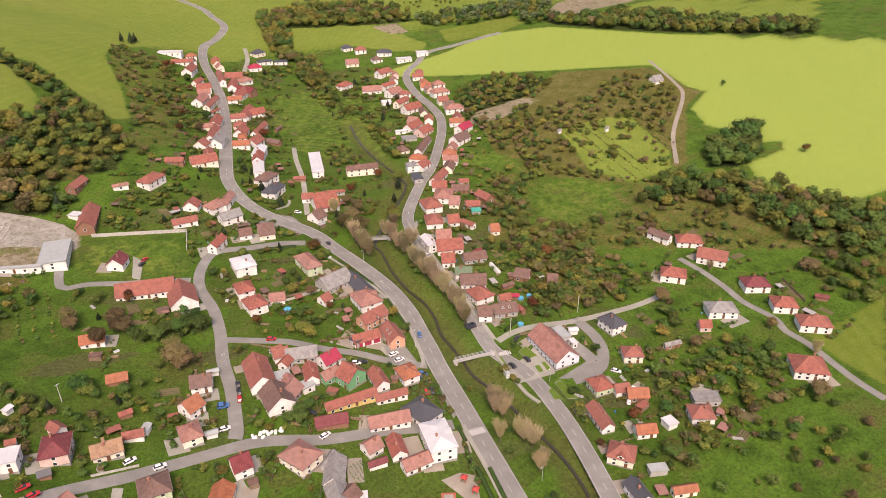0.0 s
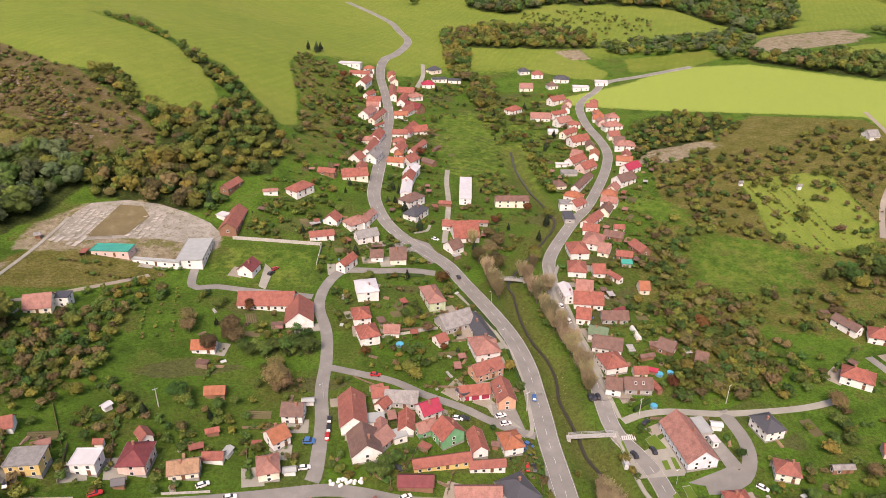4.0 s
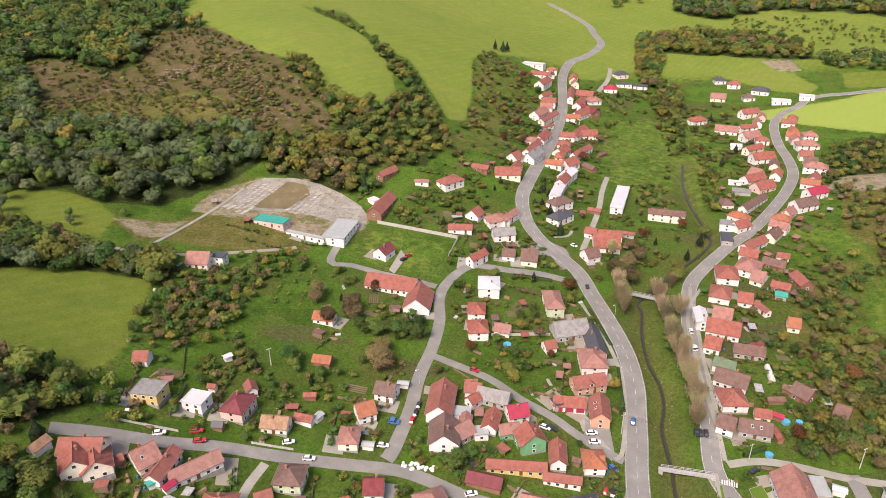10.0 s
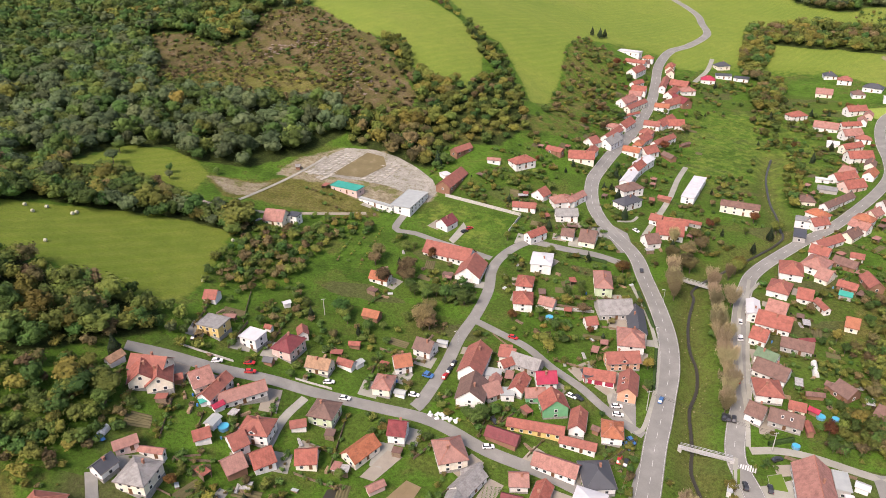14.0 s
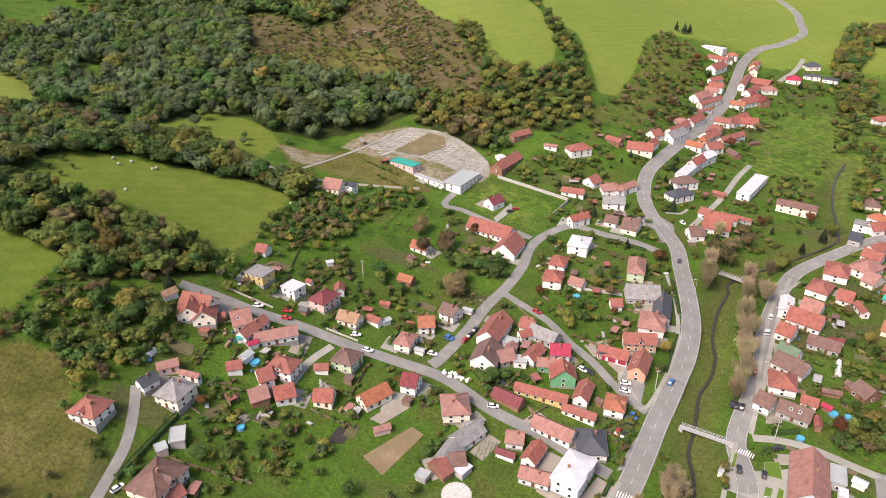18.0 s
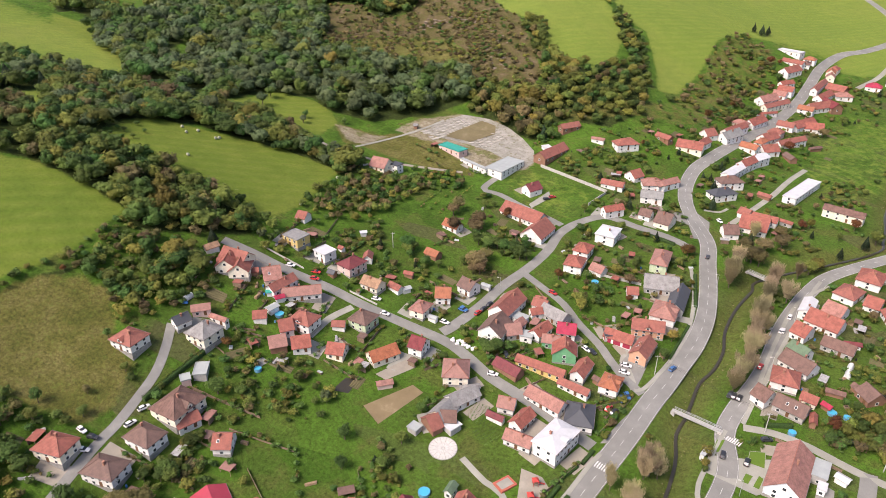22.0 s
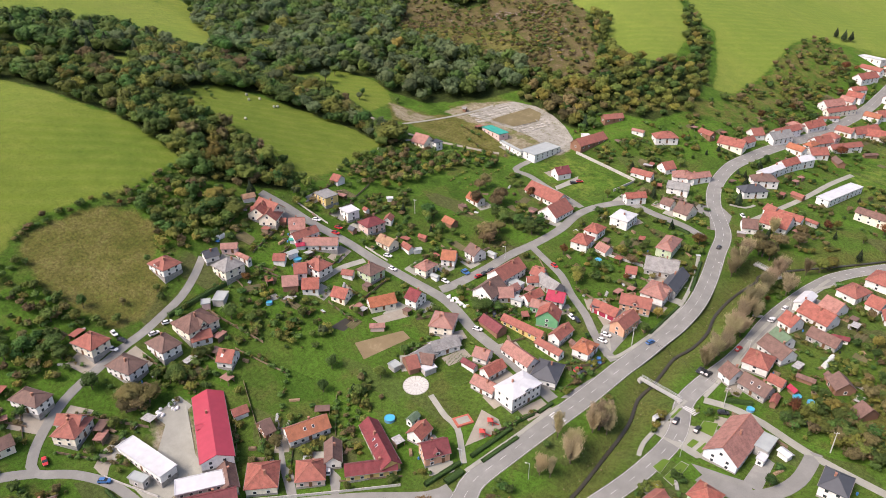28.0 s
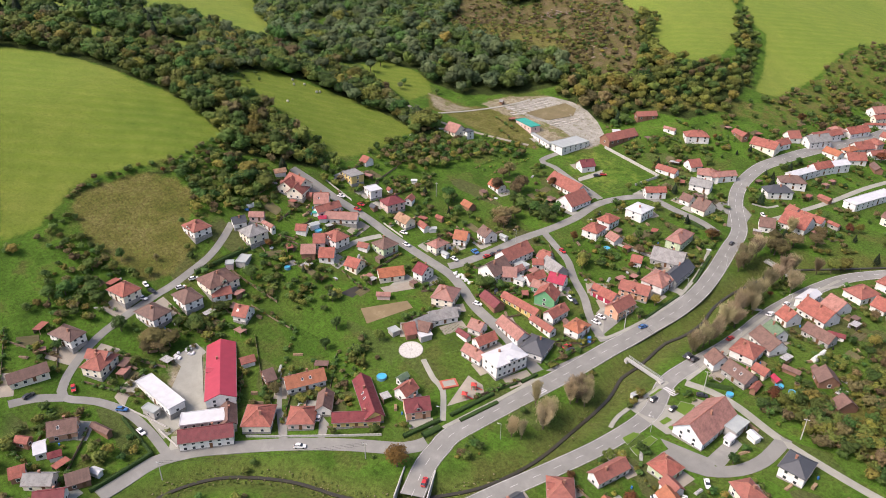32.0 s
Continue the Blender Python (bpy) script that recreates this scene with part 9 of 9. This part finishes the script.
RUBBLE_SOIL = plain("compost", (0.06, 0.045, 0.03), 0.95, 0, 0.5, 3.0)
kit = 0
for hx, hy, hc, hs, hl, hw in list(BUILT):
    if hl * hw < 12 or hy > 330 or hx > 170:
        continue
    for _ in range(3):
        a, far = gr.uniform(0, 6.283), max(hl, hw) + gr.uniform(2.0, 11.0)
        x, y = hx + far * math.cos(a), hy + far * math.sin(a)
        if kit >= 190 or not free(x, y, 2.2, 5.0):
            continue
        (plank_pile, cold_frame, plank_pile, compost_bin, plank_pile)[kit % 5](x, y, gr.uniform(0, 180))
        kit += 1


def crowd(name, places, low, high, palette, label, seed):
    """Bushes at given places, one joined crowd for each kind of leaf."""
    r = np.random.default_rng(seed)
    base = new(name)
    tagged(base, label, "hedgerow", kind="stuff")
    p = np.array(places)
    kinds = r.choice(list(palette), len(p), p=np.array(list(palette.values())) / sum(palette.values()))
    z = ground_at(p[:, 0], p[:, 1])
    for kind in palette:
        out, cv, cf, tone, n = [], [], [], [], 0
        for i in np.nonzero(kinds == kind)[0]:
            h, a = r.uniform(low, high), r.uniform(0, 6.28)
            f, (lv, lf) = crown(kind, int(r.integers(0, 5)) + 300, 20, 0.1), lumps(kind if kind != "bare" else "oak", int(r.integers(0, 5)) + 300, 1, 2)
            m = np.array([[math.cos(a), -math.sin(a)], [math.sin(a), math.cos(a)]]) * h * r.uniform(1.0, 1.4)
            for q, store in ((f, out), (lv, cv)):
                g = np.array(q, float)
                g[..., :2] = g[..., :2] @ m.T + p[i]
                g[..., 2] = g[..., 2] * h + z[i] - 0.16 * h
                store.append(g)
            cf.append(lf + n)
            n += len(lv)
        if out:
            tagged(hang("crown", quads_mesh("crown", np.concatenate(out), LEAF[kind], None, (np.concatenate(cv), np.concatenate(cf))), base), kind="stuff")


bank_spots = []
for t in range(0, len(BROOK_POINTS) - 1):
    q, e = BROOK_POINTS[t], BROOK_POINTS[min(t + 1, len(BROOK_POINTS) - 1)] - BROOK_POINTS[max(t - 1, 0)]
    e = np.array([-e[1], e[0]]) / max(np.linalg.norm(e), 0.01)
    for sgn in (-1, 1):
        for _ in range(6 if q[1] < 105 else 2):
            bank_spots.append(tuple(q + e * sgn * gr.uniform(0.45, 3.2) + np.array([gr.uniform(-0.8, 0.8), gr.uniform(-0.8, 0.8)])))
orchard_spots = []
for x0, y0, x1, y1 in ORCHARD_ROWS:
    n = int(math.hypot(x1 - x0, y1 - y0) / 3.2)
    orchard_spots += [(x0 + (x1 - x0) * k / n + gr.uniform(-0.5, 0.5), y0 + (y1 - y0) * k / n + gr.uniform(-0.5, 0.5)) for k in range(n + 1) if gr.random() < 0.9]
rock_v, rock_f, rock_n = [], [], 0
rock_r = np.random.default_rng(4)
for x0, y0, x1, y1 in ROCK_ROWS:
    for k in range(48):
        t, size = rock_r.uniform(0, 1), rock_r.uniform(0.3, 1.3)
        x, y = x0 + (x1 - x0) * t + rock_r.normal(0, 5), y0 + (y1 - y0) * t + rock_r.normal(0, 4)
        v, f = BALL[2]
        rock_v.append(v * (1 + rock_r.normal(0, 0.16, (len(v), 1))) * size * np.array([1.5, 1.0, 0.6]) + np.array([x, y, gz(x, y)]))
        rock_f.append(f + rock_n)
        rock_n += len(v)
rock_mesh = bpy.data.meshes.new("rock_outcrop")
rock_mesh.from_pydata(np.concatenate(rock_v).tolist(), [], np.concatenate(rock_f).tolist())
rock_mesh.materials.append(ROCK)
tagged(new("rock_outcrop", rock_mesh), "pale rough rock outcrops on the bare slope", "rocks", kind="stuff")
crowd("orchard", orchard_spots, 1.5, 2.6, {"green": 4, "oak": 4, "brown": 2}, "rows of small orchard trees and bushes on grass", 14)
crowd("bank_growth", bank_spots, 0.35, 1.0, {"green": 4, "oak": 4, "bare": 3}, "rank grass and sedge along the stream banks", 13)
crowd("garden_hedgerow", hedge_spots, 1.3, 3.6, {"green": 6, "oak": 3, "brown": 2}, "loose rows of bushes along the plot boundaries", 12)

# ---- garden trees and bushes ----
vx, vy, vr = scatter(VILLAGE, 8.0, 91)
ok = clear(vx, vy, 3.0, 6.0) & (vr.uniform(0, 1, len(vx)) > 0.3) & open_ground(vx, vy) & (away(vx, vy, BROOK_LINE) > 12)
spots = list(zip(vx[ok], vy[ok]))
vr.shuffle(spots)
for k, (x, y) in enumerate(spots[:190]):
    kind = ("green", "oak", "green", "brown", "green", "oak", "dark", "brown", "green", "rust")[int(vr.integers(0, 10))]
    grow(kind, float(x), float(y), float(vr.choice((2.6, 3.4, 4.4, 5.4, 6.4, 7.6))) * (1.15 if kind == "dark" else 1.0), "garden trees")
